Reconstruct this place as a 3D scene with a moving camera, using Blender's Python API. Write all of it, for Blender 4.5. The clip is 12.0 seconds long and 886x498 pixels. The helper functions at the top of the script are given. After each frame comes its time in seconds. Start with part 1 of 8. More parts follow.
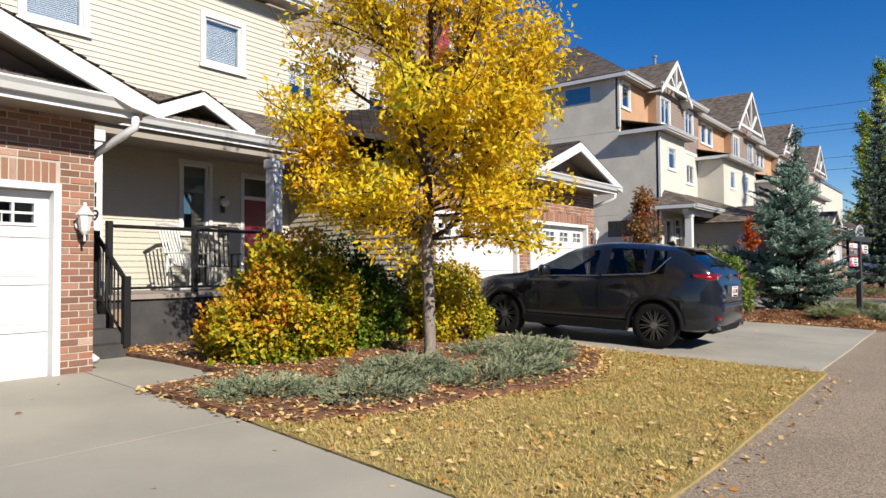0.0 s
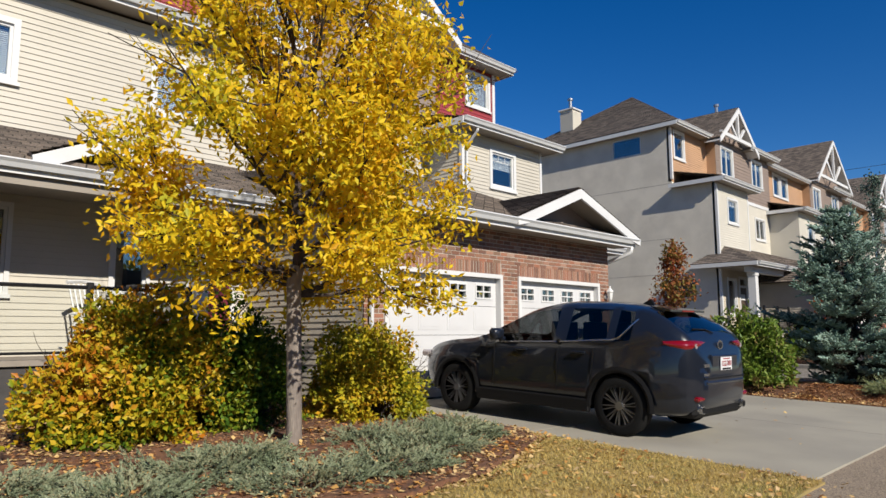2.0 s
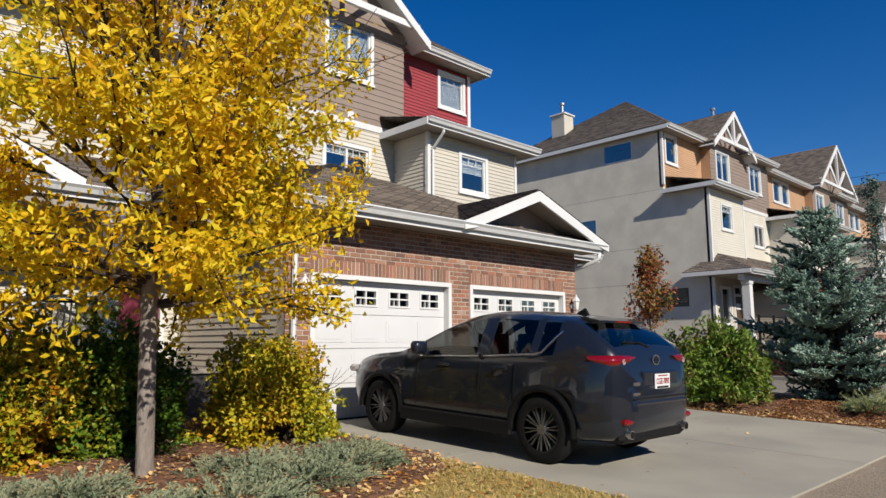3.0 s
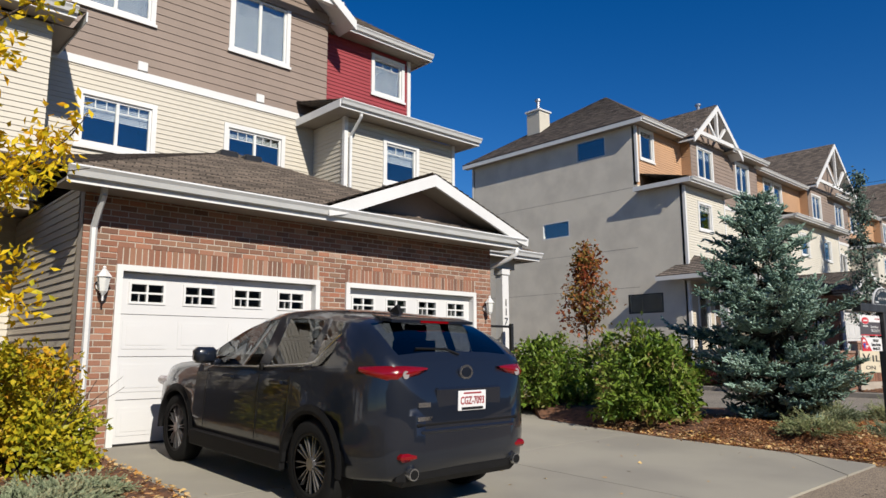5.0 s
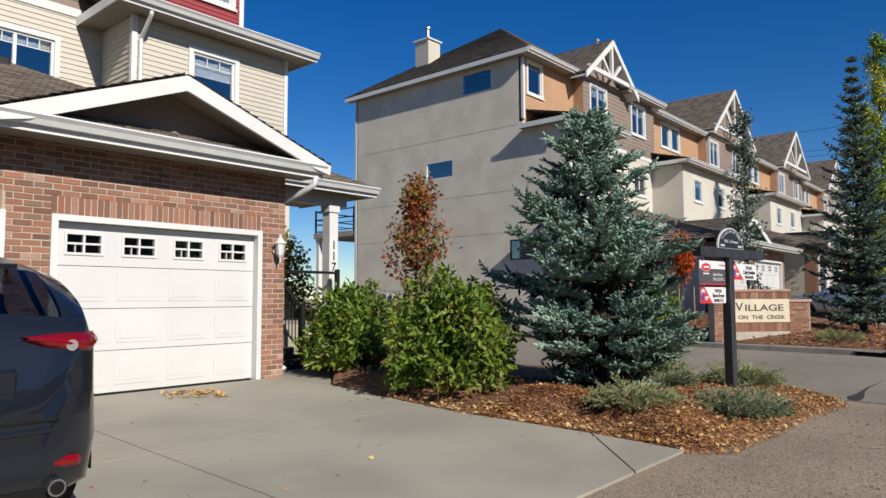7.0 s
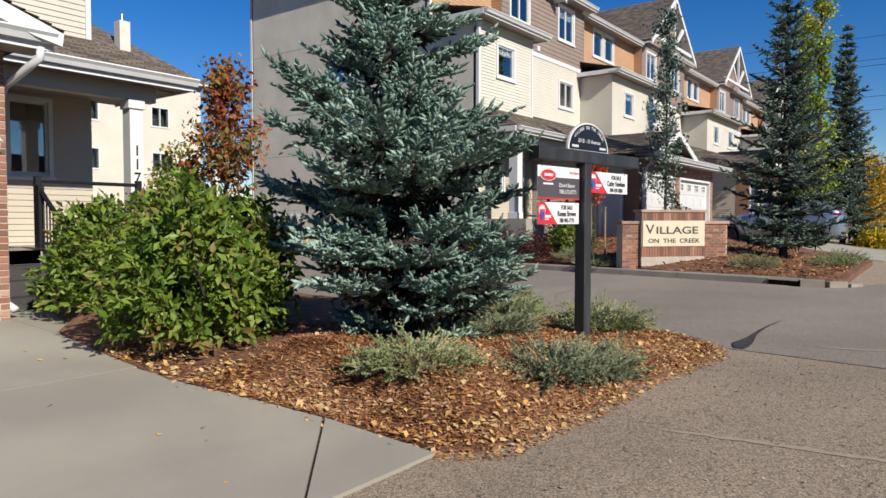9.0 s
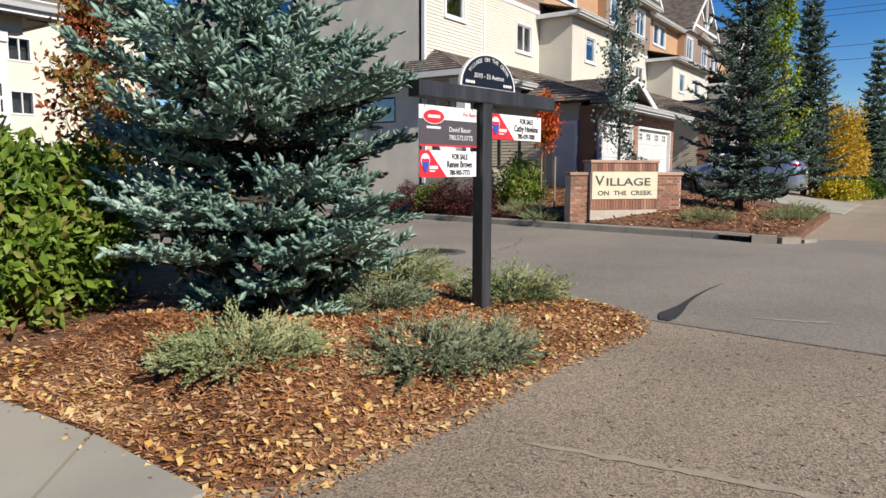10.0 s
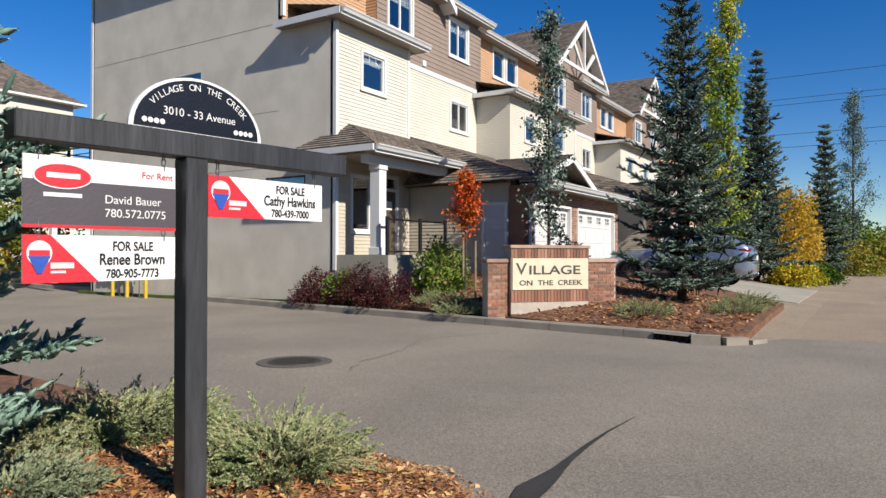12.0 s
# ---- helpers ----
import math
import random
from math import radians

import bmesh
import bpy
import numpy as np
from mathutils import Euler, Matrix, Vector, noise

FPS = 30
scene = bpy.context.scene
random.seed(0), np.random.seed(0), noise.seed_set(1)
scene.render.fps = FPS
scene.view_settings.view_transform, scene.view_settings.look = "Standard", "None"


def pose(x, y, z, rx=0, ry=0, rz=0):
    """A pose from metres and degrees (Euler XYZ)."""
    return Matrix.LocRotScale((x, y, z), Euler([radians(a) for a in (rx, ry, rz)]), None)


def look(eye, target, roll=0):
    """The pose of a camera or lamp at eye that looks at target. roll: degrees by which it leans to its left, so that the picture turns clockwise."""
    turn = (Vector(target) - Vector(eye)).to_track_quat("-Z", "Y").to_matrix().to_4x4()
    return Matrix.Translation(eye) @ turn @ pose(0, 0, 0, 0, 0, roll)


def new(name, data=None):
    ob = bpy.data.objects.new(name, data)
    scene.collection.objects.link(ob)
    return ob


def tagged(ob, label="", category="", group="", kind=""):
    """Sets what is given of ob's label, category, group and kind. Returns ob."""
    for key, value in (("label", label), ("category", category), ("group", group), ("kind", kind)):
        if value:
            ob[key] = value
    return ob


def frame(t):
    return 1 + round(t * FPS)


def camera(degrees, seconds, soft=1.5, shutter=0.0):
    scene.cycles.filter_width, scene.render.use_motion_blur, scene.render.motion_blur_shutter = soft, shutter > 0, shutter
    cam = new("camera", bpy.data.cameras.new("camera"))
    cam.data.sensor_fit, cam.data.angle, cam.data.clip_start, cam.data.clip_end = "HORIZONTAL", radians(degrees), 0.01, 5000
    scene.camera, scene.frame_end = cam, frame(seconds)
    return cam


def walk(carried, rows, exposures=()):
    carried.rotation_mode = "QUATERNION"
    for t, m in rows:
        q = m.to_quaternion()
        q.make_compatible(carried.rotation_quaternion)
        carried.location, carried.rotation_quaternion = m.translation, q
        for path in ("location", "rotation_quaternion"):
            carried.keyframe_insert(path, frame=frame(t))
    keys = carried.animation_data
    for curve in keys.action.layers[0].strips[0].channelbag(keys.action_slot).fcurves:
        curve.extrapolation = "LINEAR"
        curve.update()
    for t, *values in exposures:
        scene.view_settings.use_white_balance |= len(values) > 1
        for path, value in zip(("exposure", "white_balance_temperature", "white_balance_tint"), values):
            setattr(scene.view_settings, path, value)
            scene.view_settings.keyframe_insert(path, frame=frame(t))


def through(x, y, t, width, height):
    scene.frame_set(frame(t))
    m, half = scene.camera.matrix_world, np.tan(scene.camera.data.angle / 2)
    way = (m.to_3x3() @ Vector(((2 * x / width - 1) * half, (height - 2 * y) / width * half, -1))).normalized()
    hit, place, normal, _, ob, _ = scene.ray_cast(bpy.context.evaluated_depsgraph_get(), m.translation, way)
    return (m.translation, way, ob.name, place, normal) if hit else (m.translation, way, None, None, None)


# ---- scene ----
cam = camera(65.7, 12.0)
PATH = [
    (0, (-3.561, 0.433, 1.33), (-1.98, 1.656, 1.389), -0.4),
    (0.5, (-2.896, 0.228, 1.341), (-1.452, 1.611, 1.405), -0.3),
    (1, (-2.225, 0.097, 1.333), (-0.807, 1.496, 1.507), -0.3),
    (1.5, (-1.526, -0.005, 1.298), (-0.117, 1.396, 1.534), -0.3),
    (2, (-0.773, -0.136, 1.329), (0.634, 1.265, 1.573), -0.2),
    (2.5, (-0.108, -0.207, 1.329), (1.294, 1.196, 1.586), -0.3),
    (3, (0.705, -0.361, 1.366), (2.085, 1.061, 1.639), -0.3),
    (3.5, (1.384, -0.498, 1.355), (2.743, 0.94, 1.644), -0.4),
    (5.5, (4.38, -0.589, 1.334), (5.729, 0.857, 1.633), -0.2),
    (6, (5.192, -0.584, 1.363), (6.589, 0.819, 1.638), 0.0),
    (6.5, (5.959, -0.477, 1.382), (7.435, 0.861, 1.557), -0.1),
    (7, (6.712, -0.47, 1.409), (8.22, 0.836, 1.553), -0.2),
    (9, (9.851, -0.371, 1.374), (11.445, 0.835, 1.29), 0.0),
    (9.5, (10.564, -0.343, 1.354), (12.177, 0.826, 1.167), 0.0),
    (10, (11.25, -0.383, 1.389), (12.881, 0.751, 1.161), 0.1),
    (10.5, (11.88, -0.37, 1.422), (13.525, 0.748, 1.218), -0.0),
    (11, (12.556, -0.349, 1.463), (14.235, 0.73, 1.337), 0.0),
    (11.5, (13.261, -0.262, 1.465), (14.948, 0.81, 1.415), 0.2),
    (12, (13.989, -0.252, 1.468), (15.682, 0.812, 1.48), 0.1),
]
walk(cam, [(t, look(eye, target, roll)) for t, eye, target, roll in PATH],
     [(0, 0.78), (0.5, 0.58), (1, 0.44), (7, 0.39), (9, 0.56), (10, 0.68), (12, 0.68)])

# ---- light ----
SUN_EL, SUN_AZ = radians(33.0), (-0.24, -0.971)
world = bpy.data.worlds.new("sky_world")
scene.world = world
world.use_nodes = True
wn = world.node_tree.nodes
sky = wn.new("ShaderNodeTexSky")
sky.sky_type, sky.sun_disc = "NISHITA", False
sky.sun_elevation, sky.sun_rotation = SUN_EL, math.atan2(SUN_AZ[0], SUN_AZ[1])
sky.altitude, sky.air_density, sky.dust_density, sky.ozone_density = 650, 1.0, 0.0, 4.0
hsv = wn.new("ShaderNodeHueSaturation")
hsv.inputs["Saturation"].default_value = 1.36
hsv.inputs["Hue"].default_value = 0.511
hsv.inputs["Value"].default_value = 1.56
world.node_tree.links.new(sky.outputs[0], hsv.inputs["Color"])
world.node_tree.links.new(hsv.outputs[0], wn["Background"].inputs[0])
wn["Background"].inputs[1].default_value = 0.045
sun = new("sun", bpy.data.lights.new("sun", "SUN"))
sun.data.energy, sun.data.angle, sun.data.color = 5.0, radians(0.55), (1.0, 0.93, 0.82)
sun.matrix_world = look((SUN_AZ[0] * 60, SUN_AZ[1] * 60, 60 * math.tan(SUN_EL)), (0, 0, 0))

# ---- materials ----
MATS = {}


def mat(name, color, rough=0.6, metal=0.0, vary=0.12, scale=6.0, fine=60.0, bump=0.15, spec=0.5, obj_vary=0.0, island=0.0, tint=None, coat=0.0, streak=None):
    """A surface with two scales of noise in colour and a fine relief; tint is the second colour of the coarse noise."""
    if name in MATS:
        return MATS[name]
    m = bpy.data.materials.new(name)
    m.use_nodes = True
    nt = m.node_tree
    n, l = nt.nodes, nt.links
    b = n["Principled BSDF"]
    b.inputs["Roughness"].default_value = rough
    b.inputs["Metallic"].default_value = metal
    b.inputs["Specular IOR Level"].default_value = spec
    b.inputs["Coat Weight"].default_value = coat
    b.inputs["Coat Roughness"].default_value = 0.04
    geo = n.new("ShaderNodeNewGeometry")
    mp = n.new("ShaderNodeMapping")
    l.new(geo.outputs["Position"], mp.inputs["Vector"])
    if streak:
        mp.inputs["Scale"].default_value = streak
    big = n.new("ShaderNodeTexNoise")
    big.inputs["Scale"].default_value, big.inputs["Detail"].default_value = scale, 5
    sm = n.new("ShaderNodeTexNoise")
    sm.inputs["Scale"].default_value, sm.inputs["Detail"].default_value = fine, 3
    l.new(mp.outputs[0], big.inputs["Vector"])
    l.new(mp.outputs[0], sm.inputs["Vector"])
    mixc = n.new("ShaderNodeMix")
    mixc.data_type = "RGBA"
    t2 = tint or tuple(c * (1 - 1.6 * vary) for c in color)
    mixc.inputs["A"].default_value, mixc.inputs["B"].default_value = (*color, 1), (*t2, 1)
    ramp = n.new("ShaderNodeMapRange")
    ramp.inputs["From Min"].default_value, ramp.inputs["From Max"].default_value = 0.38, 0.66
    l.new(big.outputs["Fac"], ramp.inputs["Value"])
    l.new(ramp.outputs[0], mixc.inputs["Factor"])
    hs = n.new("ShaderNodeHueSaturation")
    l.new(mixc.outputs["Result"], hs.inputs["Color"])
    val = n.new("ShaderNodeMath")
    val.operation = "MULTIPLY_ADD"
    val.inputs[1].default_value, val.inputs[2].default_value = vary * 2, 1 - vary
    l.new(sm.outputs["Fac"], val.inputs[0])
    last = val
    for amount, node, out in ((obj_vary, "ShaderNodeObjectInfo", "Random"), (island, "ShaderNodeNewGeometry", "Random Per Island")):
        if amount:
            src = n.new(node)
            add = n.new("ShaderNodeMath")
            add.operation = "MULTIPLY_ADD"
            add.inputs[1].default_value = amount * 2
            l.new(src.outputs[out], add.inputs[0])
            sub = n.new("ShaderNodeMath")
            sub.operation = "SUBTRACT"
            sub.inputs[1].default_value = amount
            l.new(last.outputs[0], sub.inputs[0])
            l.new(sub.outputs[0], add.inputs[2])
            last = add
    l.new(last.outputs[0], hs.inputs["Value"])
    l.new(hs.outputs[0], b.inputs["Base Color"])
    if bump:
        bp = n.new("ShaderNodeBump")
        bp.inputs["Strength"].default_value, bp.inputs["Distance"].default_value = bump, 0.01
        l.new(sm.outputs["Fac"], bp.inputs["Height"])
        l.new(bp.outputs[0], b.inputs["Normal"])
    MATS[name] = m
    return m


def leaf_mat(name, stops, rough=0.5, through=0.35, clump=1.2):
    """Foliage: each leaf takes a colour from the stops, mixed with a coarse noise so that clumps differ; light passes through."""
    m = bpy.data.materials.new(name)
    m.use_nodes = True
    n, l = m.node_tree.nodes, m.node_tree.links
    b = n["Principled BSDF"]
    geo = n.new("ShaderNodeNewGeometry")
    big = n.new("ShaderNodeTexNoise")
    big.inputs["Scale"].default_value, big.inputs["Detail"].default_value = clump, 2
    l.new(geo.outputs["Position"], big.inputs["Vector"])
    stretch = n.new("ShaderNodeMapRange")
    stretch.inputs["From Min"].default_value, stretch.inputs["From Max"].default_value = 0.3, 0.7
    l.new(big.outputs["Fac"], stretch.inputs["Value"])
    mx = n.new("ShaderNodeMix")
    mx.inputs["Factor"].default_value = 0.5
    l.new(geo.outputs["Random Per Island"], mx.inputs["A"])
    l.new(stretch.outputs[0], mx.inputs["B"])
    ramp = n.new("ShaderNodeValToRGB")
    el = ramp.color_ramp.elements
    el[0].position, el[0].color = 0.15, (*stops[0], 1)
    el[1].position, el[1].color = 0.85, (*stops[-1], 1)
    for i, c in enumerate(stops[1:-1]):
        e = el.new(0.15 + 0.7 * (i + 1) / (len(stops) - 1))
        e.color = (*c, 1)
    l.new(mx.outputs["Result"], ramp.inputs[0])
    l.new(ramp.outputs[0], b.inputs["Base Color"])
    b.inputs["Roughness"].default_value = rough
    b.inputs["Specular IOR Level"].default_value = 0.2
    tr = n.new("ShaderNodeBsdfTranslucent")
    l.new(ramp.outputs[0], tr.inputs["Color"])
    ms = n.new("ShaderNodeMixShader")
    ms.inputs[0].default_value = through
    l.new(b.outputs[0], ms.inputs[1])
    l.new(tr.outputs[0], ms.inputs[2])
    l.new(ms.outputs[0], n["Material Output"].inputs["Surface"])
    return m


def glass_mat(name, tint=(0.85, 0.9, 0.95), base=0.08):
    """Clear glass whose gloss grows towards grazing view."""
    m = bpy.data.materials.new(name)
    m.use_nodes = True
    n, l = m.node_tree.nodes, m.node_tree.links
    n.remove(n["Principled BSDF"])
    tr, gl, lw, ms = n.new("ShaderNodeBsdfTransparent"), n.new("ShaderNodeBsdfGlossy"), n.new("ShaderNodeLayerWeight"), n.new("ShaderNodeMixShader")
    tr.inputs[0].default_value = (*tint, 1)
    gl.inputs["Roughness"].default_value = 0.015
    lw.inputs["Blend"].default_value = 0.5
    pw = n.new("ShaderNodeMath")
    pw.operation, pw.inputs[1].default_value = "POWER", 3.5
    l.new(lw.outputs["Facing"], pw.inputs[0])
    mr = n.new("ShaderNodeMapRange")
    mr.inputs["To Min"].default_value, mr.inputs["To Max"].default_value = base, 1.0
    l.new(pw.outputs[0], mr.inputs["Value"])
    l.new(mr.outputs[0], ms.inputs[0])
    l.new(tr.outputs[0], ms.inputs[1])
    l.new(gl.outputs[0], ms.inputs[2])
    l.new(ms.outputs[0], n["Material Output"].inputs["Surface"])
    return m


def brick_mat(name, stops, mix=0.5):
    """Brick whose colour jumps from piece to piece, with flecks."""
    m = mat(name, stops[0], 0.88, vary=0.16, scale=30, fine=120, bump=0.6)
    n, l = m.node_tree.nodes, m.node_tree.links
    info, geo, add, fr, ramp = n.new("ShaderNodeObjectInfo"), n.new("ShaderNodeNewGeometry"), n.new("ShaderNodeMath"), n.new("ShaderNodeMath"), n.new("ShaderNodeValToRGB")
    l.new(info.outputs["Random"], add.inputs[0])
    l.new(geo.outputs["Random Per Island"], add.inputs[1])
    fr.operation = "FRACT"
    l.new(add.outputs[0], fr.inputs[0])
    l.new(fr.outputs[0], ramp.inputs[0])
    e = ramp.color_ramp.elements
    e[0].position, e[0].color, e[1].position, e[1].color = 0.0, (*stops[0], 1), 1.0, (*stops[-1], 1)
    for i, c in enumerate(stops[1:-1]):
        q = e.new((i + 1) / (len(stops) - 1))
        q.color = (*c, 1)
    hs = next(k for k in n if k.bl_idname == "ShaderNodeHueSaturation")
    old = next(k for k in n if k.bl_idname == "ShaderNodeMix")
    mul = n.new("ShaderNodeMix")
    mul.data_type = "RGBA"
    mul.inputs["Factor"].default_value = 0.25
    l.new(ramp.outputs[0], mul.inputs["A"])
    l.new(old.outputs["Result"], mul.inputs["B"])
    l.new(mul.outputs["Result"], hs.inputs["Color"])
    return m


def speckled(name, color, tint, scale=0.5, stone=85.0, amount=0.5, bump=0.6):
    """Worn asphalt: coarse fading, and single stones that differ in tone."""
    m = mat(name, color, 0.92, vary=0.16, scale=scale, fine=160, bump=bump, tint=tint)
    n, l = m.node_tree.nodes, m.node_tree.links
    geo, vo, mr, hs2 = n.new("ShaderNodeNewGeometry"), n.new("ShaderNodeTexVoronoi"), n.new("ShaderNodeMapRange"), n.new("ShaderNodeHueSaturation")
    vo.inputs["Scale"].default_value = stone
    l.new(geo.outputs["Position"], vo.inputs["Vector"])
    sep = n.new("ShaderNodeSeparateColor")
    l.new(vo.outputs["Color"], sep.inputs[0])
    mr.inputs["To Min"].default_value, mr.inputs["To Max"].default_value = 1 - amount, 1 + amount
    l.new(sep.outputs[0], mr.inputs["Value"])
    hs = next(k for k in n if k.bl_idname == "ShaderNodeHueSaturation")
    l.new(hs.outputs[0], hs2.inputs["Color"])
    l.new(mr.outputs[0], hs2.inputs["Value"])
    l.new(hs2.outputs[0], n["Principled BSDF"].inputs["Base Color"])
    return m


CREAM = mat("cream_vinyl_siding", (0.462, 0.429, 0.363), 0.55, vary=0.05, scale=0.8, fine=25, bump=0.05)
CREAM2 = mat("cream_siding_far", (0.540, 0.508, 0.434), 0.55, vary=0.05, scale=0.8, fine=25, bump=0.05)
BROWN = mat("taupe_fibre_siding", (0.215, 0.165, 0.135), 0.7, vary=0.08, scale=1.0, fine=30, bump=0.1)
RED = mat("red_vinyl_siding", (0.24, 0.028, 0.035), 0.6, vary=0.08, scale=1.0, fine=30, bump=0.05)
ORANGE = mat("tan_orange_siding", (0.43, 0.26, 0.15), 0.6, vary=0.08, scale=1.0, fine=30, bump=0.05)
# darker copy of the cream siding, with shade put into its colour
CREAM_SHADED = mat("cream_siding_shaded", (0.435, 0.387, 0.308), 0.6, vary=0.06, scale=1.0, fine=30, bump=0.05)
WHITE = mat("white_trim_paint", (0.579, 0.579, 0.572), 0.45, vary=0.04, scale=2.0, fine=40, bump=0.04)
GUTTER = mat("white_aluminium_gutter", (0.564, 0.572, 0.572), 0.35, vary=0.05, scale=3.0, fine=30, bump=0.02)
SOFFIT = mat("taupe_soffit", (0.261, 0.229, 0.19), 0.6, vary=0.05, scale=2.0, fine=40, bump=0.05)
DOORW = mat("white_garage_door", (0.535, 0.535, 0.535), 0.4, vary=0.03, scale=1.2, fine=90, bump=0.06)
STUCCO = mat("grey_stucco", (0.58, 0.54, 0.46), 0.9, vary=0.13, scale=1.1, fine=70, bump=0.5, tint=(0.49, 0.455, 0.39))
BRICK = brick_mat("red_brown_brick", [(0.282, 0.114, 0.067), (0.107, 0.060, 0.043), (0.255, 0.134, 0.084), (0.155, 0.107, 0.074), (0.309, 0.141, 0.088), (0.081, 0.054, 0.043), (0.235, 0.114, 0.077), (0.336, 0.208, 0.148)])
BRICKP = mat("pale_brick", (0.332, 0.213, 0.158), 0.85, vary=0.2, scale=3.0, fine=45, bump=0.5, obj_vary=0.2)
MORTAR = mat("grey_mortar", (0.395, 0.348, 0.292), 0.95, vary=0.1, scale=5.0, fine=80, bump=0.4)
CONCRETE = mat("broom_concrete", (0.30, 0.28, 0.228), 0.85, vary=0.08, scale=0.7, fine=120, bump=0.25, tint=(0.237, 0.221, 0.186))
CURBM = mat("kerb_concrete", (0.261, 0.237, 0.198), 0.9, vary=0.15, scale=2.0, fine=60, bump=0.4)
ASPHALT = speckled("aged_pebbly_asphalt", (0.276, 0.218, 0.156), (0.218, 0.172, 0.124), 0.5, 110.0, 0.55, 0.9)
ASPHALT2 = speckled("smooth_grey_asphalt", (0.207, 0.182, 0.149), (0.162, 0.143, 0.118), 0.45, 95.0, 0.38, 0.5)
TAR = mat("tar_patch", (0.0277, 0.0261, 0.0253), 0.8, vary=0.2, scale=8, fine=90, bump=0.4)
GRASSG = mat("dry_lawn_soil", (0.30, 0.22, 0.085), 0.95, vary=0.25, scale=2.2, fine=70, bump=0.6, tint=(0.20, 0.17, 0.055))
MULCH = mat("wood_mulch_ground", (0.174, 0.079, 0.04), 0.95, vary=0.4, scale=9, fine=60, bump=1.0, tint=(0.063, 0.032, 0.0198))
POSTB = mat("black_stained_timber", (0.016, 0.017, 0.02), 0.5, vary=0.35, scale=5, fine=40, bump=0.25, tint=(0.035, 0.037, 0.042), streak=(1, 1, 0.15))
DARKWOOD = mat("charcoal_painted_wood", (0.045, 0.042, 0.042), 0.6, vary=0.2, scale=4, fine=50, bump=0.15)
BLACKM = mat("black_painted_metal", (0.012, 0.012, 0.013), 0.4, vary=0.1, scale=5, fine=60, bump=0.03)
# dark colour of the backings stands for the shade of unlit rooms
DARKIN = mat("unlit_room_dark", (0.079, 0.071, 0.067), 0.9, vary=0.1, scale=1, fine=20, bump=0)
BLIND = mat("white_blind_slats", (0.632, 0.64, 0.632), 0.6, vary=0.05, scale=2, fine=40, bump=0)
GLASS = glass_mat("window_glass", (0.88, 0.93, 0.94), 0.2)
CLEAR = glass_mat("clear_railing_glass", (0.92, 0.95, 0.94), 0.05)
MAROON = mat("maroon_door_paint", (0.15, 0.0158, 0.036), 0.4, vary=0.08, scale=3, fine=50, bump=0.05)
GREYDOOR = mat("pale_grey_door_paint", (0.435, 0.45, 0.474), 0.5, vary=0.05, scale=2, fine=50, bump=0.04)


def shingle_mat():
    m = bpy.data.materials.new("asphalt_shingle")
    m.use_nodes = True
    n, l = m.node_tree.nodes, m.node_tree.links
    b = n["Principled BSDF"]
    b.inputs["Roughness"].default_value = 0.95
    uv = n.new("ShaderNodeUVMap")
    br = n.new("ShaderNodeTexBrick")
    br.inputs["Color1"].default_value, br.inputs["Color2"].default_value = (0.205, 0.165, 0.135, 1), (0.08, 0.066, 0.056, 1)
    br.inputs["Mortar"].default_value = (0.035, 0.03, 0.026, 1)
    br.inputs["Scale"].default_value = 1.0
    br.inputs["Brick Width"].default_value, br.inputs["Row Height"].default_value = 0.3, 0.14
    br.inputs["Mortar Size"].default_value = 0.012
    br.offset_frequency = 2
    l.new(uv.outputs[0], br.inputs["Vector"])
    ns = n.new("ShaderNodeTexNoise")
    ns.inputs["Scale"].default_value, ns.inputs["Detail"].default_value = 45, 4
    l.new(uv.outputs[0], ns.inputs["Vector"])
    hs = n.new("ShaderNodeHueSaturation")
    l.new(br.outputs["Color"], hs.inputs["Color"])
    mr = n.new("ShaderNodeMapRange")
    mr.inputs["To Min"].default_value, mr.inputs["To Max"].default_value = 0.5, 1.6
    l.new(ns.outputs["Fac"], mr.inputs["Value"])
    l.new(mr.outputs[0], hs.inputs["Value"])
    l.new(hs.outputs[0], b.inputs["Base Color"])
    bp = n.new("ShaderNodeBump")
    bp.inputs["Strength"].default_value, bp.inputs["Distance"].default_value = 0.5, 0.006
    l.new(ns.outputs["Fac"], bp.inputs["Height"])
    l.new(bp.outputs[0], b.inputs["Normal"])
    return m


SHINGLE = shingle_mat()

# ---- builders ----


def thing(name, at=(0, 0, 0), label="", category="", group="", kind="", turn=0.0):
    ob = new(name)
    ob.empty_display_size = 0.1
    ob.matrix_world = pose(*at, 0, 0, turn)
    return tagged(ob, label, category, group, kind)


def link_mesh(name, me, material, parent=None, label=""):
    me.materials.append(material)
    ob = new(name, me)
    if parent is not None:
        ob.parent = parent
    if label:
        ob["label"] = label
    return ob


def part(name, bm, material, parent=None, label="", smooth=False):
    """Links a bmesh as one mesh object under a thing or part, in the parent's own space."""
    me = bpy.data.meshes.new(name)
    bmesh.ops.recalc_face_normals(bm, faces=bm.faces)
    bm.to_mesh(me)
    bm.free()
    if smooth:
        for p in me.polygons:
            p.use_smooth = True
    return link_mesh(name, me, material, parent, label)


def raw(name, verts, faces, material, parent=None, label="", smooth=False):
    me = bpy.data.meshes.new(name)
    me.from_pydata(verts, [], faces)
    me.update()
    if smooth:
        me.polygons.foreach_set("use_smooth", [True] * len(me.polygons))
    return link_mesh(name, me, material, parent, label)


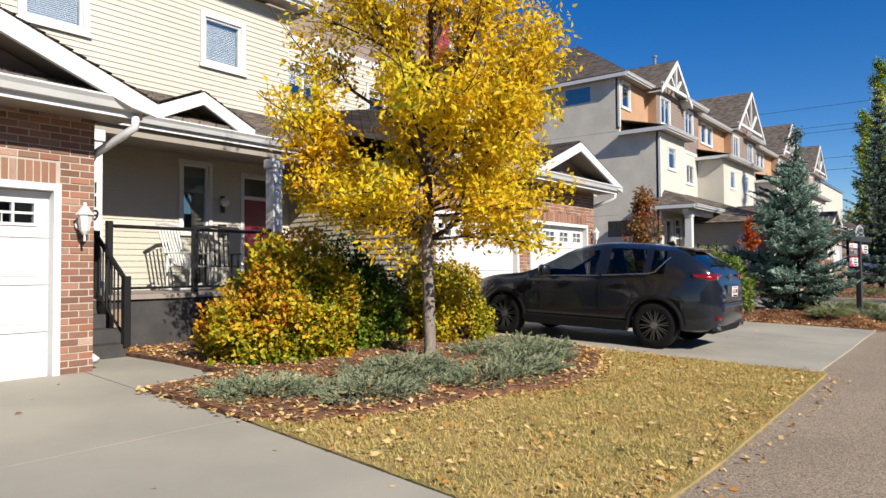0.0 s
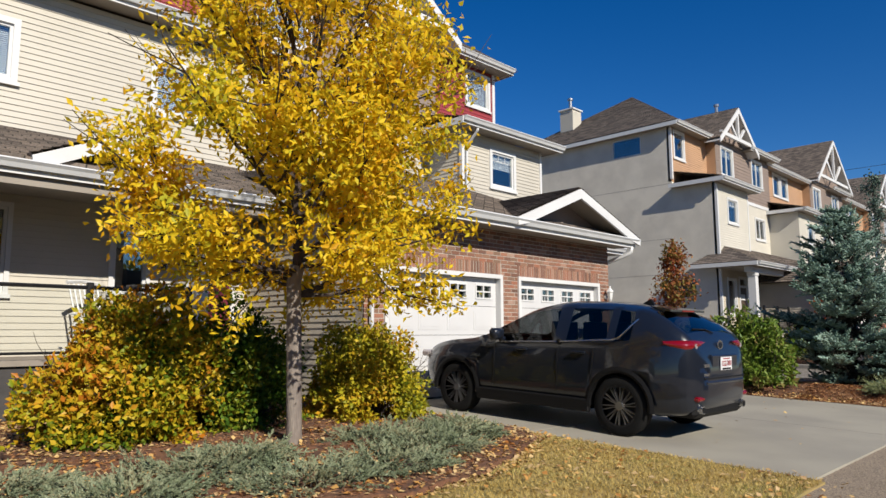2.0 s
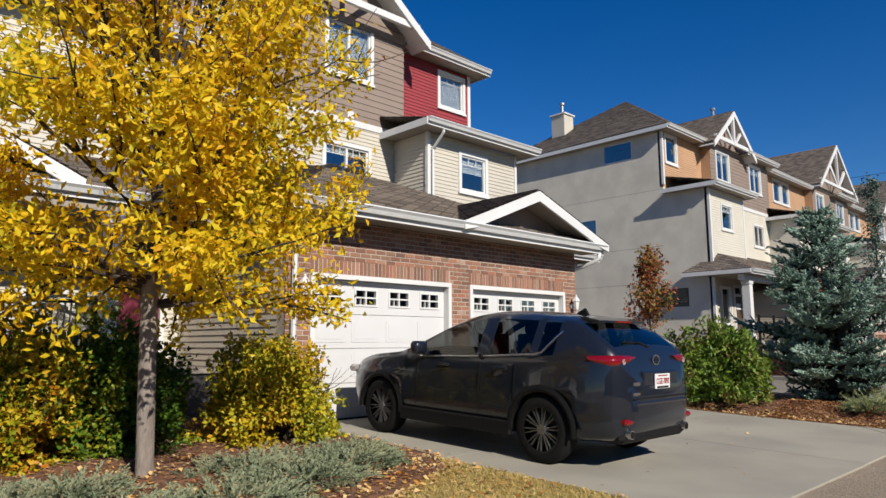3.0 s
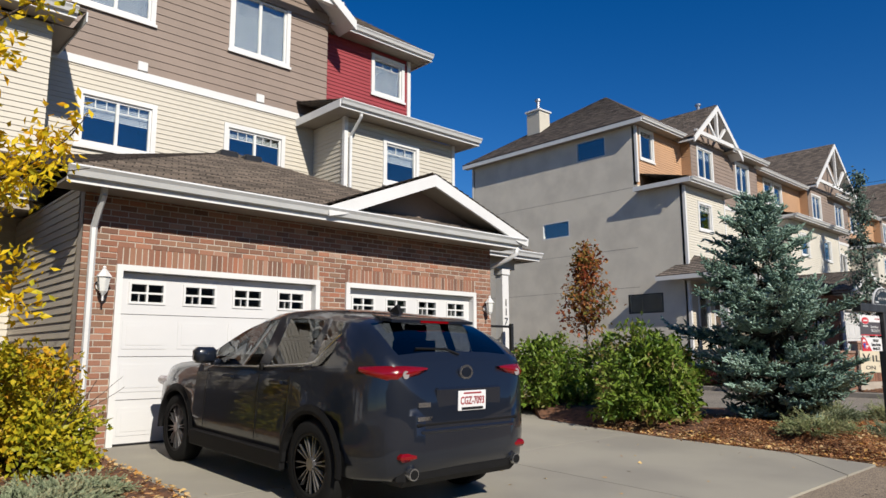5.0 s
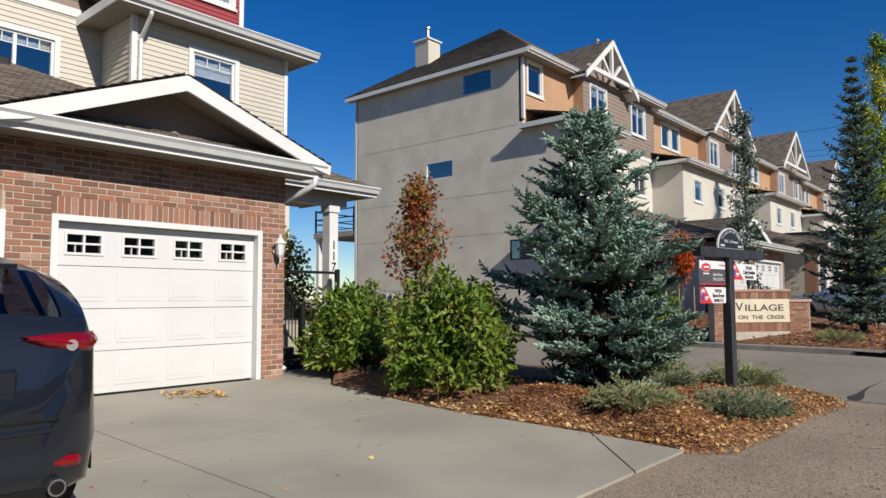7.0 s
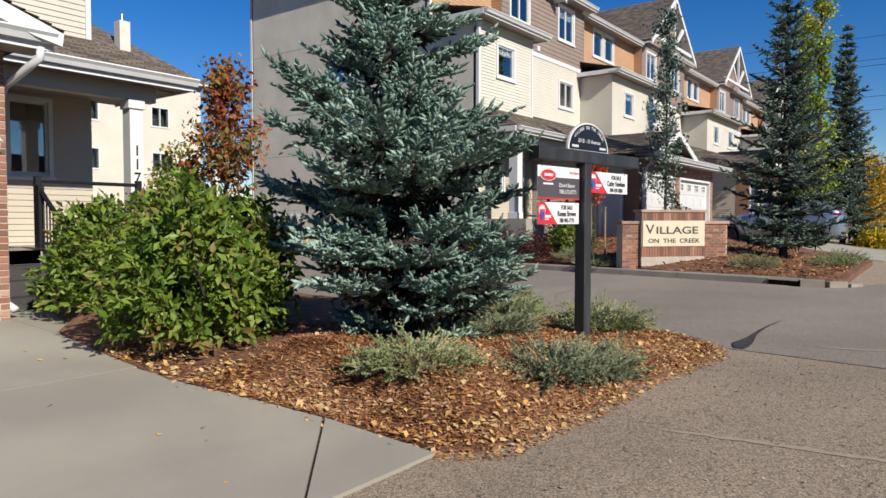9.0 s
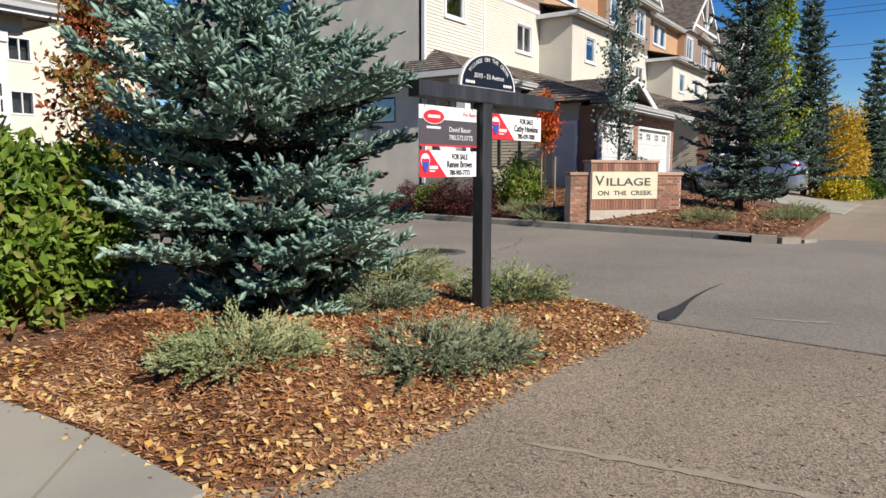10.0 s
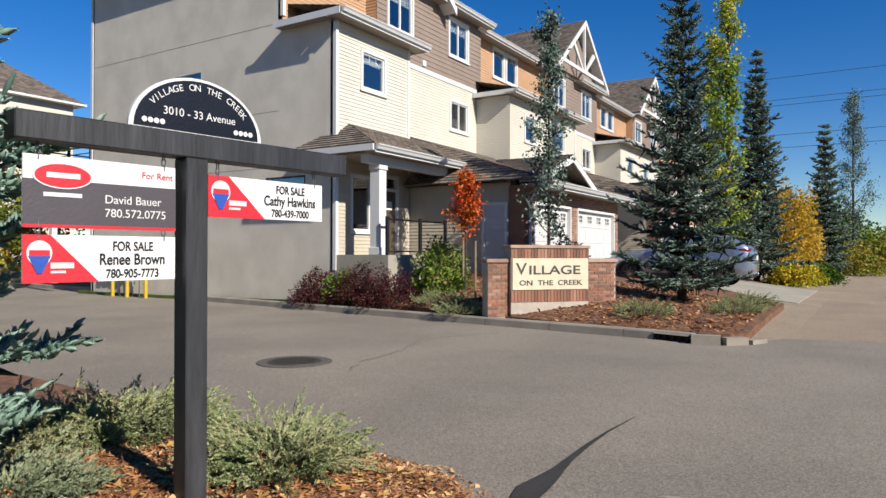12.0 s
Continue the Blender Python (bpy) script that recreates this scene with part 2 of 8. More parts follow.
def box(bm, x0, x1, y0, y1, z0, z1, bevel=0.0):
    vs = [bm.verts.new((x, y, z)) for x in (x0, x1) for y in (y0, y1) for z in (z0, z1)]
    fs = [bm.faces.new([vs[i] for i in q]) for q in ((0, 1, 3, 2), (4, 6, 7, 5), (0, 4, 5, 1), (2, 3, 7, 6), (0, 2, 6, 4), (1, 5, 7, 3))]
    if bevel:
        es = list({e for f in fs for e in f.edges})
        bmesh.ops.bevel(bm, geom=es, offset=bevel, segments=1, affect="EDGES")
    return bm


def boxes(*dims, bevel=0.0):
    bm = bmesh.new()
    for d in dims:
        box(bm, *d, bevel=bevel)
    return bm


def prism(bm, outline, a, b, axis="y"):
    """An outline of (u, z) pairs pushed from a to b along the axis."""
    def at(u, z, w):
        return (u, w, z) if axis == "y" else ((w, u, z) if axis == "x" else (u, z, w))
    p = [bm.verts.new(at(u, z, a)) for u, z in outline]
    q = [bm.verts.new(at(u, z, b)) for u, z in outline]
    bm.faces.new(p), bm.faces.new(q[::-1])
    for i in range(len(p)):
        j = (i + 1) % len(p)
        bm.faces.new((p[i], q[i], q[j], p[j]))
    return bm


def tube(bm, pts, r, seg=8, r2=None):
    """A round bar along points, from radius r to r2."""
    pts = [Vector(p) for p in pts]
    r2 = r if r2 is None else r2
    rings = []
    for i, p in enumerate(pts):
        d = (pts[min(i + 1, len(pts) - 1)] - pts[max(i - 1, 0)]).normalized()
        a = d.orthogonal().normalized()
        b = d.cross(a)
        rr = r + (r2 - r) * i / max(1, len(pts) - 1)
        rings.append([bm.verts.new(p + rr * (math.cos(2 * math.pi * k / seg) * a + math.sin(2 * math.pi * k / seg) * b)) for k in range(seg)])
    for s, e in zip(rings, rings[1:]):
        best = min(range(seg), key=lambda o: sum((s[k].co - e[(k + o) % seg].co).length for k in range(seg)))
        for k in range(seg):
            bm.faces.new((s[k], s[(k + 1) % seg], e[(k + 1 + best) % seg], e[(k + best) % seg]))
    bm.faces.new(rings[0][::-1]), bm.faces.new(rings[-1])
    return bm


def rect_minus(u0, u1, v0, v1, holes):
    """Rectangles that cover u0..u1 x v0..v1 but for the holes (u0, u1, v0, v1)."""
    cuts = sorted({v0, v1, *(min(max(h[i], v0), v1) for h in holes for i in (2, 3))})
    out = []
    for a, b in zip(cuts, cuts[1:]):
        mid, u = (a + b) / 2, u0
        for h in sorted(h for h in holes if h[2] < mid < h[3] and h[1] > u0 and h[0] < u1):
            if h[0] > u + 1e-4:
                out.append((u, h[0], a, b))
            u = max(u, h[1])
        if u < u1 - 1e-4:
            out.append((u, u1, a, b))
    return out


def wall_space(x, y, turn):
    """A wall's own space: u along +x, outside towards -y, turned about z at (x, y)."""
    return pose(x, y, 0, 0, 0, turn)


def put(ob, m):
    ob.matrix_world = m
    return ob


def siding_wall(name, m, u0, u1, z0, z1, material, lap=0.102, holes=(), thick=0.15, tops=None, label=""):
    """A wall with real lapped courses outside and a solid core behind; tops(u) may cut it along a slope."""
    bm = bmesh.new()
    for a, b, c, d in rect_minus(u0, u1, z0, z1, holes):
        box(bm, a, b, 0.0, thick, c, d)
    z = z0
    while z < z1 - 0.01:
        top = min(z + lap, z1)
        for a, b, c, d in rect_minus(u0, u1, z, top, holes):
            f = lambda zz: -0.002 - 0.016 * (1 - (zz - z) / lap)  # noqa: E731
            q = [bm.verts.new(p) for p in ((a, f(c), c), (b, f(c), c), (b, f(d), d), (a, f(d), d))]
            bm.faces.new(q)
            if abs(c - z) < 1e-6:
                w = [bm.verts.new(p) for p in ((a, 0, c), (b, 0, c))]
                bm.faces.new((w[0], w[1], q[1], q[0]))
        z += lap
    me = bpy.data.meshes.new(name)
    bm.to_mesh(me)
    bm.free()
    ob = link_mesh(name, me, material)
    ob.matrix_world = m
    return tagged(ob, label, "wall", kind="structure")


def window(name, m, u0, u1, z0, z1, split=None, blind=0.0, grille=False, trim=0.10, label="", sill=True, dark=False):
    """A window in a wall's space: trim, sash, panes, sill, a blind behind; u0..u1 x z0..z1 is the opening."""
    t = thing(name, label=label or "white framed sliding window in a sided wall", category="window", kind="structure")
    t.matrix_world = m
    if trim:
        bm = boxes((u0 - trim, u0, -0.045, 0.02, z0 - trim, z1 + trim), (u1, u1 + trim, -0.045, 0.02, z0 - trim, z1 + trim),
                   (u0, u1, -0.042, 0.02, z1, z1 + trim), (u0, u1, -0.042, 0.02, z0 - trim, z0))
        part("window_trim", bm, WHITE, t)
        if sill:
            part("window_sill", boxes((u0 - trim - 0.03, u1 + trim + 0.03, -0.07, -0.044, z0 - trim - 0.03, z0 - trim + 0.03)), WHITE, t)
    f = 0.045
    dims = [(u0, u0 + f, 0.0, 0.07, z0, z1), (u1 - f, u1, 0.0, 0.07, z0, z1), (u0 + f, u1 - f, 0.0, 0.07, z1 - f, z1), (u0 + f, u1 - f, 0.0, 0.07, z0, z0 + f)]
    if split:
        dims.append((split - 0.03, split + 0.03, 0.002, 0.068, z0 + f, z1 - f))
    part("window_frame", boxes(*dims), BLACKM if dark else WHITE, t)
    edges = [u0 + f, *([split] if split else []), u1 - f]
    for a, b in zip(edges, edges[1:]):
        ob = part("pane", boxes((a, b, 0.03, 0.036, z0 + f, z1 - f)), GLASS, t)
        ob.visible_shadow = False
        if grille:
            bm = bmesh.new()
            box(bm, a, b, 0.02, 0.028, z1 - 0.24, z1 - 0.225)
            for k in (1, 2):
                u = a + (b - a) * k / 3
                box(bm, u - 0.008, u + 0.008, 0.019, 0.027, z1 - 0.225, z1 - f)
            part("grille", bm, WHITE, t)
    if blind:
        bm, z = bmesh.new(), z1 - f
        low = z1 - (z1 - z0) * blind
        while z > low:
            vs = [bm.verts.new(p) for p in ((u0 + f, 0.085, z - 0.03), (u1 - f, 0.085, z - 0.03), (u1 - f, 0.105, z), (u0 + f, 0.105, z))]
            bm.faces.new(vs)
            z -= 0.034
        part("blind", bm, BLIND, t)
    # box behind the glass; the room's darkness is painted on it
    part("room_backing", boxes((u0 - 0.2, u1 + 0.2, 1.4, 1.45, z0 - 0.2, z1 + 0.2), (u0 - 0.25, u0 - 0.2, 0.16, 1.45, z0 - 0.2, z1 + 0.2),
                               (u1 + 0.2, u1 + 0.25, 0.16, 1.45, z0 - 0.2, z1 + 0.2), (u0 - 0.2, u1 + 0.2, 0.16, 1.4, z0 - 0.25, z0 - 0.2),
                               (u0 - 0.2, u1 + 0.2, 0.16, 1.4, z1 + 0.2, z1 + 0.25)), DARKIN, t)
    return t


def clip(poly, axis, value, keep_less):
    out = []
    for i, p in enumerate(poly):
        q = poly[(i + 1) % len(poly)]
        a, b = (p[axis] <= value) == keep_less or p[axis] == value, (q[axis] <= value) == keep_less or q[axis] == value
        if a:
            out.append(p)
        if a != b:
            s = (value - p[axis]) / (q[axis] - p[axis])
            out.append(tuple(p[k] + s * (q[k] - p[k]) for k in range(len(p))))
    return out


def roof_plane(name, pts, parent=None, course=0.14, thick=0.03, label=""):
    """A shingled roof plane; pts are its corners, the first two along the eave. Courses overlap like real ones."""
    p = [Vector(q) for q in pts]
    u = (p[1] - p[0]).normalized()
    nrm = u.cross(p[2] - p[0]).normalized()
    if nrm.z < 0:
        nrm = -nrm
    v = nrm.cross(u)
    if v.z < 0:
        v = -v
    flat = [((q - p[0]).dot(u), (q - p[0]).dot(v)) for q in p]
    top = max(f[1] for f in flat)
    verts, faces, uvs, k = [], [], [], 0
    while k * course < top:
        lo, hi = k * course, min((k + 1) * course, top)
        s = clip(clip(flat, 1, hi, True), 1, lo, False)
        k += 1
        if len(s) < 3:
            continue
        base = len(verts)
        for a, b in s:
            lift = 0.02 * (1 - (b - lo) / course)
            verts.append(p[0] + a * u + b * v + (thick + lift) * nrm)
        faces.append(list(range(base, base + len(s))))
        uvs += s
        low = [i for i, (a, b) in enumerate(s) if abs(b - lo) < 1e-5]
        if len(low) >= 2:
            i, j = min(low, key=lambda i: s[i][0]), max(low, key=lambda i: s[i][0])
            base2 = len(verts)
            for i2 in (i, j):
                a, b = s[i2]
                verts += [p[0] + a * u + b * v + (thick + 0.02) * nrm, p[0] + a * u + b * v]
                uvs += [(a, b + 0.05), (a, b + 0.07)]
            faces.append([base2, base2 + 1, base2 + 3, base2 + 2])
    base = len(verts)
    verts += [q - 0.001 * nrm for q in p]
    uvs += flat
    faces.append(list(range(base, base + len(p)))[::-1])
    me = bpy.data.meshes.new(name)
    me.from_pydata(verts, [], faces)
    layer = me.uv_layers.new(name="UVMap")
    for loop in me.loops:
        layer.data[loop.index].uv = uvs[loop.vertex_index]
    ob = link_mesh(name, me, SHINGLE, parent, label)
    if parent is None:
        tagged(ob, label or "dark brown asphalt shingle roof", "roof", kind="structure")
    return ob


def gutter(name, a, b, parent=None, out=(0, -1), size=0.12):
    """An eaves gutter with a rolled lip between two points on the fascia's top edge."""
    a, b = Vector(a), Vector(b)
    o = Vector((*out, 0))
    prof = [(0, 0), (size, 0.0), (size + 0.012, -0.02), (size * 0.8, -0.06), (size * 0.55, -size), (0, -size), (-0.025, -size - 0.03), (-0.025, 0)]
    bm = bmesh.new()
    p = [bm.verts.new(a + o * s + Vector((0, 0, z))) for s, z in prof]
    q = [bm.verts.new(b + o * s + Vector((0, 0, z))) for s, z in prof]
    bm.faces.new(p), bm.faces.new(q[::-1])
    for i in range(len(p)):
        j = (i + 1) % len(p)
        bm.faces.new((p[i], q[i], q[j], p[j]))
    ob = part(name, bm, GUTTER, parent)
    if parent is None:
        tagged(ob, "white aluminium eaves gutter along the roof edge", "gutter", kind="structure")
    return ob


def solid(name, material, *dims, label="", category="trim", kind="structure", bevel=0.0):
    ob = part(name, boxes(*dims, bevel=bevel), material)
    return tagged(ob, label, category, kind=kind)


# ---- ground ----


def lerp(a, b, t):
    return a + (b - a) * min(1.0, max(0.0, t))


def curb_x(y):
    return 25.9 + 0.133 * (y - 2.9)


def gz(x, y):
    near = 0.22 * min(1.0, max(0.0, (y - 1.8) / 6.4))
    if x < 14:
        return near
    if x < 17.4:
        return lerp(near, 0, (x - 14) / 3.4)
    far = min(0.75, 0.11 * max(0.0, y - 1.2)) * min(1.0, max(0.0, (x - curb_x(max(y, 0)) - 0.3) / 3.0))
    return far


def axis_steps(lo, fine0, fine1, hi, step):
    out, v = [], fine0
    while v <= fine1 + 1e-6:
        out.append(v)
        v += step
    d, a = step, fine0
    while a > lo:
        d *= 1.7
        a -= d
        out.insert(0, a)
    d, a = step, fine1
    while a < hi:
        d *= 1.7
        a += d
        out.append(a)
    return out


def build_ground():
    xs, ys = axis_steps(-1500, -12, 60, 1500, 0.6), axis_steps(-1500, -8, 30, 1500, 0.6)
    verts = [(x, y, gz(min(x, 60), min(max(y, -8), 30)) - 0.012) for x in xs for y in ys]
    n = len(ys)
    faces = [(i * n + j, (i + 1) * n + j, (i + 1) * n + j + 1, i * n + j + 1) for i in range(len(xs) - 1) for j in range(n - 1)]
    tagged(raw("ground", verts, faces, ASPHALT), "aged pebbly brown-grey asphalt lane and ground", "ground", kind="structure")


def sheet(name, outline, material, lift, step=0.3, height=None, rough=0.0, label="", category="ground", parent=None, skirt=0.08):
    """A sheet over the ground inside an outline, with its edges turned down."""
    h = height or (lambda x, y: 0.0)
    xs, ys = [p[0] for p in outline], [p[1] for p in outline]
    verts, faces, seen = [], [], {}

    def vert(x, y):
        key = (round(x, 3), round(y, 3))
        if key not in seen:
            seen[key] = len(verts)
            verts.append((x, y, gz(x, y) + lift + h(x, y) + (rough * noise.noise((x * 3, y * 3, 7)) if rough else 0)))
        return seen[key]

    x = math.floor(min(xs) / step) * step
    while x < max(xs):
        col = clip(clip(list(outline), 0, x, False), 0, x + step, True)
        y = math.floor(min(ys) / step) * step
        while y < max(ys) and len(col) > 2:
            cell = clip(clip(col, 1, y, False), 1, y + step, True)
            ids = []
            for p in cell:
                i = vert(p[0], p[1])
                if not ids or (i != ids[-1] and i != ids[0]):
                    ids.append(i)
            if len(ids) > 2:
                faces.append(ids)
            y += step
        x += step
    base = len(verts)
    count = len(outline)
    ring = []
    for i, p in enumerate(outline):
        q = outline[(i + 1) % count]
        k = max(1, int(math.dist(p, q) / step))
        ring += [(p[0] + (q[0] - p[0]) * j / k, p[1] + (q[1] - p[1]) * j / k) for j in range(k)]
    for a, b in ring:
        top = gz(a, b) + lift + h(a, b) + (rough * noise.noise((a * 3, b * 3, 7)) if rough else 0)
        verts += [(a, b, top), (a, b, gz(a, b) - skirt)]
    for i in range(len(ring)):
        j = (i + 1) % len(ring)
        faces.append((base + 2 * i, base + 2 * i + 1, base + 2 * j + 1, base + 2 * j))
    ob = raw(name, verts, faces, material, parent)
    if parent is None:
        tagged(ob, label, category, kind="structure")
    return ob


build_ground()
BED_A = [(-0.1, 6.75), (-0.13, 5.1), (0.1, 4.75), (0.85, 4.38), (2.0, 4.16), (2.9, 3.86), (3.9, 4.0), (4.95, 4.42), (5.7, 4.8), (6.04, 5.3), (6.04, 8.1), (5.9, 9.9), (1.0, 9.9), (0.95, 6.95)]
LAWN = [(-0.45, 2.6), (-0.3, 1.86), (1.2, 1.82), (6.05, 1.9), (6.04, 5.29), (5.7, 4.79), (4.95, 4.41), (3.9, 3.99), (2.9, 3.85), (2.0, 4.15), (0.85, 4.37), (0.1, 4.74), (-0.13, 5.09)]
BED_B = [(13.02, 2.06), (13.25, 1.84), (14.1, 1.75), (15.4, 1.76), (17.0, 1.6), (17.5, 1.75), (17.82, 2.2), (17.95, 2.9), (18.5, 14), (14.2, 14), (14.1, 8.2), (13.15, 7.2), (12.98, 6.2), (12.85, 4.65), (13.02, 2.95)]


def bed_rise(x, y):
    return 0.05 + 0.07 * math.exp(-((x - 3) ** 2 + (y - 6) ** 2) / 3) + 0.02 * noise.noise((x * 1.3, y * 1.3, 0))


def bed_b_rise(x, y):
    edge = min(1.0, max(0.0, min((y - 1.8) / 0.9, (17.85 - x) / 0.9, (x - 13.05) / 0.9)))
    return 0.014 + 0.2 * edge * edge * (3 - 2 * edge) + 0.02 * noise.noise((x * 1.3, y * 1.3, 0))


def bed_c_rise(x, y):
    return 0.13 + 0.02 * noise.noise((x * 1.1, y * 1.1, 3))


def build_ground_pieces():
    sheet("flower_bed", BED_A, MULCH, 0.0, 0.2, bed_rise, 0.015, "wood mulch bed strewn with orange leaves", "flower bed")
    sheet("lawn", LAWN, GRASSG, 0.012, 0.25, None, 0.012, "dry yellowing lawn strewn with fallen leaves", "lawn")
    sheet("flower_bed", BED_B, MULCH, 0.0, 0.2, bed_b_rise, 0.015, "mounded wood mulch bed with junipers and leaves", "flower bed")
    bed_c = [(26.12, 2.95), (25.95, 2.2), (26.1, 1.75), (26.6, 1.55), (33.5, 1.7), (35.6, 3.2), (36.0, 7.5), (33.0, 12.0), (27.9, 12.0), (27.3, 9.0)]
    sheet("flower_bed", bed_c, MULCH, 0.0, 0.35, bed_c_rise, 0.02, "sloping wood mulch bed behind a kerb", "flower bed")
    lawn_c = [(27.4, 9.6), (27.9, 11.0), (27.9, 24.0), (34.0, 24.0), (34.0, 45.0), (31.0, 45.0), (28.4, 19.0)]
    sheet("lawn", lawn_c, mat("green_lawn", (0.079, 0.118, 0.0237), 0.95, vary=0.3, scale=2, fine=60, bump=0.6), 0.10, 0.6, None, 0.02, "green clipped lawn beside a stucco wall", "lawn")
    side = [(17.55, 1.6), (17.42, 0.5), (17.3, -0.8), (17.3, -11.4), (28.6, -11.4), (27.6, -2.0), (27.2, 1.05), (26.5, 1.35), (25.9, 1.55), (25.55, 1.9), (25.56, 2.2), (25.86, 2.9), (28.35, 21), (31, 45), (20.5, 45), (18.45, 14), (17.9, 2.9), (17.8, 2.2), (17.5, 1.75)]
    sheet("road", side, ASPHALT2, -0.002, 0.6, None, 0, "smooth grey asphalt side street with cracks", "road", skirt=0.012)
    # driveway slabs with open joints between them
    drive = thing("driveway_1", label="pale broom-finished concrete driveway in slabs", category="driveway", kind="structure")
    g = 0.006
    for poly in ([(6.08, 5.2), (9.55 - g, 5.2), (9.55 - g, 8.3), (6.08, 8.3)], [(9.55 + g, 5.2), (12.9, 5.2), (13.1, 7.2), (13.1, 8.3), (9.55 + g, 8.3)],
                 [(6.08, 2.0), (9.55 - g, 2.02), (9.55 - g, 5.2 - 2 * g), (6.08, 5.2 - 2 * g)],
                 [(9.55 + g, 2.03), (11.95, 2.05), (12.99, 3.02), (12.86, 5.2 - 2 * g), (9.55 + g, 5.2 - 2 * g)],
                 [(11.97 + g, 2.05), (12.97, 2.05), (13.0, 3.0)],
                 [(13.1 + g, 7.2), (14.05, 8.2), (14.1, 10.4), (13.1 + g, 10.4)]):
        sheet("concrete_slab", poly, CONCRETE, 0.012, 0.5, parent=drive)
    drive = thing("driveway_2", label="pale concrete driveway and path beside a lawn", category="driveway", kind="structure")
    for poly in ([(-7, 5.2), (-3.6 - g, 5.2), (-3.6 - g, 8.2), (-7, 8.2)], [(-3.6 + g, 5.2), (-0.15, 5.2), (-0.11, 6.75), (0.0, 8.2), (-3.6 + g, 8.2)],
                 [(-7, 1.9), (-3.6 - g, 1.9), (-3.6 - g, 5.2 - 2 * g), (-7, 5.2 - 2 * g)],
                 [(-3.6 + g, 1.9), (-1.3, 1.9), (-0.47, 2.62), (-0.15, 5.2 - 2 * g), (-3.6 + g, 5.2 - 2 * g)],
                 [(-1.28, 1.88), (-0.32, 1.86), (-0.46, 2.58)],
                 [(-0.1, 6.77), (0.94, 6.95), (0.98, 9.9), (0.12, 9.9), (0.02, 8.25)]):
        sheet("concrete_slab", poly, CONCRETE, 0.012, 0.5, parent=drive)
    drive = thing("driveway_3", label="pale concrete driveway beyond a spruce", category="driveway", kind="structure")
    sheet("concrete_slab", [(36.0, 1.6), (44, 1.6), (44, 8.5), (36.0, 8.5)], CONCRETE, 0.012, 0.8, parent=drive)


def build_kerb():
    """The far kerb: a line of concrete lengths that rounds the corner, with a catch basin in it."""
    pts = [(31.0, 45), (28.36, 21.2), (27.7, 16.3), (27.3, 13.2), (26.95, 10.7), (26.62, 8.3), (26.38, 6.5), (26.18, 5.0), (25.98, 3.5), (25.9, 2.95), (25.72, 2.3), (25.8, 1.85), (26.05, 1.55), (26.45, 1.38)]
    kerb = thing("kerb", label="worn grey concrete kerb round the street corner", category="kerb", kind="structure")
    for i, (a, b) in enumerate(zip(pts, pts[1:])):
        a, b = Vector(a), Vector(b)
        d = (b - a).normalized()
        nrm = Vector((d.y, -d.x))
        if nrm.x < 0 and i < 10:
            nrm = -nrm
        a2, b2 = a + d * 0.006, b - d * 0.006
        ends = []
        drain = i == 9
        high = 0.15 if i < 11 else (0.12, 0.07)[min(i - 11, 1)]
        low = -0.04 if not drain else 0.105
        bm = bmesh.new()
        for e in (a2, b2):
            ends.append([bm.verts.new((*(e - nrm * o), z)) for o, z in ((-0.16, low), (-0.16, high), (0.0, high), (0.025, high - 0.025), (0.05, low))])
        p, q = ends
        bm.faces.new(p), bm.faces.new(q[::-1])
        for k in range(5):
            bm.faces.new((p[k], q[k], q[(k + 1) % 5], p[(k + 1) % 5]))
        part("kerb_stone", bm, CURBM, kerb)
        if drain:
            bm = bmesh.new()
            v = [bm.verts.new((*(e + nrm * o), z)) for e in (a, b) for o, z in ((0.05, -0.02), (0.05, 0.105))]
            bm.faces.new((v[0], v[1], v[3], v[2]))
            part("drain_throat", bm, mat("rusty_dark_iron", (0.04, 0.0198, 0.0142), 0.8, vary=0.3, scale=8), kerb, "rusty dark catch basin opening")
            for k in range(5):
                e = a.lerp(b, (k + 0.5) / 5)
                part("drain_bar", boxes((e.x - 0.02, e.x + 0.01, e.y - 0.012, e.y + 0.012, -0.01, 0.11)), MATS["rusty_dark_iron"], kerb)


# ---- terraces ----


def return_wall(name, x, y0, y1, z0, z1, material, facing, lap=0.102):
    """A short wall across, facing +x or -x."""
    m = pose(x, y1 if facing < 0 else y0, 0, 0, 0, -90 if facing < 0 else 90)
    return siding_wall(name, m, 0, y1 - y0, z0, z1, material, lap, label="lapped siding side wall of a projecting bay")


def eave(name, x0, x1, y, z, depth, sides=(0.0, 0.0), soffit=SOFFIT):
    """A boxed eave: soffit, fascia and a gutter in front; y is the wall, depth the overhang."""
    solid("soffit", soffit, (x0 - sides[0], x1 + sides[1], y - depth, y + 0.01, z, z + 0.03), label="vented soffit under the eaves", category="soffit")
    solid("fascia", WHITE, (x0 - sides[0], x1 + sides[1], y - depth - 0.025, y - depth, z - 0.03, z + 0.15), label="white fascia board", category="fascia")
    gutter("gutter", (x0 - sides[0], y - depth - 0.027, z + 0.16), (x1 + sides[1], y - depth - 0.027, z + 0.16))


def side_eave(x, y0, y1, z, out, depth):
    a, b = (x, x + out * depth)
    solid("soffit", SOFFIT, (min(a, b), max(a, b), y0 + 0.535, y1, z, z + 0.03), label="soffit of a side eave", category="soffit")
    e = b + out * 0.025
    solid("fascia", GUTTER, (min(b, e), max(b, e), y0 - 0.02, y1, z - 0.03, z + 0.15), label="fascia of a side eave", category="fascia")


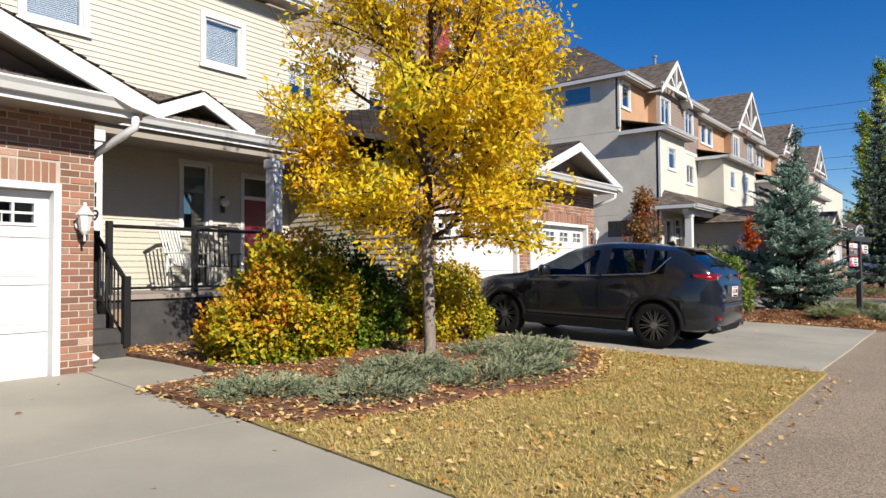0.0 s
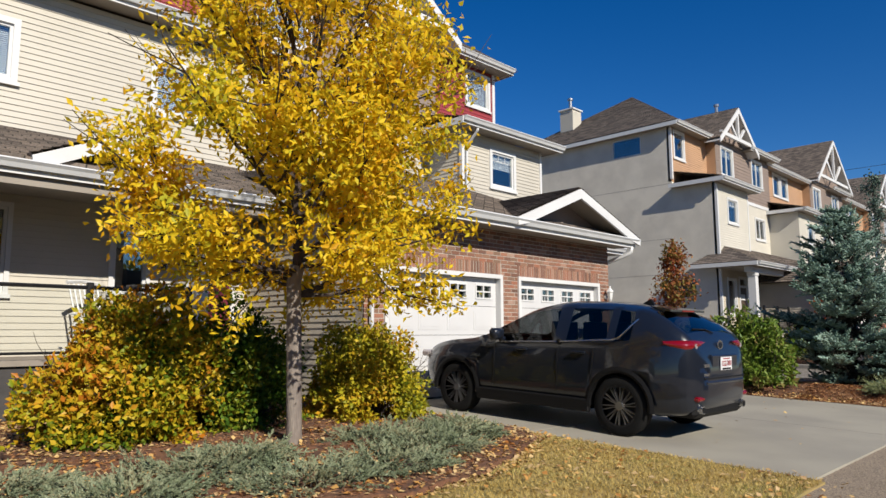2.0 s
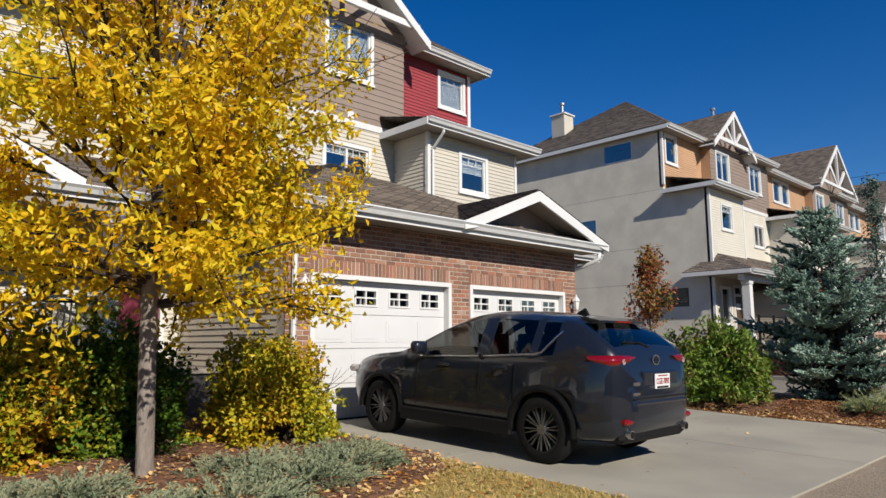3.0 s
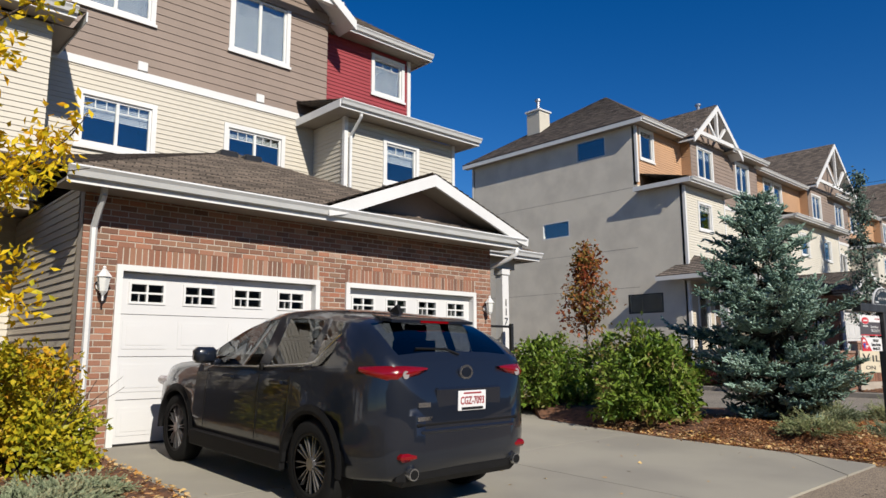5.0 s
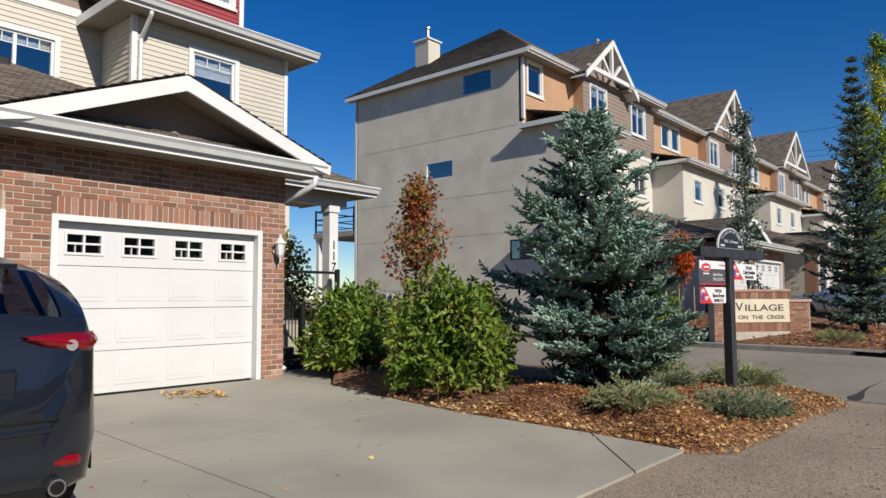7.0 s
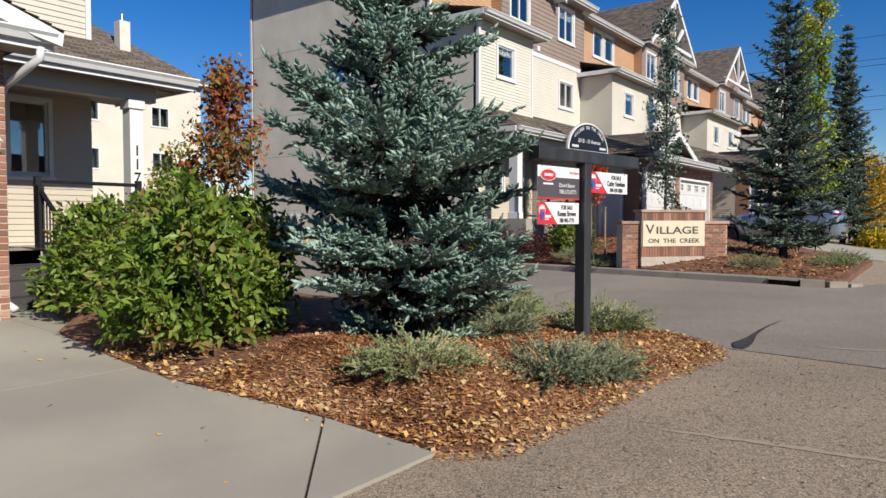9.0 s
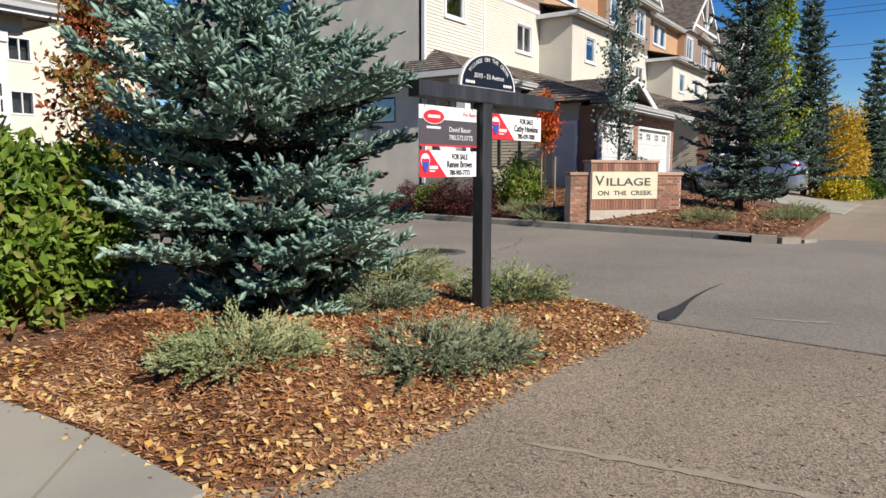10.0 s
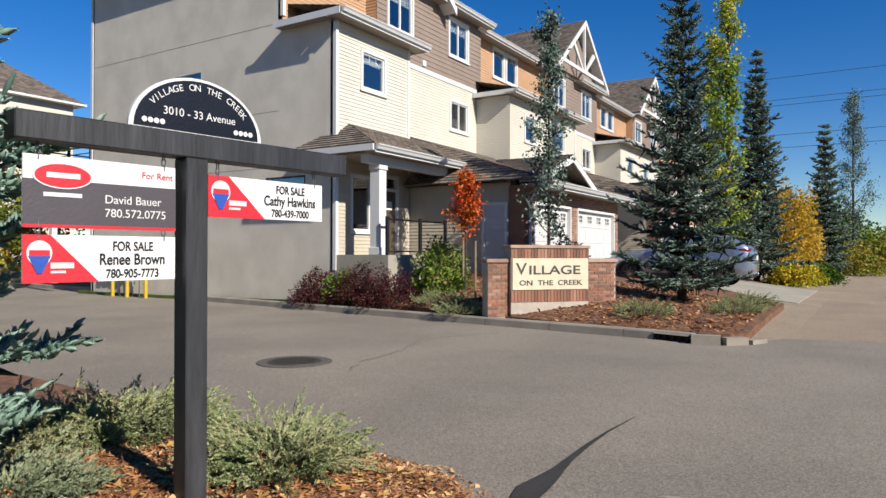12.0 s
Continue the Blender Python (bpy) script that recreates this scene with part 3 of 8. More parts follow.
def truss_gable(xc, half, y, z, rise, mat_in, deep=6.0):
    """A third-floor cross gable with white barge boards and an open timber truss."""
    t = thing("gable", label="white timber truss gable over a taupe sided wall", category="gable", kind="structure")
    k = rise / half
    ov = 0.45
    for s in (-1, 1):
        bm = bmesh.new()
        prism(bm, [(xc, z + rise), (xc + s * (half + ov), z - ov * k), (xc + s * (half + ov), z - ov * k - 0.26), (xc, z + rise - 0.28)], y - 0.06, y)
        part("barge_board", bm, WHITE, t)
        bm = bmesh.new()
        prism(bm, [(xc, z + rise - 0.1), (xc + s * (half + ov), z - ov * k - 0.1), (xc + s * (half + ov), z - ov * k - 0.16), (xc, z + rise - 0.16)], y, y + 0.75)
        part("soffit", bm, WHITE, t)
        q = [(xc, y - 0.02, z + rise), (xc, y + deep, z + rise), (xc + s * (half + ov), y + deep, z - ov * k), (xc + s * (half + ov), y - 0.02, z - ov * k)]
        roof_plane("roof_slope", [q[3], q[2], q[1], q[0]], t)
        bm = bmesh.new()
        prism(bm, [(xc + s * 0.05, z - 0.05), (xc + s * 0.17, z - 0.05), (xc + s * half * 0.5, z + rise * 0.42), (xc + s * half * 0.42, z + rise * 0.46)], y + 0.02, y + 0.12)
        part("brace", bm, WHITE, t)
    part("tie_beam", boxes((xc - half - 0.1, xc + half + 0.1, y + 0.01, y + 0.13, z - 0.12, z + 0.06)), WHITE, t)
    part("king_post", boxes((xc - 0.07, xc + 0.07, y + 0.0, y + 0.12, z - 0.02, z + rise - 0.2)), WHITE, t)
    bm = bmesh.new()
    prism(bm, [(xc - half, z - 0.4), (xc + half, z - 0.4), (xc + half, z), (xc, z + rise - 0.2), (xc - half, z)], y + 0.55, y + 0.7)
    part("gable_wall", bm, mat_in, t)


def small_gable(xl, xr, xc, y, z, peak, y_back, slope, tymp=BROWN):
    """A low gable on a front roof: white barge boards, soffits, a recessed sided tympanum and its own small roof."""
    t = thing("gable", label="low front gable with white barge boards", category="gable", kind="structure")
    for xe in (xl, xr):
        bm = bmesh.new()
        s = 1 if xe > xc else -1
        prism(bm, [(xc, peak), (xe, z + 0.02), (xe - s * 0.02, z - 0.12), (xe - s * 0.3, z - 0.06), (xc, peak - 0.2)], y - 0.05, y)
        part("barge_board", bm, WHITE, t)
        bm = bmesh.new()
        prism(bm, [(xc, peak - 0.06), (xe, z - 0.04), (xe, z - 0.07), (xc, peak - 0.09)], y, y + 0.62)
        part("soffit", bm, SOFFIT, t)
        yb = y_back
        roof_plane("roof_slope", [(xe, y - 0.03, z + 0.02), (xe, y + 0.5, z + 0.02), (xc, yb, peak), (xc, y - 0.03, peak)], t)
    bm = bmesh.new()
    prism(bm, [(xl + 0.2, z - 0.02), (xr - 0.2, z - 0.02), (xc, peak - 0.1)], y + 0.55, y + 0.65)
    part("gable_wall", bm, tymp, t)
    roof_plane("gable_apron", [(xl + 0.25, y + 0.02, z - 0.03), (xr - 0.25, y + 0.02, z - 0.03), (xr - 0.5, y + 0.56, z + 0.16), (xl + 0.5, y + 0.56, z + 0.16)], t)


def downspout(x, y, z_top, z_bot, kick=(0.0, 0.35), r=0.04):
    bm = bmesh.new()
    pts = [(x, y - kick[1], z_top), (x, y - kick[1], z_top - 0.1), (x, y - 0.05, z_top - 0.45), (x, y - 0.05, z_bot + 0.12), (x, y - 0.2, z_bot + 0.02)]
    for a, b in zip(pts, pts[1:]):
        tube(bm, [a, b], r, 6)
    return tagged(part("downspout", bm, GUTTER), "white metal downspout", "downspout", kind="structure")


def corner_spout(x, y_eave, y_wall, z_top, z_bot):
    """A square white downspout with an elbow: from the gutter's end back to the garage corner and down."""
    bm = bmesh.new()
    pts = [(x + 0.12, y_eave, z_top), (x + 0.12, y_eave + 0.01, z_top - 0.12), (x + 0.06, y_eave + 0.12, z_top - 0.2), (x + 0.01, y_wall - 0.12, z_top - 0.36), (x, y_wall, z_top - 0.48), (x, y_wall, z_bot + 0.12), (x + 0.03, y_wall - 0.18, z_bot + 0.03)]
    tube(bm, pts, 0.045, 8)
    return tagged(part("downspout", bm, GUTTER, smooth=True), "white metal downspout with an elbow at a garage corner", "downspout", kind="structure")


def garage_door(name, x0, x1, y, z0, z1, n_win=4, rows=4):
    """A sectional garage door: frame trim, panels with pressed fields, and lights with cross bars in the top row."""
    t = thing(name, label="white sectional garage door with small divided lights", category="garage door", kind="structure")
    w = 0.075
    part("door_frame", boxes((x0, x0 + w, y - 0.03, y + 0.2, z0, z1), (x1 - w, x1, y - 0.03, y + 0.2, z0, z1), (x0 + w, x1 - w, y - 0.03, y + 0.2, z1 - w, z1)), WHITE, t)
    part("weather_strip", boxes((x0 + w, x1 - w, y + 0.1, y + 0.14, z0, z0 + 0.03)), BLACKM, t)
    a, b, top = x0 + w, x1 - w, z1 - w
    h = (top - z0 - 0.03) / rows
    cols = n_win
    cw = (b - a) / cols
    for r in range(rows):
        lo, hi = z0 + 0.03 + r * h, z0 + 0.03 + (r + 1) * h - 0.008
        holes = []
        if r == rows - 1:
            holes = [(a + cw * (c + 0.5) - 0.2, a + cw * (c + 0.5) + 0.2, lo + h * 0.3, lo + h * 0.72) for c in range(cols)]
        bm = bmesh.new()
        for q in rect_minus(a, b, lo, hi, holes):
            box(bm, q[0], q[1], y + 0.1, y + 0.14, q[2], q[3])
        if r < rows - 1:
            for c in range(cols):
                u = a + cw * c
                for i, (m0, d) in enumerate(((0.07, -0.006), (0.12, -0.01))):
                    box(bm, u + m0, u + cw - m0, y + 0.1 + d, y + 0.101, lo + m0 + 0.02, hi - m0 - 0.02)
        panel = part("door_panel", bm, DOORW, t)
        for q in holes:
            um, vm = (q[0] + q[1]) / 2, (q[2] + q[3]) / 2
            light = part("door_light", boxes((q[0], q[1], y + 0.12, y + 0.125, q[2], q[3])), GLASS, panel, "dark divided light")
            bars = boxes((q[0] - 0.03, q[0], y + 0.085, y + 0.11, q[2] - 0.03, q[3] + 0.03), (q[1], q[1] + 0.03, y + 0.085, y + 0.11, q[2] - 0.03, q[3] + 0.03),
                         (q[0], q[1], y + 0.085, y + 0.11, q[3], q[3] + 0.03), (q[0], q[1], y + 0.085, y + 0.11, q[2] - 0.03, q[2]),
                         (um - 0.012, um + 0.012, y + 0.09, y + 0.118, q[2], q[3]), (q[0], um - 0.012, y + 0.09, y + 0.118, vm - 0.012, vm + 0.012), (um + 0.012, q[1], y + 0.09, y + 0.118, vm - 0.012, vm + 0.012),
                         (q[0] + (q[1] - q[0]) / 4 - 0.004, q[0] + (q[1] - q[0]) / 4 + 0.004, y + 0.095, y + 0.118, q[2], vm - 0.012))
            part("muntin", bars, WHITE, panel)
    # dark sheet behind the door lights, painted as an unlit garage
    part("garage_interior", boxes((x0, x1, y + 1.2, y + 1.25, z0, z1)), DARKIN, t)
    return t


def brick_field(x0, x1, z0, z1, y, holes, soldier, parent, pick, mortar_name="mortar"):
    """Brickwork in running bond with soldier courses; bricks for which pick(x, z) holds are single objects, the rest one mesh."""
    bm = bmesh.new()
    for a, b, c, d in rect_minus(x0, x1, z0, z1, holes):
        box(bm, a, b, y + 0.007, y + 0.25, c, d)
    part("mortar", bm, MORTAR, parent)
    rng = random.Random(5)
    L, H, J = 0.195, 0.064, 0.0125
    shared = {}

    def brick_mesh(w, h):
        key = (round(w, 3), round(h, 3))
        if key not in shared:
            me = bpy.data.meshes.new("brick")
            b = boxes((-w / 2, w / 2, 0, 0.05, -h / 2, h / 2))
            bmesh.ops.bevel(b, geom=[e for e in b.edges if all(abs(v.co.y) < 1e-6 for v in e.verts)], offset=0.004, segments=1, affect="EDGES")
            b.to_mesh(me)
            b.free()
            me.materials.append(BRICK)
            shared[key] = me
        return shared[key]

    verts, faces, count = [], [], 0

    def lay(u, v, w, h):
        nonlocal count
        dy = rng.uniform(-0.003, 0.004)
        if pick(u, v) and count < 300:
            count += 1
            ob = new("brick", brick_mesh(w, h))
            ob.parent = parent
            ob.location = (u, y + dy, v)
            if rng.random() < 0.05:
                ob.data = ob.data.copy()
                ob.data.materials[0] = BRICKP
            return
        o = len(verts)
        e = 0.004
        for yy, s in ((0, e), (e, 0), (0.03, 0)):
            verts.extend([(u - w / 2 + s, y + dy + yy, v - h / 2 + s), (u + w / 2 - s, y + dy + yy, v - h / 2 + s), (u + w / 2 - s, y + dy + yy, v + h / 2 - s), (u - w / 2 + s, y + dy + yy, v + h / 2 - s)])
        faces.append((o, o + 1, o + 2, o + 3))
        for r in (0, 4):
            for k in range(4):
                faces.append((o + r + k, o + r + 4 + k, o + r + 4 + (k + 1) % 4, o + r + (k + 1) % 4))

    z, row = z0, 0
    while z + H <= z1 + 0.02:
        for a, b, c, d in rect_minus(x0, x1, z, z + H, list(holes) + list(soldier)):
            if d - c < H * 0.6:
                continue
            u = a - (L + J) * (0.5 if row % 2 else 0) - ((a - x0) % (L + J))
            while u < b:
                p, q = max(u, a), min(u + L, b)
                if q - p > 0.03:
                    lay((p + q) / 2, z + H / 2, q - p, H)
                u += L + J
        z += H + J
        row += 1
    for a, b, c, d in soldier:
        u = a
        while u + H <= b + 0.01:
            lay(u + H / 2, (c + d) / 2, H, d - c - 0.006)
            u += H + J
    if verts:
        ob = raw("bricks", verts, faces, BRICK, parent)
        ob["kind"] = "stuff"


def wall_lantern(x, y, z):
    t = thing("wall_lantern", (x, y, z), "white coach lantern on a brick pier", "wall lamp", "coach lanterns")
    bm = bmesh.new()
    bmesh.ops.create_cone(bm, cap_ends=True, segments=12, radius1=0.055, radius2=0.055, depth=0.02, matrix=Matrix.Translation((0, -0.01, -0.02)) @ Matrix.Rotation(radians(90), 4, "X"))
    part("back_plate", bm, WHITE, t)
    part("arm", tube(bmesh.new(), [(0, -0.02, -0.05), (0, -0.08, -0.12), (0, -0.12, -0.1)], 0.012, 6), WHITE, t)
    bm = bmesh.new()
    bmesh.ops.create_cone(bm, cap_ends=True, segments=6, radius1=0.05, radius2=0.075, depth=0.17, matrix=Matrix.Translation((0, -0.12, 0.0)))
    part("glass_body", bm, mat("frosted_lantern_glass", (0.593, 0.6, 0.585), 0.25, vary=0.05), t, "frosted glass lantern body")
    bm = bmesh.new()
    bmesh.ops.create_cone(bm, cap_ends=True, segments=6, radius1=0.095, radius2=0.02, depth=0.1, matrix=Matrix.Translation((0, -0.12, 0.135)))
    bmesh.ops.create_uvsphere(bm, u_segments=8, v_segments=6, radius=0.022, matrix=Matrix.Translation((0, -0.12, 0.2)))
    part("cap", bm, WHITE, t)
    bm = bmesh.new()
    bmesh.ops.create_cone(bm, cap_ends=True, segments=6, radius1=0.008, radius2=0.05, depth=0.06, matrix=Matrix.Translation((0, -0.12, -0.115)))
    tube(bm, [(0, -0.12, -0.14), (0, -0.12, -0.2)], 0.012, 6)
    part("finial", bm, WHITE, t)


def numbers(text, x, y, z, size, step, mat_n):
    """House numbers down a post, in the built-in face."""
    t = thing("house_number", (x, y, z), "black house number down a white porch post", "house number")
    for i, ch in enumerate(text):
        cu = bpy.data.curves.new("digit", "FONT")
        cu.body, cu.size, cu.extrude, cu.align_x = ch, size, 0.004, "CENTER"
        o = new("digit", cu)
        me = bpy.data.meshes.new_from_object(o)
        bpy.data.objects.remove(o)
        me.materials.append(mat_n)
        d = new("digit", me)
        d.parent = t
        d.matrix_basis = pose(0, 0, -i * step, 90, 0, 0)


def hip_roof(name, x0, x1, y0, y1, z, ridge_y, ridge_z, hips):
    """A long roof with its ridge along x; hips gives the run of the hip at either end (0: plain end)."""
    a, b = x0 + hips[0], x1 - hips[1]
    t = thing(name, label="dark brown shingle hip roof of a terrace", category="roof", kind="structure")
    roof_plane("roof_slope", [(x0, y0, z), (x1, y0, z), (b, ridge_y, ridge_z), (a, ridge_y, ridge_z)], t)
    roof_plane("roof_slope", [(x0, y1, z), (x1, y1, z), (b, ridge_y, ridge_z), (a, ridge_y, ridge_z)], t)
    if hips[0]:
        roof_plane("roof_slope", [(x0, y0, z), (x0, y1, z), (a, ridge_y, ridge_z)], t)
    if hips[1]:
        roof_plane("roof_slope", [(x1, y0, z), (x1, y1, z), (b, ridge_y, ridge_z)], t)
    return t


def porch_post(x, y, z0, z1, w=0.2):
    t = thing("porch_post", (x, y, 0), "white square porch post with a moulded base", "post")
    part("shaft", boxes((-w / 2, w / 2, -w / 2, w / 2, z0, z1)), WHITE, t)
    part("base_block", boxes((-w / 2 - 0.03, w / 2 + 0.03, -w / 2 - 0.03, w / 2 + 0.03, z0, z0 + 0.2), bevel=0.01), WHITE, t)
    part("capital", boxes((-w / 2 - 0.03, w / 2 + 0.03, -w / 2 - 0.03, w / 2 + 0.03, z1 - 0.16, z1), bevel=0.01), WHITE, t)
    return t


def chimney(x, y, z0, z1, w=0.8):
    t = thing("chimney", (x, y, 0), "cream sided chimney box with a metal flue", "chimney")
    bm = boxes((-w / 2, w / 2, -w / 2, w / 2, z0, z1))
    z = z0
    while z < z1 - 0.1:
        box(bm, -w / 2 - 0.012, w / 2 + 0.012, -w / 2 - 0.012, w / 2 + 0.012, z, z + 0.03)
        z += 0.1
    part("chase", bm, CREAM2, t)
    part("cap", boxes((-w / 2 - 0.08, w / 2 + 0.08, -w / 2 - 0.08, w / 2 + 0.08, z1, z1 + 0.07)), GUTTER, t)
    steel = mat("galvanised_steel", (0.395, 0.395, 0.395), 0.35, 0.9, vary=0.1)
    bm = bmesh.new()
    tube(bm, [(0, 0, z1 + 0.07), (0, 0, z1 + 0.65)], 0.09, 10)
    tube(bm, [(0, 0, z1 + 0.65), (0, 0, z1 + 0.75)], 0.15, 10)
    part("flue", bm, steel, t)


def build_terrace_one():
    yb, ym, yt = 12.34, 13.72, 14.2
    W = wall_space
    # end bay over the porch, two windows wide at most
    m = W(0, yb, 0)
    siding_wall("wall_bay_1", m, 12.5, 16.0, 3.9, 6.85, CREAM, holes=[(13.72, 14.68, 5.5, 6.46)], label="cream lapped vinyl siding wall of a bay")
    window("window_1", m, 13.72, 14.68, 5.5, 6.46, blind=0.45, grille=True)
    return_wall("wall_bay_2", 12.5, yb, ym, 3.9, 6.85, CREAM, -1)
    solid("corner_board", WHITE, (12.46, 12.56, yb - 0.04, yb + 0.06, 3.9, 6.85), label="white corner board", category="trim")
    solid("corner_board", WHITE, (15.95, 16.04, yb - 0.04, yb + 0.06, 3.9, 6.85), label="white corner board", category="trim")
    siding_wall("wall_end_1", pose(16.0, yb, 0, 0, 0, 90), 0, 10.0, 0.2, 6.85, CREAM, label="cream lapped siding end wall")
    siding_wall("wall_end_2", pose(16.0, yt, 0, 0, 0, 90), 0, 8.2, 6.85, 9.85, RED, label="red lapped siding end wall")
    eave("bay_eave", 12.0, 16.5, yb, 6.86, 0.5)
    side_eave(12.5, yb - 0.52, ym, 6.86, -1, 0.5)
    side_eave(16.0, yb - 0.52, yt, 6.86, 1, 0.45)
    roof_plane("roof_bay", [(11.98, yb - 0.5, 6.98), (16.48, yb - 0.5, 6.98), (16.3, yt, 7.55), (11.98, yt, 7.55)])
    downspout(12.62, yb - 0.02, 6.85, 4.4, (0, 0.45))
    # recessed red third floor at the end
    m = W(0, yt, 0)
    siding_wall("wall_red_1", m, 12.8, 16.0, 7.3, 9.85, RED, holes=[(14.72, 15.72, 8.6, 9.62)], label="red lapped siding third-floor wall")
    window("window_2", m, 14.72, 15.72, 8.6, 9.62, blind=0.98, grille=True)
    solid("corner_board", WHITE, (15.93, 16.05, yt - 0.04, yt + 0.08, 7.3, 9.85), label="white corner board", category="trim")
    eave("top_eave", 12.95, 16.45, yt, 9.86, 0.5)
    side_eave(16.0, yt - 0.5, yt + 8.5, 9.86, 1, 0.45)
    # main wall between the bays
    m = W(0, ym, 0)
    wl, wr = (7.2, 8.55, 5.45, 6.42), (10.25, 11.6, 5.4, 6.42)
    siding_wall("wall_main_1", m, 6.2, 12.5, 3.9, 7.0, CREAM, holes=[wl, wr], label="cream lapped vinyl siding wall over a garage")
    window("window_3", m, *wl, split=7.88, blind=0.4, grille=True)
    window("window_4", m, *wr, split=10.93, blind=0.2, grille=True)
    solid("band_board", WHITE, (6.2, 12.86, ym - 0.04, ym + 0.1, 7.0, 7.17), label="white band board between storeys", category="trim")
    tl, tr = (7.0, 8.4, 8.35, 9.75), (10.27, 11.65, 8.35, 9.75)
    siding_wall("wall_brown_1", m, 6.2, 12.85, 7.17, 10.0, BROWN, 0.175, holes=[tl, tr], label="taupe lapped fibre siding third-floor wall")
    window("window_5", m, *tl, split=7.7, blind=0.98)
    window("window_6", m, *tr, split=10.96, blind=0.98)
    return_wall("wall_brown_2", 12.85, ym, yt, 7.17, 9.9, BROWN, 1, 0.175)
    for u in (8.3, 11.0):
        solid("vent_cover", WHITE, (u - 0.1, u + 0.1, ym - 0.06, ym, 7.19, 7.39), label="square white dryer vent cover", category="vent", bevel=0.01)
    eave("top_eave", 6.0, 8.2, ym, 9.9, 0.5)
    truss_gable(10.55, 2.3, 13.12, 10.15, 1.75, BROWN)
    # bay over the double porch
    m = W(0, yb, 0)
    wa, wb = (0.93, 1.85, 5.45, 6.35), (4.18, 5.02, 5.47, 6.36)
    siding_wall("wall_bay_3", m, -1.0, 6.3, 3.9, 7.05, CREAM, holes=[wa, wb], label="cream lapped vinyl siding wall over a porch")
    window("window_7", m, *wa, blind=0.98)
    window("window_8", m, *wb, blind=0.98)
    return_wall("wall_bay_4", 6.3, yb, ym, 3.9, 7.05, CREAM, 1)
    eave("bay_eave", -1.2, 6.55, yb, 7.1, 0.45)
    side_eave(6.3, yb - 0.45, ym, 7.1, 1, 0.4)
    roof_plane("roof_bay", [(-1.4, yb - 0.45, 7.24), (6.7, yb - 0.45, 7.24), (6.7, yt, 7.85), (-1.4, yt, 7.85)])
    m = W(0, yt, 0)
    siding_wall("wall_red_2", m, -1.0, 6.2, 7.4, 9.85, RED, holes=[(0.9, 1.9, 8.6, 9.6)], label="red lapped siding third-floor wall")
    window("window_9", m, 0.9, 1.9, 8.6, 9.6, blind=0.5)
    eave("top_eave", -1.2, 6.2, yt, 9.86, 0.5)
    siding_wall("wall_main_2", W(0, ym, 0), -9, -1.0, 0.2, 9.9, CREAM, label="cream lapped siding wall")
    solid("wall_rear_1", CREAM, (-9, 16.0, 22.3, 22.45, 0, 9.9), label="cream rear wall", category="wall")
    solid("wall_party_1", CREAM, (-9.1, -8.95, ym, 22.3, 0, 9.9), label="cream end wall", category="wall")
    hip_roof("roof_main_1", -9.3, 16.47, 13.68, 22.8, 10.02, 18.0, 13.3, (0, 4.6))
    # garage
    x0, x1, y, z0 = 5.95, 13.1, 8.3, 0.2
    d1, d2 = (6.36, 9.29, z0, 2.43), (9.77, 12.68, z0, 2.43)
    wall = thing("wall_garage_1", label="red-brown brick garage front in running bond", category="wall", kind="structure")
    brick_field(x0, x1, z0 + 0.0, 3.34, y, [d1, d2], [(d1[0], d1[1], 2.43, 2.66), (d2[0], d2[1], 2.43, 2.66)], wall, lambda u, v: u > 9.2 and v > 0.2)
    garage_door("garage_door_1", *d1[:2], y, z0 + 0.02, 2.43)
    garage_door("garage_door_2", *d2[:2], y, z0 + 0.02, 2.43)
    siding_wall("wall_garage_2", pose(x1, y + 0.25, 0, 0, 0, 90), 0, 5.0, 0.2, 3.4, CREAM_SHADED, label="cream siding side wall of a garage")
    siding_wall("wall_garage_3", pose(x0, 13.6, 0, 0, 0, -90), 0, 5.1, 0.2, 3.4, CREAM_SHADED, label="cream siding side wall of a garage")
    eave("garage_eave", 5.6, 13.4, y, 3.28, 0.52)
    hx, hz = 10.4, 5.8
    roof = thing("roof_garage_1", label="dark brown shingle garage roof", category="roof", kind="structure")
    roof_plane("roof_slope", [(5.6, 7.76, 3.42), (13.45, 7.76, 3.42), (hx, 13.7, hz)], roof)
    roof_plane("roof_slope", [(5.6, 7.76, 3.42), (5.6, 13.7, 4.8), (hx, 13.7, hz)], roof)
    roof_plane("roof_slope", [(13.45, 13.7, 3.42), (13.45, 7.76, 3.42), (hx, 13.7, hz)], roof)
    small_gable(9.0, 13.47, 11.1, 7.7, 3.42, 4.28, 10.0, 0.39)
    downspout(6.05, 8.28, 3.3, 0.25)
    corner_spout(13.152, 7.78, 8.56, 3.28, 0.3)
    for u, v in ((9.8, 0.0), (10.35, 0.0)):
        solid("roof_vent", BLACKM, (u - 0.2, u + 0.2, 12.6, 12.95, 5.38, 5.54), label="low dark roof vent", category="vent", bevel=0.03)
    wall_lantern(6.18, 8.28, 2.16)
    wall_lantern(12.92, 8.28, 2.16)
    # neighbour garage
    x0, x1, y, z0 = -7.0, 0.1, 8.18, 0.15
    d1, d2 = (-6.7, -3.8, z0, 2.27), (-3.2, -0.26, z0, 2.27)
    wall = thing("wall_garage_4", label="red-brown brick garage front in running bond", category="wall", kind="structure")
    brick_field(x0, x1, z0, 3.1, y, [d1, d2], [(d1[0], d1[1], 2.27, 2.5), (d2[0], d2[1], 2.27, 2.5)], wall, lambda u, v: u > -1.6)
    garage_door("garage_door_3", *d1[:2], y, z0 + 0.02, 2.27)
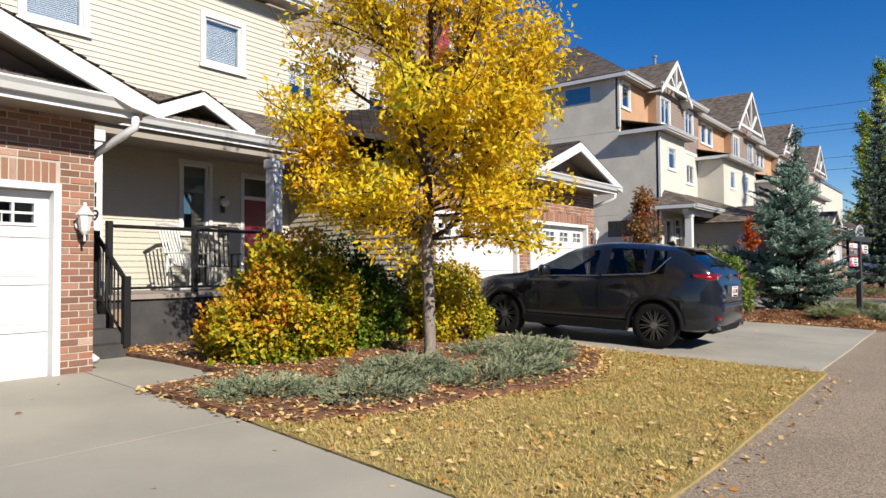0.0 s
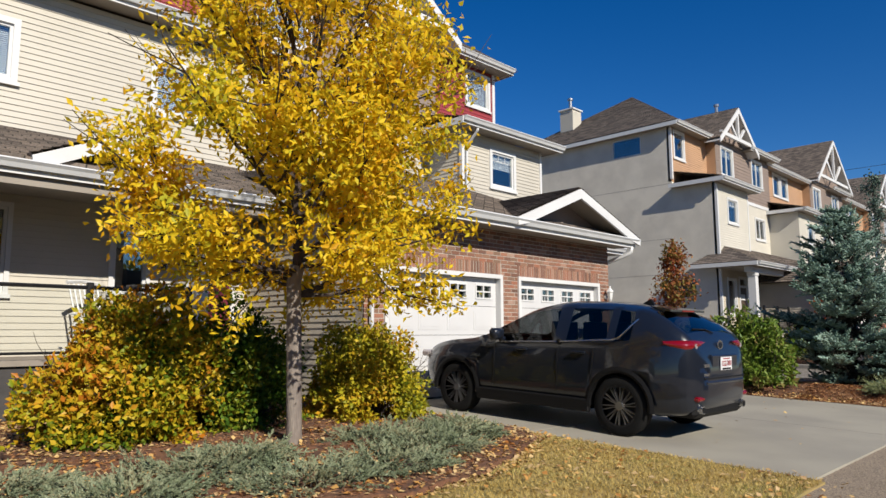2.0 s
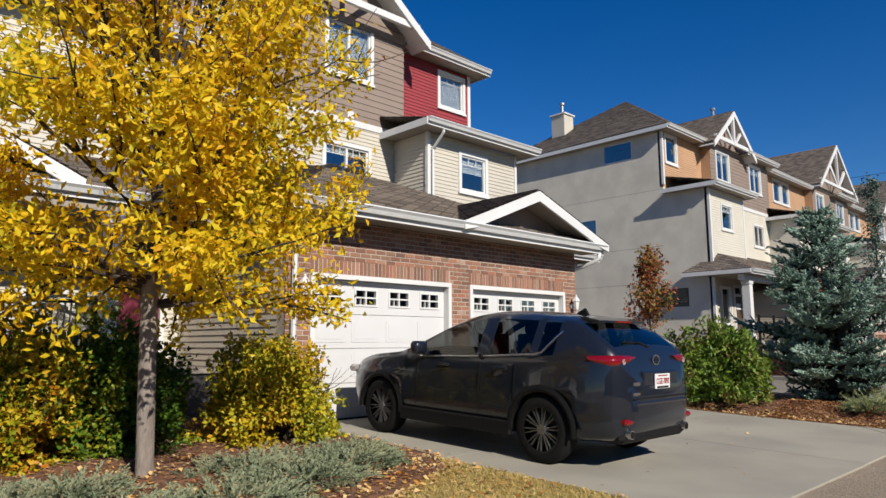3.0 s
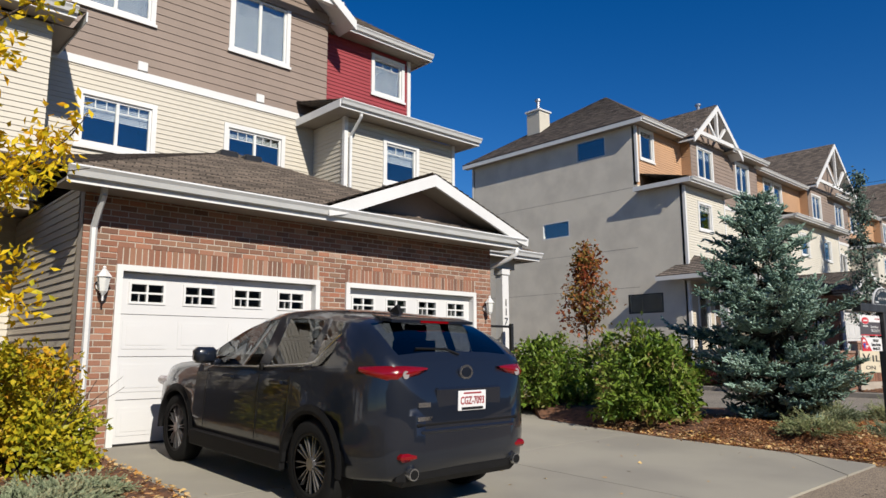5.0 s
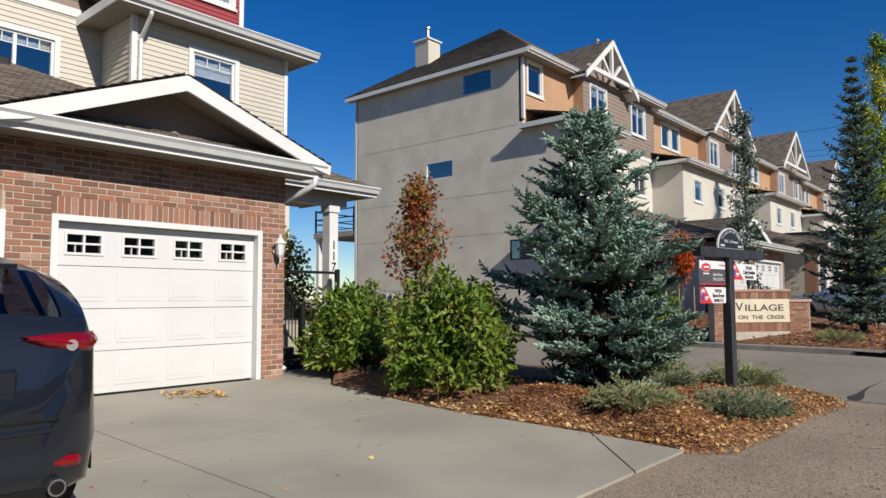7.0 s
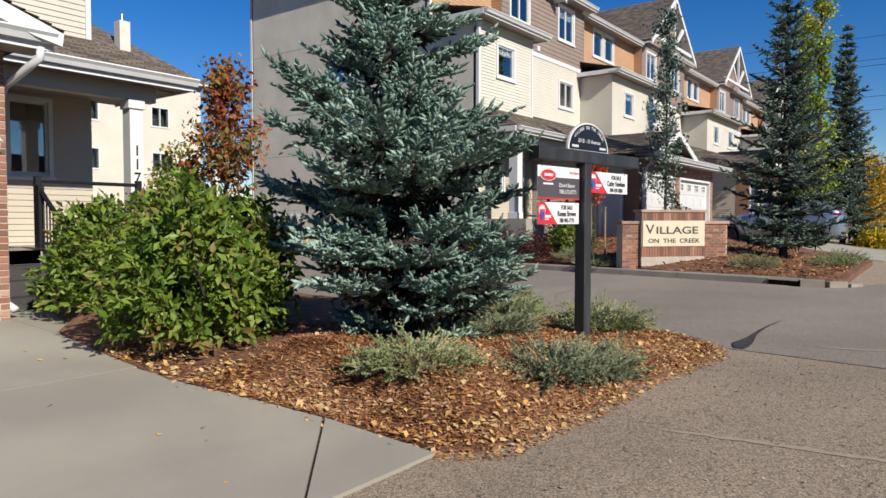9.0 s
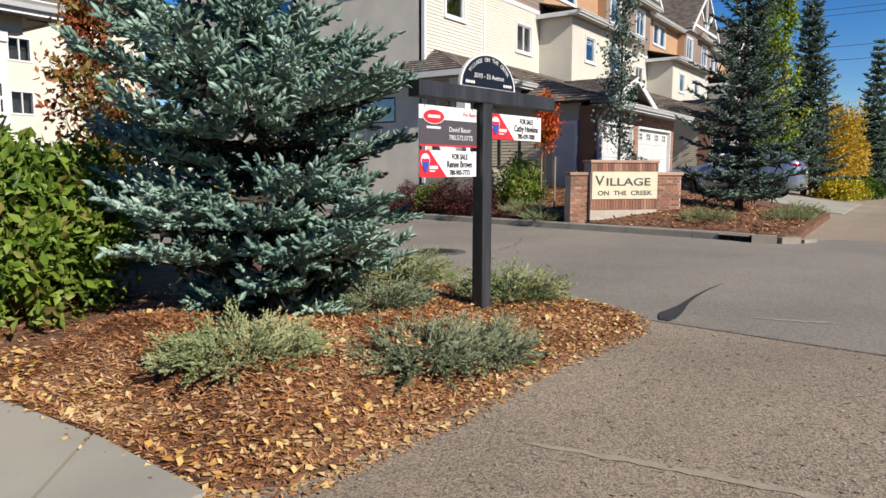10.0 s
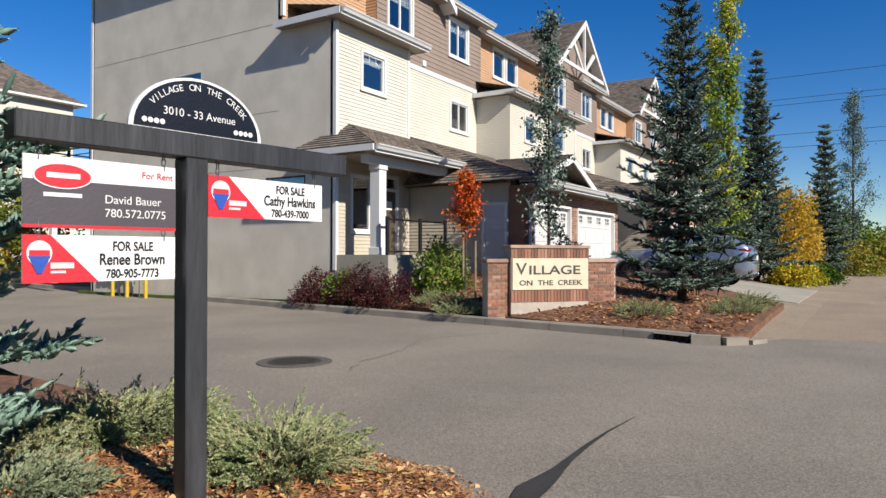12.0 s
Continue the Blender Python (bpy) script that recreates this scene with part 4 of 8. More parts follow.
    garage_door("garage_door_4", *d2[:2], y, z0 + 0.02, 2.27)
    siding_wall("wall_garage_5", pose(x1, y + 0.25, 0, 0, 0, 90), 0, 5.0, 0.2, 3.2, CREAM, label="cream siding side wall of a garage")
    eave("garage_eave", -7.3, 0.36, y, 3.02, 0.52)
    roof = thing("roof_garage_2", label="dark brown shingle garage roof", category="roof", kind="structure")
    roof_plane("roof_slope", [(-7.4, 7.6, 3.16), (0.45, 7.6, 3.16), (-1.7, 13.6, 5.4), (-7.4, 13.6, 5.4)], roof)
    roof_plane("roof_slope", [(0.45, 13.6, 3.16), (0.45, 7.6, 3.16), (-1.7, 13.6, 5.4)], roof)
    small_gable(-3.9, 0.47, -1.75, 7.55, 3.14, 4.02, 9.8, 0.39)
    corner_spout(0.152, 7.62, 8.46, 3.02, 0.3)
    wall_lantern(-0.07, 8.15, 1.86)
    # double porch between the garages
    deck = thing("porch_1", label="charcoal painted porch with steps", category="porch", kind="structure")
    part("skirt", boxes((0.95, 5.9, 9.95, 10.05, 0.2, 0.93)), DARKWOOD, deck)
    part("deck", boxes((0.1, 5.95, 9.9, 12.34, 0.93, 1.0)), mat("grey_deck_board", (0.237, 0.205, 0.174), 0.7, vary=0.12, scale=3), deck, "weathered grey deck")
    for i in range(4):
        part("step", boxes((0.12, 0.95, 9.9 - 0.27 * (4 - i) + 0.27, 10.2, 0.22 + 0.18 * i, 0.22 + 0.18 * (i + 1) - 0.002)), DARKWOOD, deck)
    part("vent", boxes((1.15, 1.45, 9.93, 9.952, 0.55, 0.8)), mat("tan_vent", (0.276, 0.198, 0.134), 0.6), deck, "tan vent cover")
    m = W(0, 12.34, 0)
    w1, dr = (3.45, 4.0, 2.08, 3.32), (4.75, 5.65, 1.0, 3.25)
    siding_wall("wall_porch_1", pose(0, yb - 0.42, 0), 0.1, 6.3, 0.9, 3.95, CREAM, holes=[w1, dr, (1.3, 1.87, 1.98, 3.28)], label="cream lapped siding wall under a porch roof")
    window("window_10", pose(0, yb - 0.42, 0), *w1, blind=0.4, trim=0.07)
    window("window_11", pose(0, yb - 0.42, 0), 1.3, 1.87, 1.98, 3.28, blind=0.3, trim=0.07)
    y = yb - 0.42
    d = thing("door_1", label="maroon front door with a dark transom light", category="door", kind="structure")
    part("door_leaf", boxes((4.8, 5.6, y + 0.04, y + 0.09, 1.02, 2.75)), MAROON, d)
    part("door_frame", boxes((4.72, 4.8, y - 0.03, y + 0.1, 1.0, 3.28), (5.6, 5.68, y - 0.03, y + 0.1, 1.0, 3.28), (4.8, 5.6, y - 0.03, y + 0.1, 3.18, 3.28), (4.8, 5.6, y - 0.02, y + 0.1, 2.75, 2.82)), WHITE, d)
    part("transom", boxes((4.8, 5.6, y + 0.05, y + 0.06, 2.82, 3.18)), GLASS, d)
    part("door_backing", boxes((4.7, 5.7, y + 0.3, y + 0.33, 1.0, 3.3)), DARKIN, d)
    eave("porch_eave", 0.75, 5.85, 10.55, 3.5, 0.3)
    solid("porch_beam", SOFFIT, (0.9, 5.8, 10.3, 10.5, 3.34, 3.5), label="boxed porch beam", category="beam")
    solid("porch_ceiling", SOFFIT, (0.1, 6.0, 10.5, 12.34, 3.48, 3.52), label="boarded porch ceiling", category="ceiling")
    roof_plane("roof_porch_1", [(0.3, 10.25, 3.68), (5.9, 10.25, 3.68), (5.9, 12.33, 4.6), (0.3, 12.33, 4.6)])
    small_gable(1.72, 3.75, 2.76, 10.2, 3.72, 4.2, 11.5, 0.44)
    porch_post(0.97, 10.1, 1.0, 3.3)
    numbers("119", 0.97, 9.985, 2.42, 0.21, 0.19, BLACKM)
    porch_post(4.15, 10.15, 1.0, 3.28)
    # end porch, door number 117
    solid("porch_deck", CONCRETE, (13.1, 16.2, 9.9, 12.3, 0.2, 0.95), label="raised concrete porch", category="porch")
    deck = thing("porch_steps", label="charcoal painted porch steps", category="steps", kind="structure")
    for i in range(4):
        part("step", boxes((13.12, 14.1, 9.9 - 0.27 * (3 - i), 9.9, 0.2 + 0.19 * i, 0.2 + 0.19 * (i + 1) - 0.002)), DARKWOOD, deck)
    y = 12.3
    w1 = (14.62, 15.25, 2.15, 3.4)
    siding_wall("wall_porch_2", pose(0, y - 0.01, 0), 13.1, 16.0, 0.9, 3.95, CREAM_SHADED, holes=[w1], label="cream lapped siding wall under a porch roof")
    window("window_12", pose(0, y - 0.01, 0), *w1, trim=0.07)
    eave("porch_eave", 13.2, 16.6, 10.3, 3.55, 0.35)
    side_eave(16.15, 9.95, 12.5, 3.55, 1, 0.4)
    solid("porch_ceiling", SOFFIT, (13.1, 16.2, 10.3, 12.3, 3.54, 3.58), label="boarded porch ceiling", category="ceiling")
    solid("porch_beam", CREAM_SHADED, (13.1, 16.1, 10.3, 10.5, 3.3, 3.54), label="boxed porch beam", category="beam")
    roof_plane("roof_porch_2", [(13.0, 9.93, 3.7), (16.6, 9.93, 3.7), (16.1, 12.34, 4.6), (13.0, 12.34, 4.6)])
    roof_plane("roof_porch_3", [(16.6, 9.93, 3.7), (16.6, 12.9, 3.7), (16.1, 12.34, 4.6)])
    porch_post(15.75, 10.4, 0.95, 3.32, 0.22)
    numbers("117", 15.75, 10.28, 2.42, 0.24, 0.22, BLACKM)


def build_terrace_two():
    x0, yb, ym, yt, zo = 28.0, 11.98, 13.5, 13.95, 0.85
    # stucco end wall with three high windows
    m = pose(x0, 23.3, 0, 0, 0, -90)
    u = lambda yy: 23.3 - yy  # noqa: E731
    holes = [(u(16.9), u(15.4), 9.62, 10.5), (u(18.9), u(17.4), 6.38, 7.12), (u(14.6), u(13.05), 2.85, 3.62)]
    bm = bmesh.new()
    for a, b, c, d in rect_minus(0, u(yt), 0, 10.65, holes) + rect_minus(u(yt), u(yb), 0, 7.95, holes):
        box(bm, a, b, 0, 0.2, c, d)
    put(tagged(part("wall_stucco", bm, STUCCO), "grey trowelled stucco end wall", "wall", kind="structure"), m)
    for i, h in enumerate(holes):
        window("window_%d" % (20 + i), m, *h, trim=0.0, sill=False, label="wide high window in a stucco wall", dark=i == 2)
    bm = bmesh.new()
    for z in (3.9, 5.5, 8.0):
        box(bm, 0.1, u(yt) - 0.1, -0.003, 0.0, z, z + 0.015)
    put(tagged(part("stucco_joint", bm, mat("stucco_joint", (0.237, 0.213, 0.19), 0.9)), "thin control joints in the stucco", "trim", kind="structure"), m)
    solid("corner_board", WHITE, (x0 - 0.03, x0 + 0.08, 23.25, 23.36, 0.5, 10.6), label="white corner board", category="trim")
    solid("corner_board", WHITE, (x0 - 0.03, x0 + 0.08, yt - 0.06, yt + 0.05, 8.2, 10.6), label="white corner board", category="trim")
    solid("corner_board", WHITE, (x0 - 0.03, x0 + 0.08, yb - 0.06, yb + 0.05, 1.0, 7.7), label="white corner board", category="trim")
    side_eave(x0, yt - 0.5, 23.7, 10.62, -1, 0.35)
    P = 14.0
    k = 0
    for base in (x0, x0 + P, x0 + 2 * P, x0 + 3 * P):
        last = base > x0 + 2 * P
        # bay (an end bay is half as wide)
        a = base if k == 0 else base - 3.6
        b = base + 3.42
        m = wall_space(0, yb, 0)
        cs = [a + 1.65] if k == 0 else [a + 1.9, b - 1.9]
        holes = [(c - 0.5, c + 0.5, 6.15, 7.15) for c in cs]
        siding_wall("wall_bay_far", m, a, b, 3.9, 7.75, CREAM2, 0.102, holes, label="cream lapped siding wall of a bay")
        for h in holes:
            window("window_far", m, *h, blind=0.25, grille=k == 0, trim=0.09)
        if k:
            return_wall("wall_bay_side", a, yb, ym, 3.9, 7.75, CREAM2, -1)
        return_wall("wall_bay_side", b, yb, ym, 3.9, 7.75, CREAM2, 1)
        solid("corner_board", WHITE, (b - 0.06, b + 0.04, yb - 0.03, yb + 0.06, 3.9, 7.75), label="white corner board", category="trim")
        eave("bay_eave", a - (0.3 if k == 0 else 0.4), b + 0.45, yb, 7.76, 0.45)
        side_eave(a, yb - 0.45, yt if k == 0 else ym, 7.76, -1, 0.35)
        side_eave(b, yb - 0.45, ym, 7.76, 1, 0.4)
        roof_plane("roof_bay", [(a - 0.35, yb - 0.45, 7.9), (b + 0.45, yb - 0.45, 7.9), (b, yt, 8.55), (a + (0.2 if k == 0 else 0), yt, 8.55)])
        # recessed orange third floor over the bay
        m = wall_space(0, yt, 0)
        cs = [(a + 0.35, a + 1.3)] if k == 0 else [(a + 2.3, a + 3.3), (a + 3.6, a + 4.6)]
        holes = [(p, q, 9.3, 10.5) for p, q in cs]
        siding_wall("wall_orange", m, a, b + 0.35, 8.1, 10.75, ORANGE, 0.102, holes, label="tan-orange lapped siding third-floor wall")
        for h in holes:
            window("window_far", m, *h, blind=0.2, grille=True, trim=0.1)
        eave("top_eave", a - 0.35 if k == 0 else a, b + 0.3, yt, 10.62, 0.5)
        # main wall, brown above
        c, d = b, b + P - 3.42 - 3.6
        m = wall_space(0, ym, 0)
        holes = [(d - 2.0, d - 0.75, 6.25, 7.3), (c + 0.35, c + 0.75, 6.2, 7.4)]
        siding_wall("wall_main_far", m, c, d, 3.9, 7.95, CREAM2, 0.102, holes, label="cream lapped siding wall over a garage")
        window("window_far", m, *holes[0], split=d - 1.37, blind=0.0, trim=0.09)
        window("window_far", m, *holes[1], trim=0.04, sill=False)
        solid("band_board", WHITE, (c, d, ym - 0.04, ym + 0.1, 7.95, 8.12), label="white band board between storeys", category="trim")
        holes = [(c + 1.0, c + 2.35, 9.1, 10.45), (d - 2.1, d - 0.75, 9.1, 10.45)]
        siding_wall("wall_brown_far", m, c + 0.35, d + 0.35, 8.12, 10.85, BROWN, 0.175, holes, label="taupe lapped siding third-floor wall")
        for h in holes:
            window("window_far", m, *h, split=(h[0] + h[1]) / 2, blind=0.3, trim=0.1)
        return_wall("wall_brown_side", c + 0.35, ym, yt, 8.12, 10.75, ORANGE, -1, 0.102)
        return_wall("wall_brown_side", d + 0.35, ym, yt, 8.12, 10.75, BROWN, 1, 0.175)
        for v in (c + 1.1, c + 3.1):
            solid("vent_cover", WHITE, (v - 0.1, v + 0.1, ym - 0.06, ym, 8.2, 8.4), label="square white dryer vent cover", category="vent")
        eave("top_eave", c + 3.6, d + 0.6, ym, 10.72, 0.5)
        truss_gable(c + 2.05, 1.95, 12.95, 10.95, 1.6, BROWN) if k == 0 else truss_gable(c + 4.0, 3.3, 12.95, 11.3, 2.75, BROWN)
        # garage below
        g0, g1, gy, gz0 = c + 0.1, d + 1.2, 8.0, 0.75
        ez = 3.35 if k == 0 else 3.85
        e1, e2 = (g0 + 0.45, g0 + 3.3, gz0, 2.95), (g0 + 3.85, g1 - 0.45, gz0, 2.95)
        wall = thing("wall_garage_far", label="red-brown brick garage front", category="wall", kind="structure")
        if k < 2:
            brick_field(g0, g1, 0.5, ez + 0.05, gy, [e1, e2], [], wall, lambda p, q: False)
            part("brick_return", boxes((g0 - 0.02, g0 + 0.1, gy + 0.03, gy + 0.55, 0.5, ez + 0.04)), BRICK, wall)
        else:
            part("brickwork", boxes(*[(p, q, gy, gy + 0.2, r, s) for p, q, r, s in rect_minus(g0, g1, 0.5, 3.9, [e1, e2])]), BRICK, wall)
        garage_door("garage_door_far", *e1[:2], gy, gz0, 2.95)
        garage_door("garage_door_far", *e2[:2], gy, gz0, 2.95)
        siding_wall("wall_garage_side", pose(g0, 13.5, 0, 0, 0, -90), 0, 5.0, 0.5, ez + 0.15, CREAM_SHADED, label="cream siding side wall of a garage")
        siding_wall("wall_garage_side", pose(g1, gy + 0.2, 0, 0, 0, 90), 0, 5.3, 0.5, ez + 0.15, CREAM_SHADED, label="cream siding side wall of a garage")
        eave("garage_eave", g0 - 0.4, g1 + 0.4, gy, ez, 0.55)
        roof = thing("roof_garage_far", label="dark brown shingle garage roof", category="roof", kind="structure")
        roof_plane("roof_slope", [(g0 - 0.4, gy - 0.6, ez + 0.15), (g1 + 0.4, gy - 0.6, ez + 0.15), (g1 - 2, ym, ez + 2.15), (g0 + 2, ym, ez + 2.15)], roof)
        roof_plane("roof_slope", [(g0 - 0.4, ym, ez + 0.15), (g0 - 0.4, gy - 0.6, ez + 0.15), (g0 + 2, ym, ez + 2.15)], roof)
        roof_plane("roof_slope", [(g1 + 0.4, ym, ez + 0.15), (g1 + 0.4, gy - 0.6, ez + 0.15), (g1 - 2, ym, ez + 2.15)], roof)
        small_gable(g0 - 0.42, g0 + 4.0, g0 + 1.9, gy - 0.6, ez + 0.15, ez + 1.05, gy + 2, 0.39)
        downspout(g0 + 0.1, gy - 0.02, ez + 0.05, 0.8)
        k += 1
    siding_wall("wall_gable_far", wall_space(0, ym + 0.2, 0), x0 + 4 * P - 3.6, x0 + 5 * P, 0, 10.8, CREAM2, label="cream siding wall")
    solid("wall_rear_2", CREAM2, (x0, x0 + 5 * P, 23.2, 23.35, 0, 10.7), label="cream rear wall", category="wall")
    hip_roof("roof_main_2", x0 - 0.37, x0 + 5 * P, 13.43, 23.7, 10.78, 18.5, 14.35, (5.3, 0))
    chimney(30.0, 20.6, 11.6, 13.35)
    chimney(36.3, 15.2, 11.5, 13.2)
    chimney(50.4, 15.2, 11.5, 13.2)
    chimney(64.4, 15.2, 11.5, 13.2)
    # corner porch
    solid("porch_deck", CONCRETE, (28.0, 31.4, 10.2, 12.0, 0.5, 1.42), label="raised concrete porch", category="porch")
    w1 = (28.7, 29.5, 2.1, 3.6)
    siding_wall("wall_porch_far", pose(0, 11.97, 0), 28.0, 31.45, 1.0, 4.1, CREAM_SHADED, holes=[w1, (29.9, 30.85, 1.42, 3.75)], label="cream lapped siding wall under a porch roof")
    window("window_far", pose(0, 11.97, 0), *w1, trim=0.07)
    d = thing("door_2", label="white front door with a divided light and transom", category="door", kind="structure")
    y = 11.97
    part("door_leaf", boxes((29.97, 30.78, y + 0.04, y + 0.09, 1.44, 3.3)), mat("dark_oak_door", (0.079, 0.055, 0.04), 0.5), d)
    part("door_frame", boxes((29.88, 29.97, y - 0.03, y + 0.1, 1.42, 3.78), (30.78, 30.87, y - 0.03, y + 0.1, 1.42, 3.78), (29.97, 30.78, y - 0.03, y + 0.1, 3.68, 3.78), (29.97, 30.78, y - 0.02, y + 0.1, 3.3, 3.38)), WHITE, d)
    part("transom", boxes((29.97, 30.78, y + 0.05, y + 0.06, 3.38, 3.68)), GLASS, d)
    part("door_light", boxes((30.15, 30.6, y + 0.028, y + 0.039, 2.75, 3.0)), BLIND, d)
    part("door_backing", boxes((29.8, 30.9, y + 0.3, y + 0.33, 1.4, 3.8)), DARKIN, d)
    solid("porch_ceiling", SOFFIT, (27.6, 31.5, 10.3, 12.0, 4.0, 4.04), label="boarded porch ceiling", category="ceiling")
    solid("porch_beam", WHITE, (27.7, 31.5, 10.6, 10.85, 3.78, 4.0), label="boxed white porch beam", category="beam")
    eave("porch_eave", 27.5, 34.5, 10.65, 4.02, 0.4)
    roof_plane("roof_porch_far", [(27.4, 10.2, 4.18), (34.6, 10.2, 4.18), (33.0, 12.0, 5.0), (28.6, 12.0, 5.0)])
    roof_plane("roof_porch_far", [(27.4, 13.0, 4.18), (27.4, 10.2, 4.18), (28.6, 12.0, 5.0)])
    solid("fascia", WHITE, (27.36, 27.42, 10.2, 13.0, 4.02, 4.18), label="white fascia board", category="fascia")
    porch_post(28.3, 10.75, 1.42, 3.8, 0.3)


build_ground_pieces()
build_kerb()
build_terrace_one()
build_terrace_two()

# ---- vegetation ----
ASH = leaf_mat("ash_leaf_yellow", [(0.625, 0.318, 0.013), (0.729, 0.461, 0.015), (0.780, 0.550, 0.021), (0.694, 0.550, 0.026), (0.416, 0.408, 0.032)], 0.45, 0.45, 0.9)
HEDGE = leaf_mat("hedge_leaf_autumn", [(0.046, 0.099, 0.009), (0.183, 0.220, 0.011), (0.441, 0.343, 0.019), (0.472, 0.289, 0.015), (0.419, 0.152, 0.015)], 0.45, 0.22, 1.1)
HEDGEG = leaf_mat("hedge_leaf_green", [(0.026, 0.065, 0.010), (0.052, 0.114, 0.013), (0.105, 0.174, 0.015), (0.262, 0.244, 0.018)], 0.45, 0.2, 1.4)
HEDGEY = leaf_mat("hedge_leaf_olive", [(0.118, 0.150, 0.013), (0.301, 0.284, 0.017), (0.467, 0.368, 0.021), (0.467, 0.251, 0.017)], 0.45, 0.2, 1.4)
DOG = leaf_mat("dogwood_leaf", [(0.036, 0.067, 0.0118), (0.071, 0.134, 0.0174), (0.15, 0.221, 0.0277), (0.174, 0.237, 0.047), (0.19, 0.126, 0.047)], 0.42, 0.25, 1.6)
RUST = leaf_mat("rust_leaf", [(0.237, 0.047, 0.0158), (0.269, 0.079, 0.0237), (0.221, 0.103, 0.032), (0.158, 0.118, 0.04)], 0.5, 0.3, 1.6)
FLAME = leaf_mat("flame_leaf", [(0.395, 0.04, 0.0118), (0.474, 0.095, 0.0158), (0.435, 0.158, 0.0237)], 0.5, 0.3, 1.6)
BARB = leaf_mat("barberry_leaf", [(0.03, 0.008, 0.01), (0.06, 0.014, 0.016), (0.09, 0.026, 0.02)], 0.5, 0.2, 2.0)
SPRUCE = leaf_mat("blue_spruce_needle", [(0.075, 0.131, 0.103), (0.150, 0.237, 0.188), (0.250, 0.362, 0.294), (0.350, 0.463, 0.388)], 0.55, 0.1, 2.0)
SPRUCED = leaf_mat("dark_spruce_needle", [(0.053, 0.083, 0.062), (0.105, 0.156, 0.125), (0.187, 0.251, 0.198)], 0.55, 0.1, 1.2)
# near-black: shade inside the spruce crowns is put into this twig colour
SPRUCEIN = leaf_mat("inner_twig_shade", [(0.0095, 0.0111, 0.0079), (0.0237, 0.0253, 0.0190), (0.04, 0.036, 0.0277)], 0.9, 0.0, 3.0)
JUNI = leaf_mat("juniper_spray", [(0.117, 0.150, 0.084), (0.192, 0.233, 0.137), (0.284, 0.317, 0.201), (0.308, 0.275, 0.158)], 0.6, 0.15, 2.5)
JUNIG = leaf_mat("green_juniper_spray", [(0.118, 0.154, 0.063), (0.218, 0.263, 0.118), (0.327, 0.354, 0.182), (0.373, 0.336, 0.191)], 0.6, 0.15, 2.5)
POPLAR = leaf_mat("poplar_leaf", [(0.063, 0.095, 0.0158), (0.126, 0.158, 0.0237), (0.284, 0.253, 0.032), (0.332, 0.158, 0.0237)], 0.45, 0.3, 0.5)
POPLARG = leaf_mat("green_poplar_leaf", [(0.070, 0.126, 0.020), (0.140, 0.224, 0.031), (0.252, 0.336, 0.042), (0.420, 0.364, 0.049)], 0.45, 0.3, 0.5)
YELLOW = leaf_mat("pale_yellow_leaf", [(0.30, 0.21, 0.02), (0.48, 0.31, 0.025), (0.55, 0.36, 0.05), (0.42, 0.34, 0.06)], 0.5, 0.35, 0.4)
MIXED = leaf_mat("turning_leaf", [(0.09, 0.11, 0.02), (0.20, 0.14, 0.035), (0.30, 0.13, 0.04), (0.28, 0.075, 0.03), (0.18, 0.035, 0.02)], 0.5, 0.3, 1.1)
BARK = mat("grey_ash_bark", (0.229, 0.194, 0.162), 0.9, vary=0.35, scale=14, fine=60, bump=1.0, tint=(0.158, 0.13, 0.111), streak=(1, 1, 0.22))
BARKD = mat("dark_twig_bark", (0.059, 0.043, 0.033), 0.9, vary=0.3, scale=14, fine=60, bump=0.6)
FALLEN = leaf_mat("fallen_leaf", [(0.332, 0.134, 0.032), (0.49, 0.269, 0.079), (0.585, 0.411, 0.174), (0.521, 0.371, 0.198), (0.253, 0.111, 0.04)], 0.6, 0.1, 1.0)
CHIP = leaf_mat("mulch_chip", [(0.103, 0.04, 0.0174), (0.261, 0.111, 0.047), (0.395, 0.198, 0.087), (0.506, 0.332, 0.19)], 0.8, 0.0, 2.0)
GRASS = leaf_mat("dry_grass_blade", [(0.34, 0.24, 0.065), (0.48, 0.35, 0.11), (0.56, 0.43, 0.16), (0.24, 0.23, 0.045)], 0.6, 0.25, 1.3)


def leaf_cloud(name, centres, length, width, material, parent=None, rng=None, droop=0.0, outward=None, fold=0.25, spread=1.0):
    """Many small folded leaves, each with four corners, at the centres; outward gives the way they lean."""
    rng = rng or np.random.default_rng(1)
    c = np.asarray(centres, float)
    n = len(c)
    d = rng.normal(size=(n, 3)) * spread
    if outward is not None:
        d += outward
    d[:, 2] -= droop
    d /= np.linalg.norm(d, axis=1, keepdims=True) + 1e-9
    s = np.cross(d, rng.normal(size=(n, 3)))
    s /= np.linalg.norm(s, axis=1, keepdims=True) + 1e-9
    nn = np.cross(d, s)
    size = rng.uniform(0.65, 1.25, (n, 1))
    L, W = d * length * size, s * width * size
    v = np.stack([c, c + L * 0.45 + W * 0.5 + nn * width * fold * size, c + L, c + L * 0.45 - W * 0.5 + nn * width * fold * size], 1).reshape(-1, 3)
    i = np.arange(n)[:, None] * 4
    f = np.concatenate([i + [0, 1, 2], i + [0, 2, 3]], 1).reshape(-1, 3)
    return fast_mesh(name, v, f, material, parent)


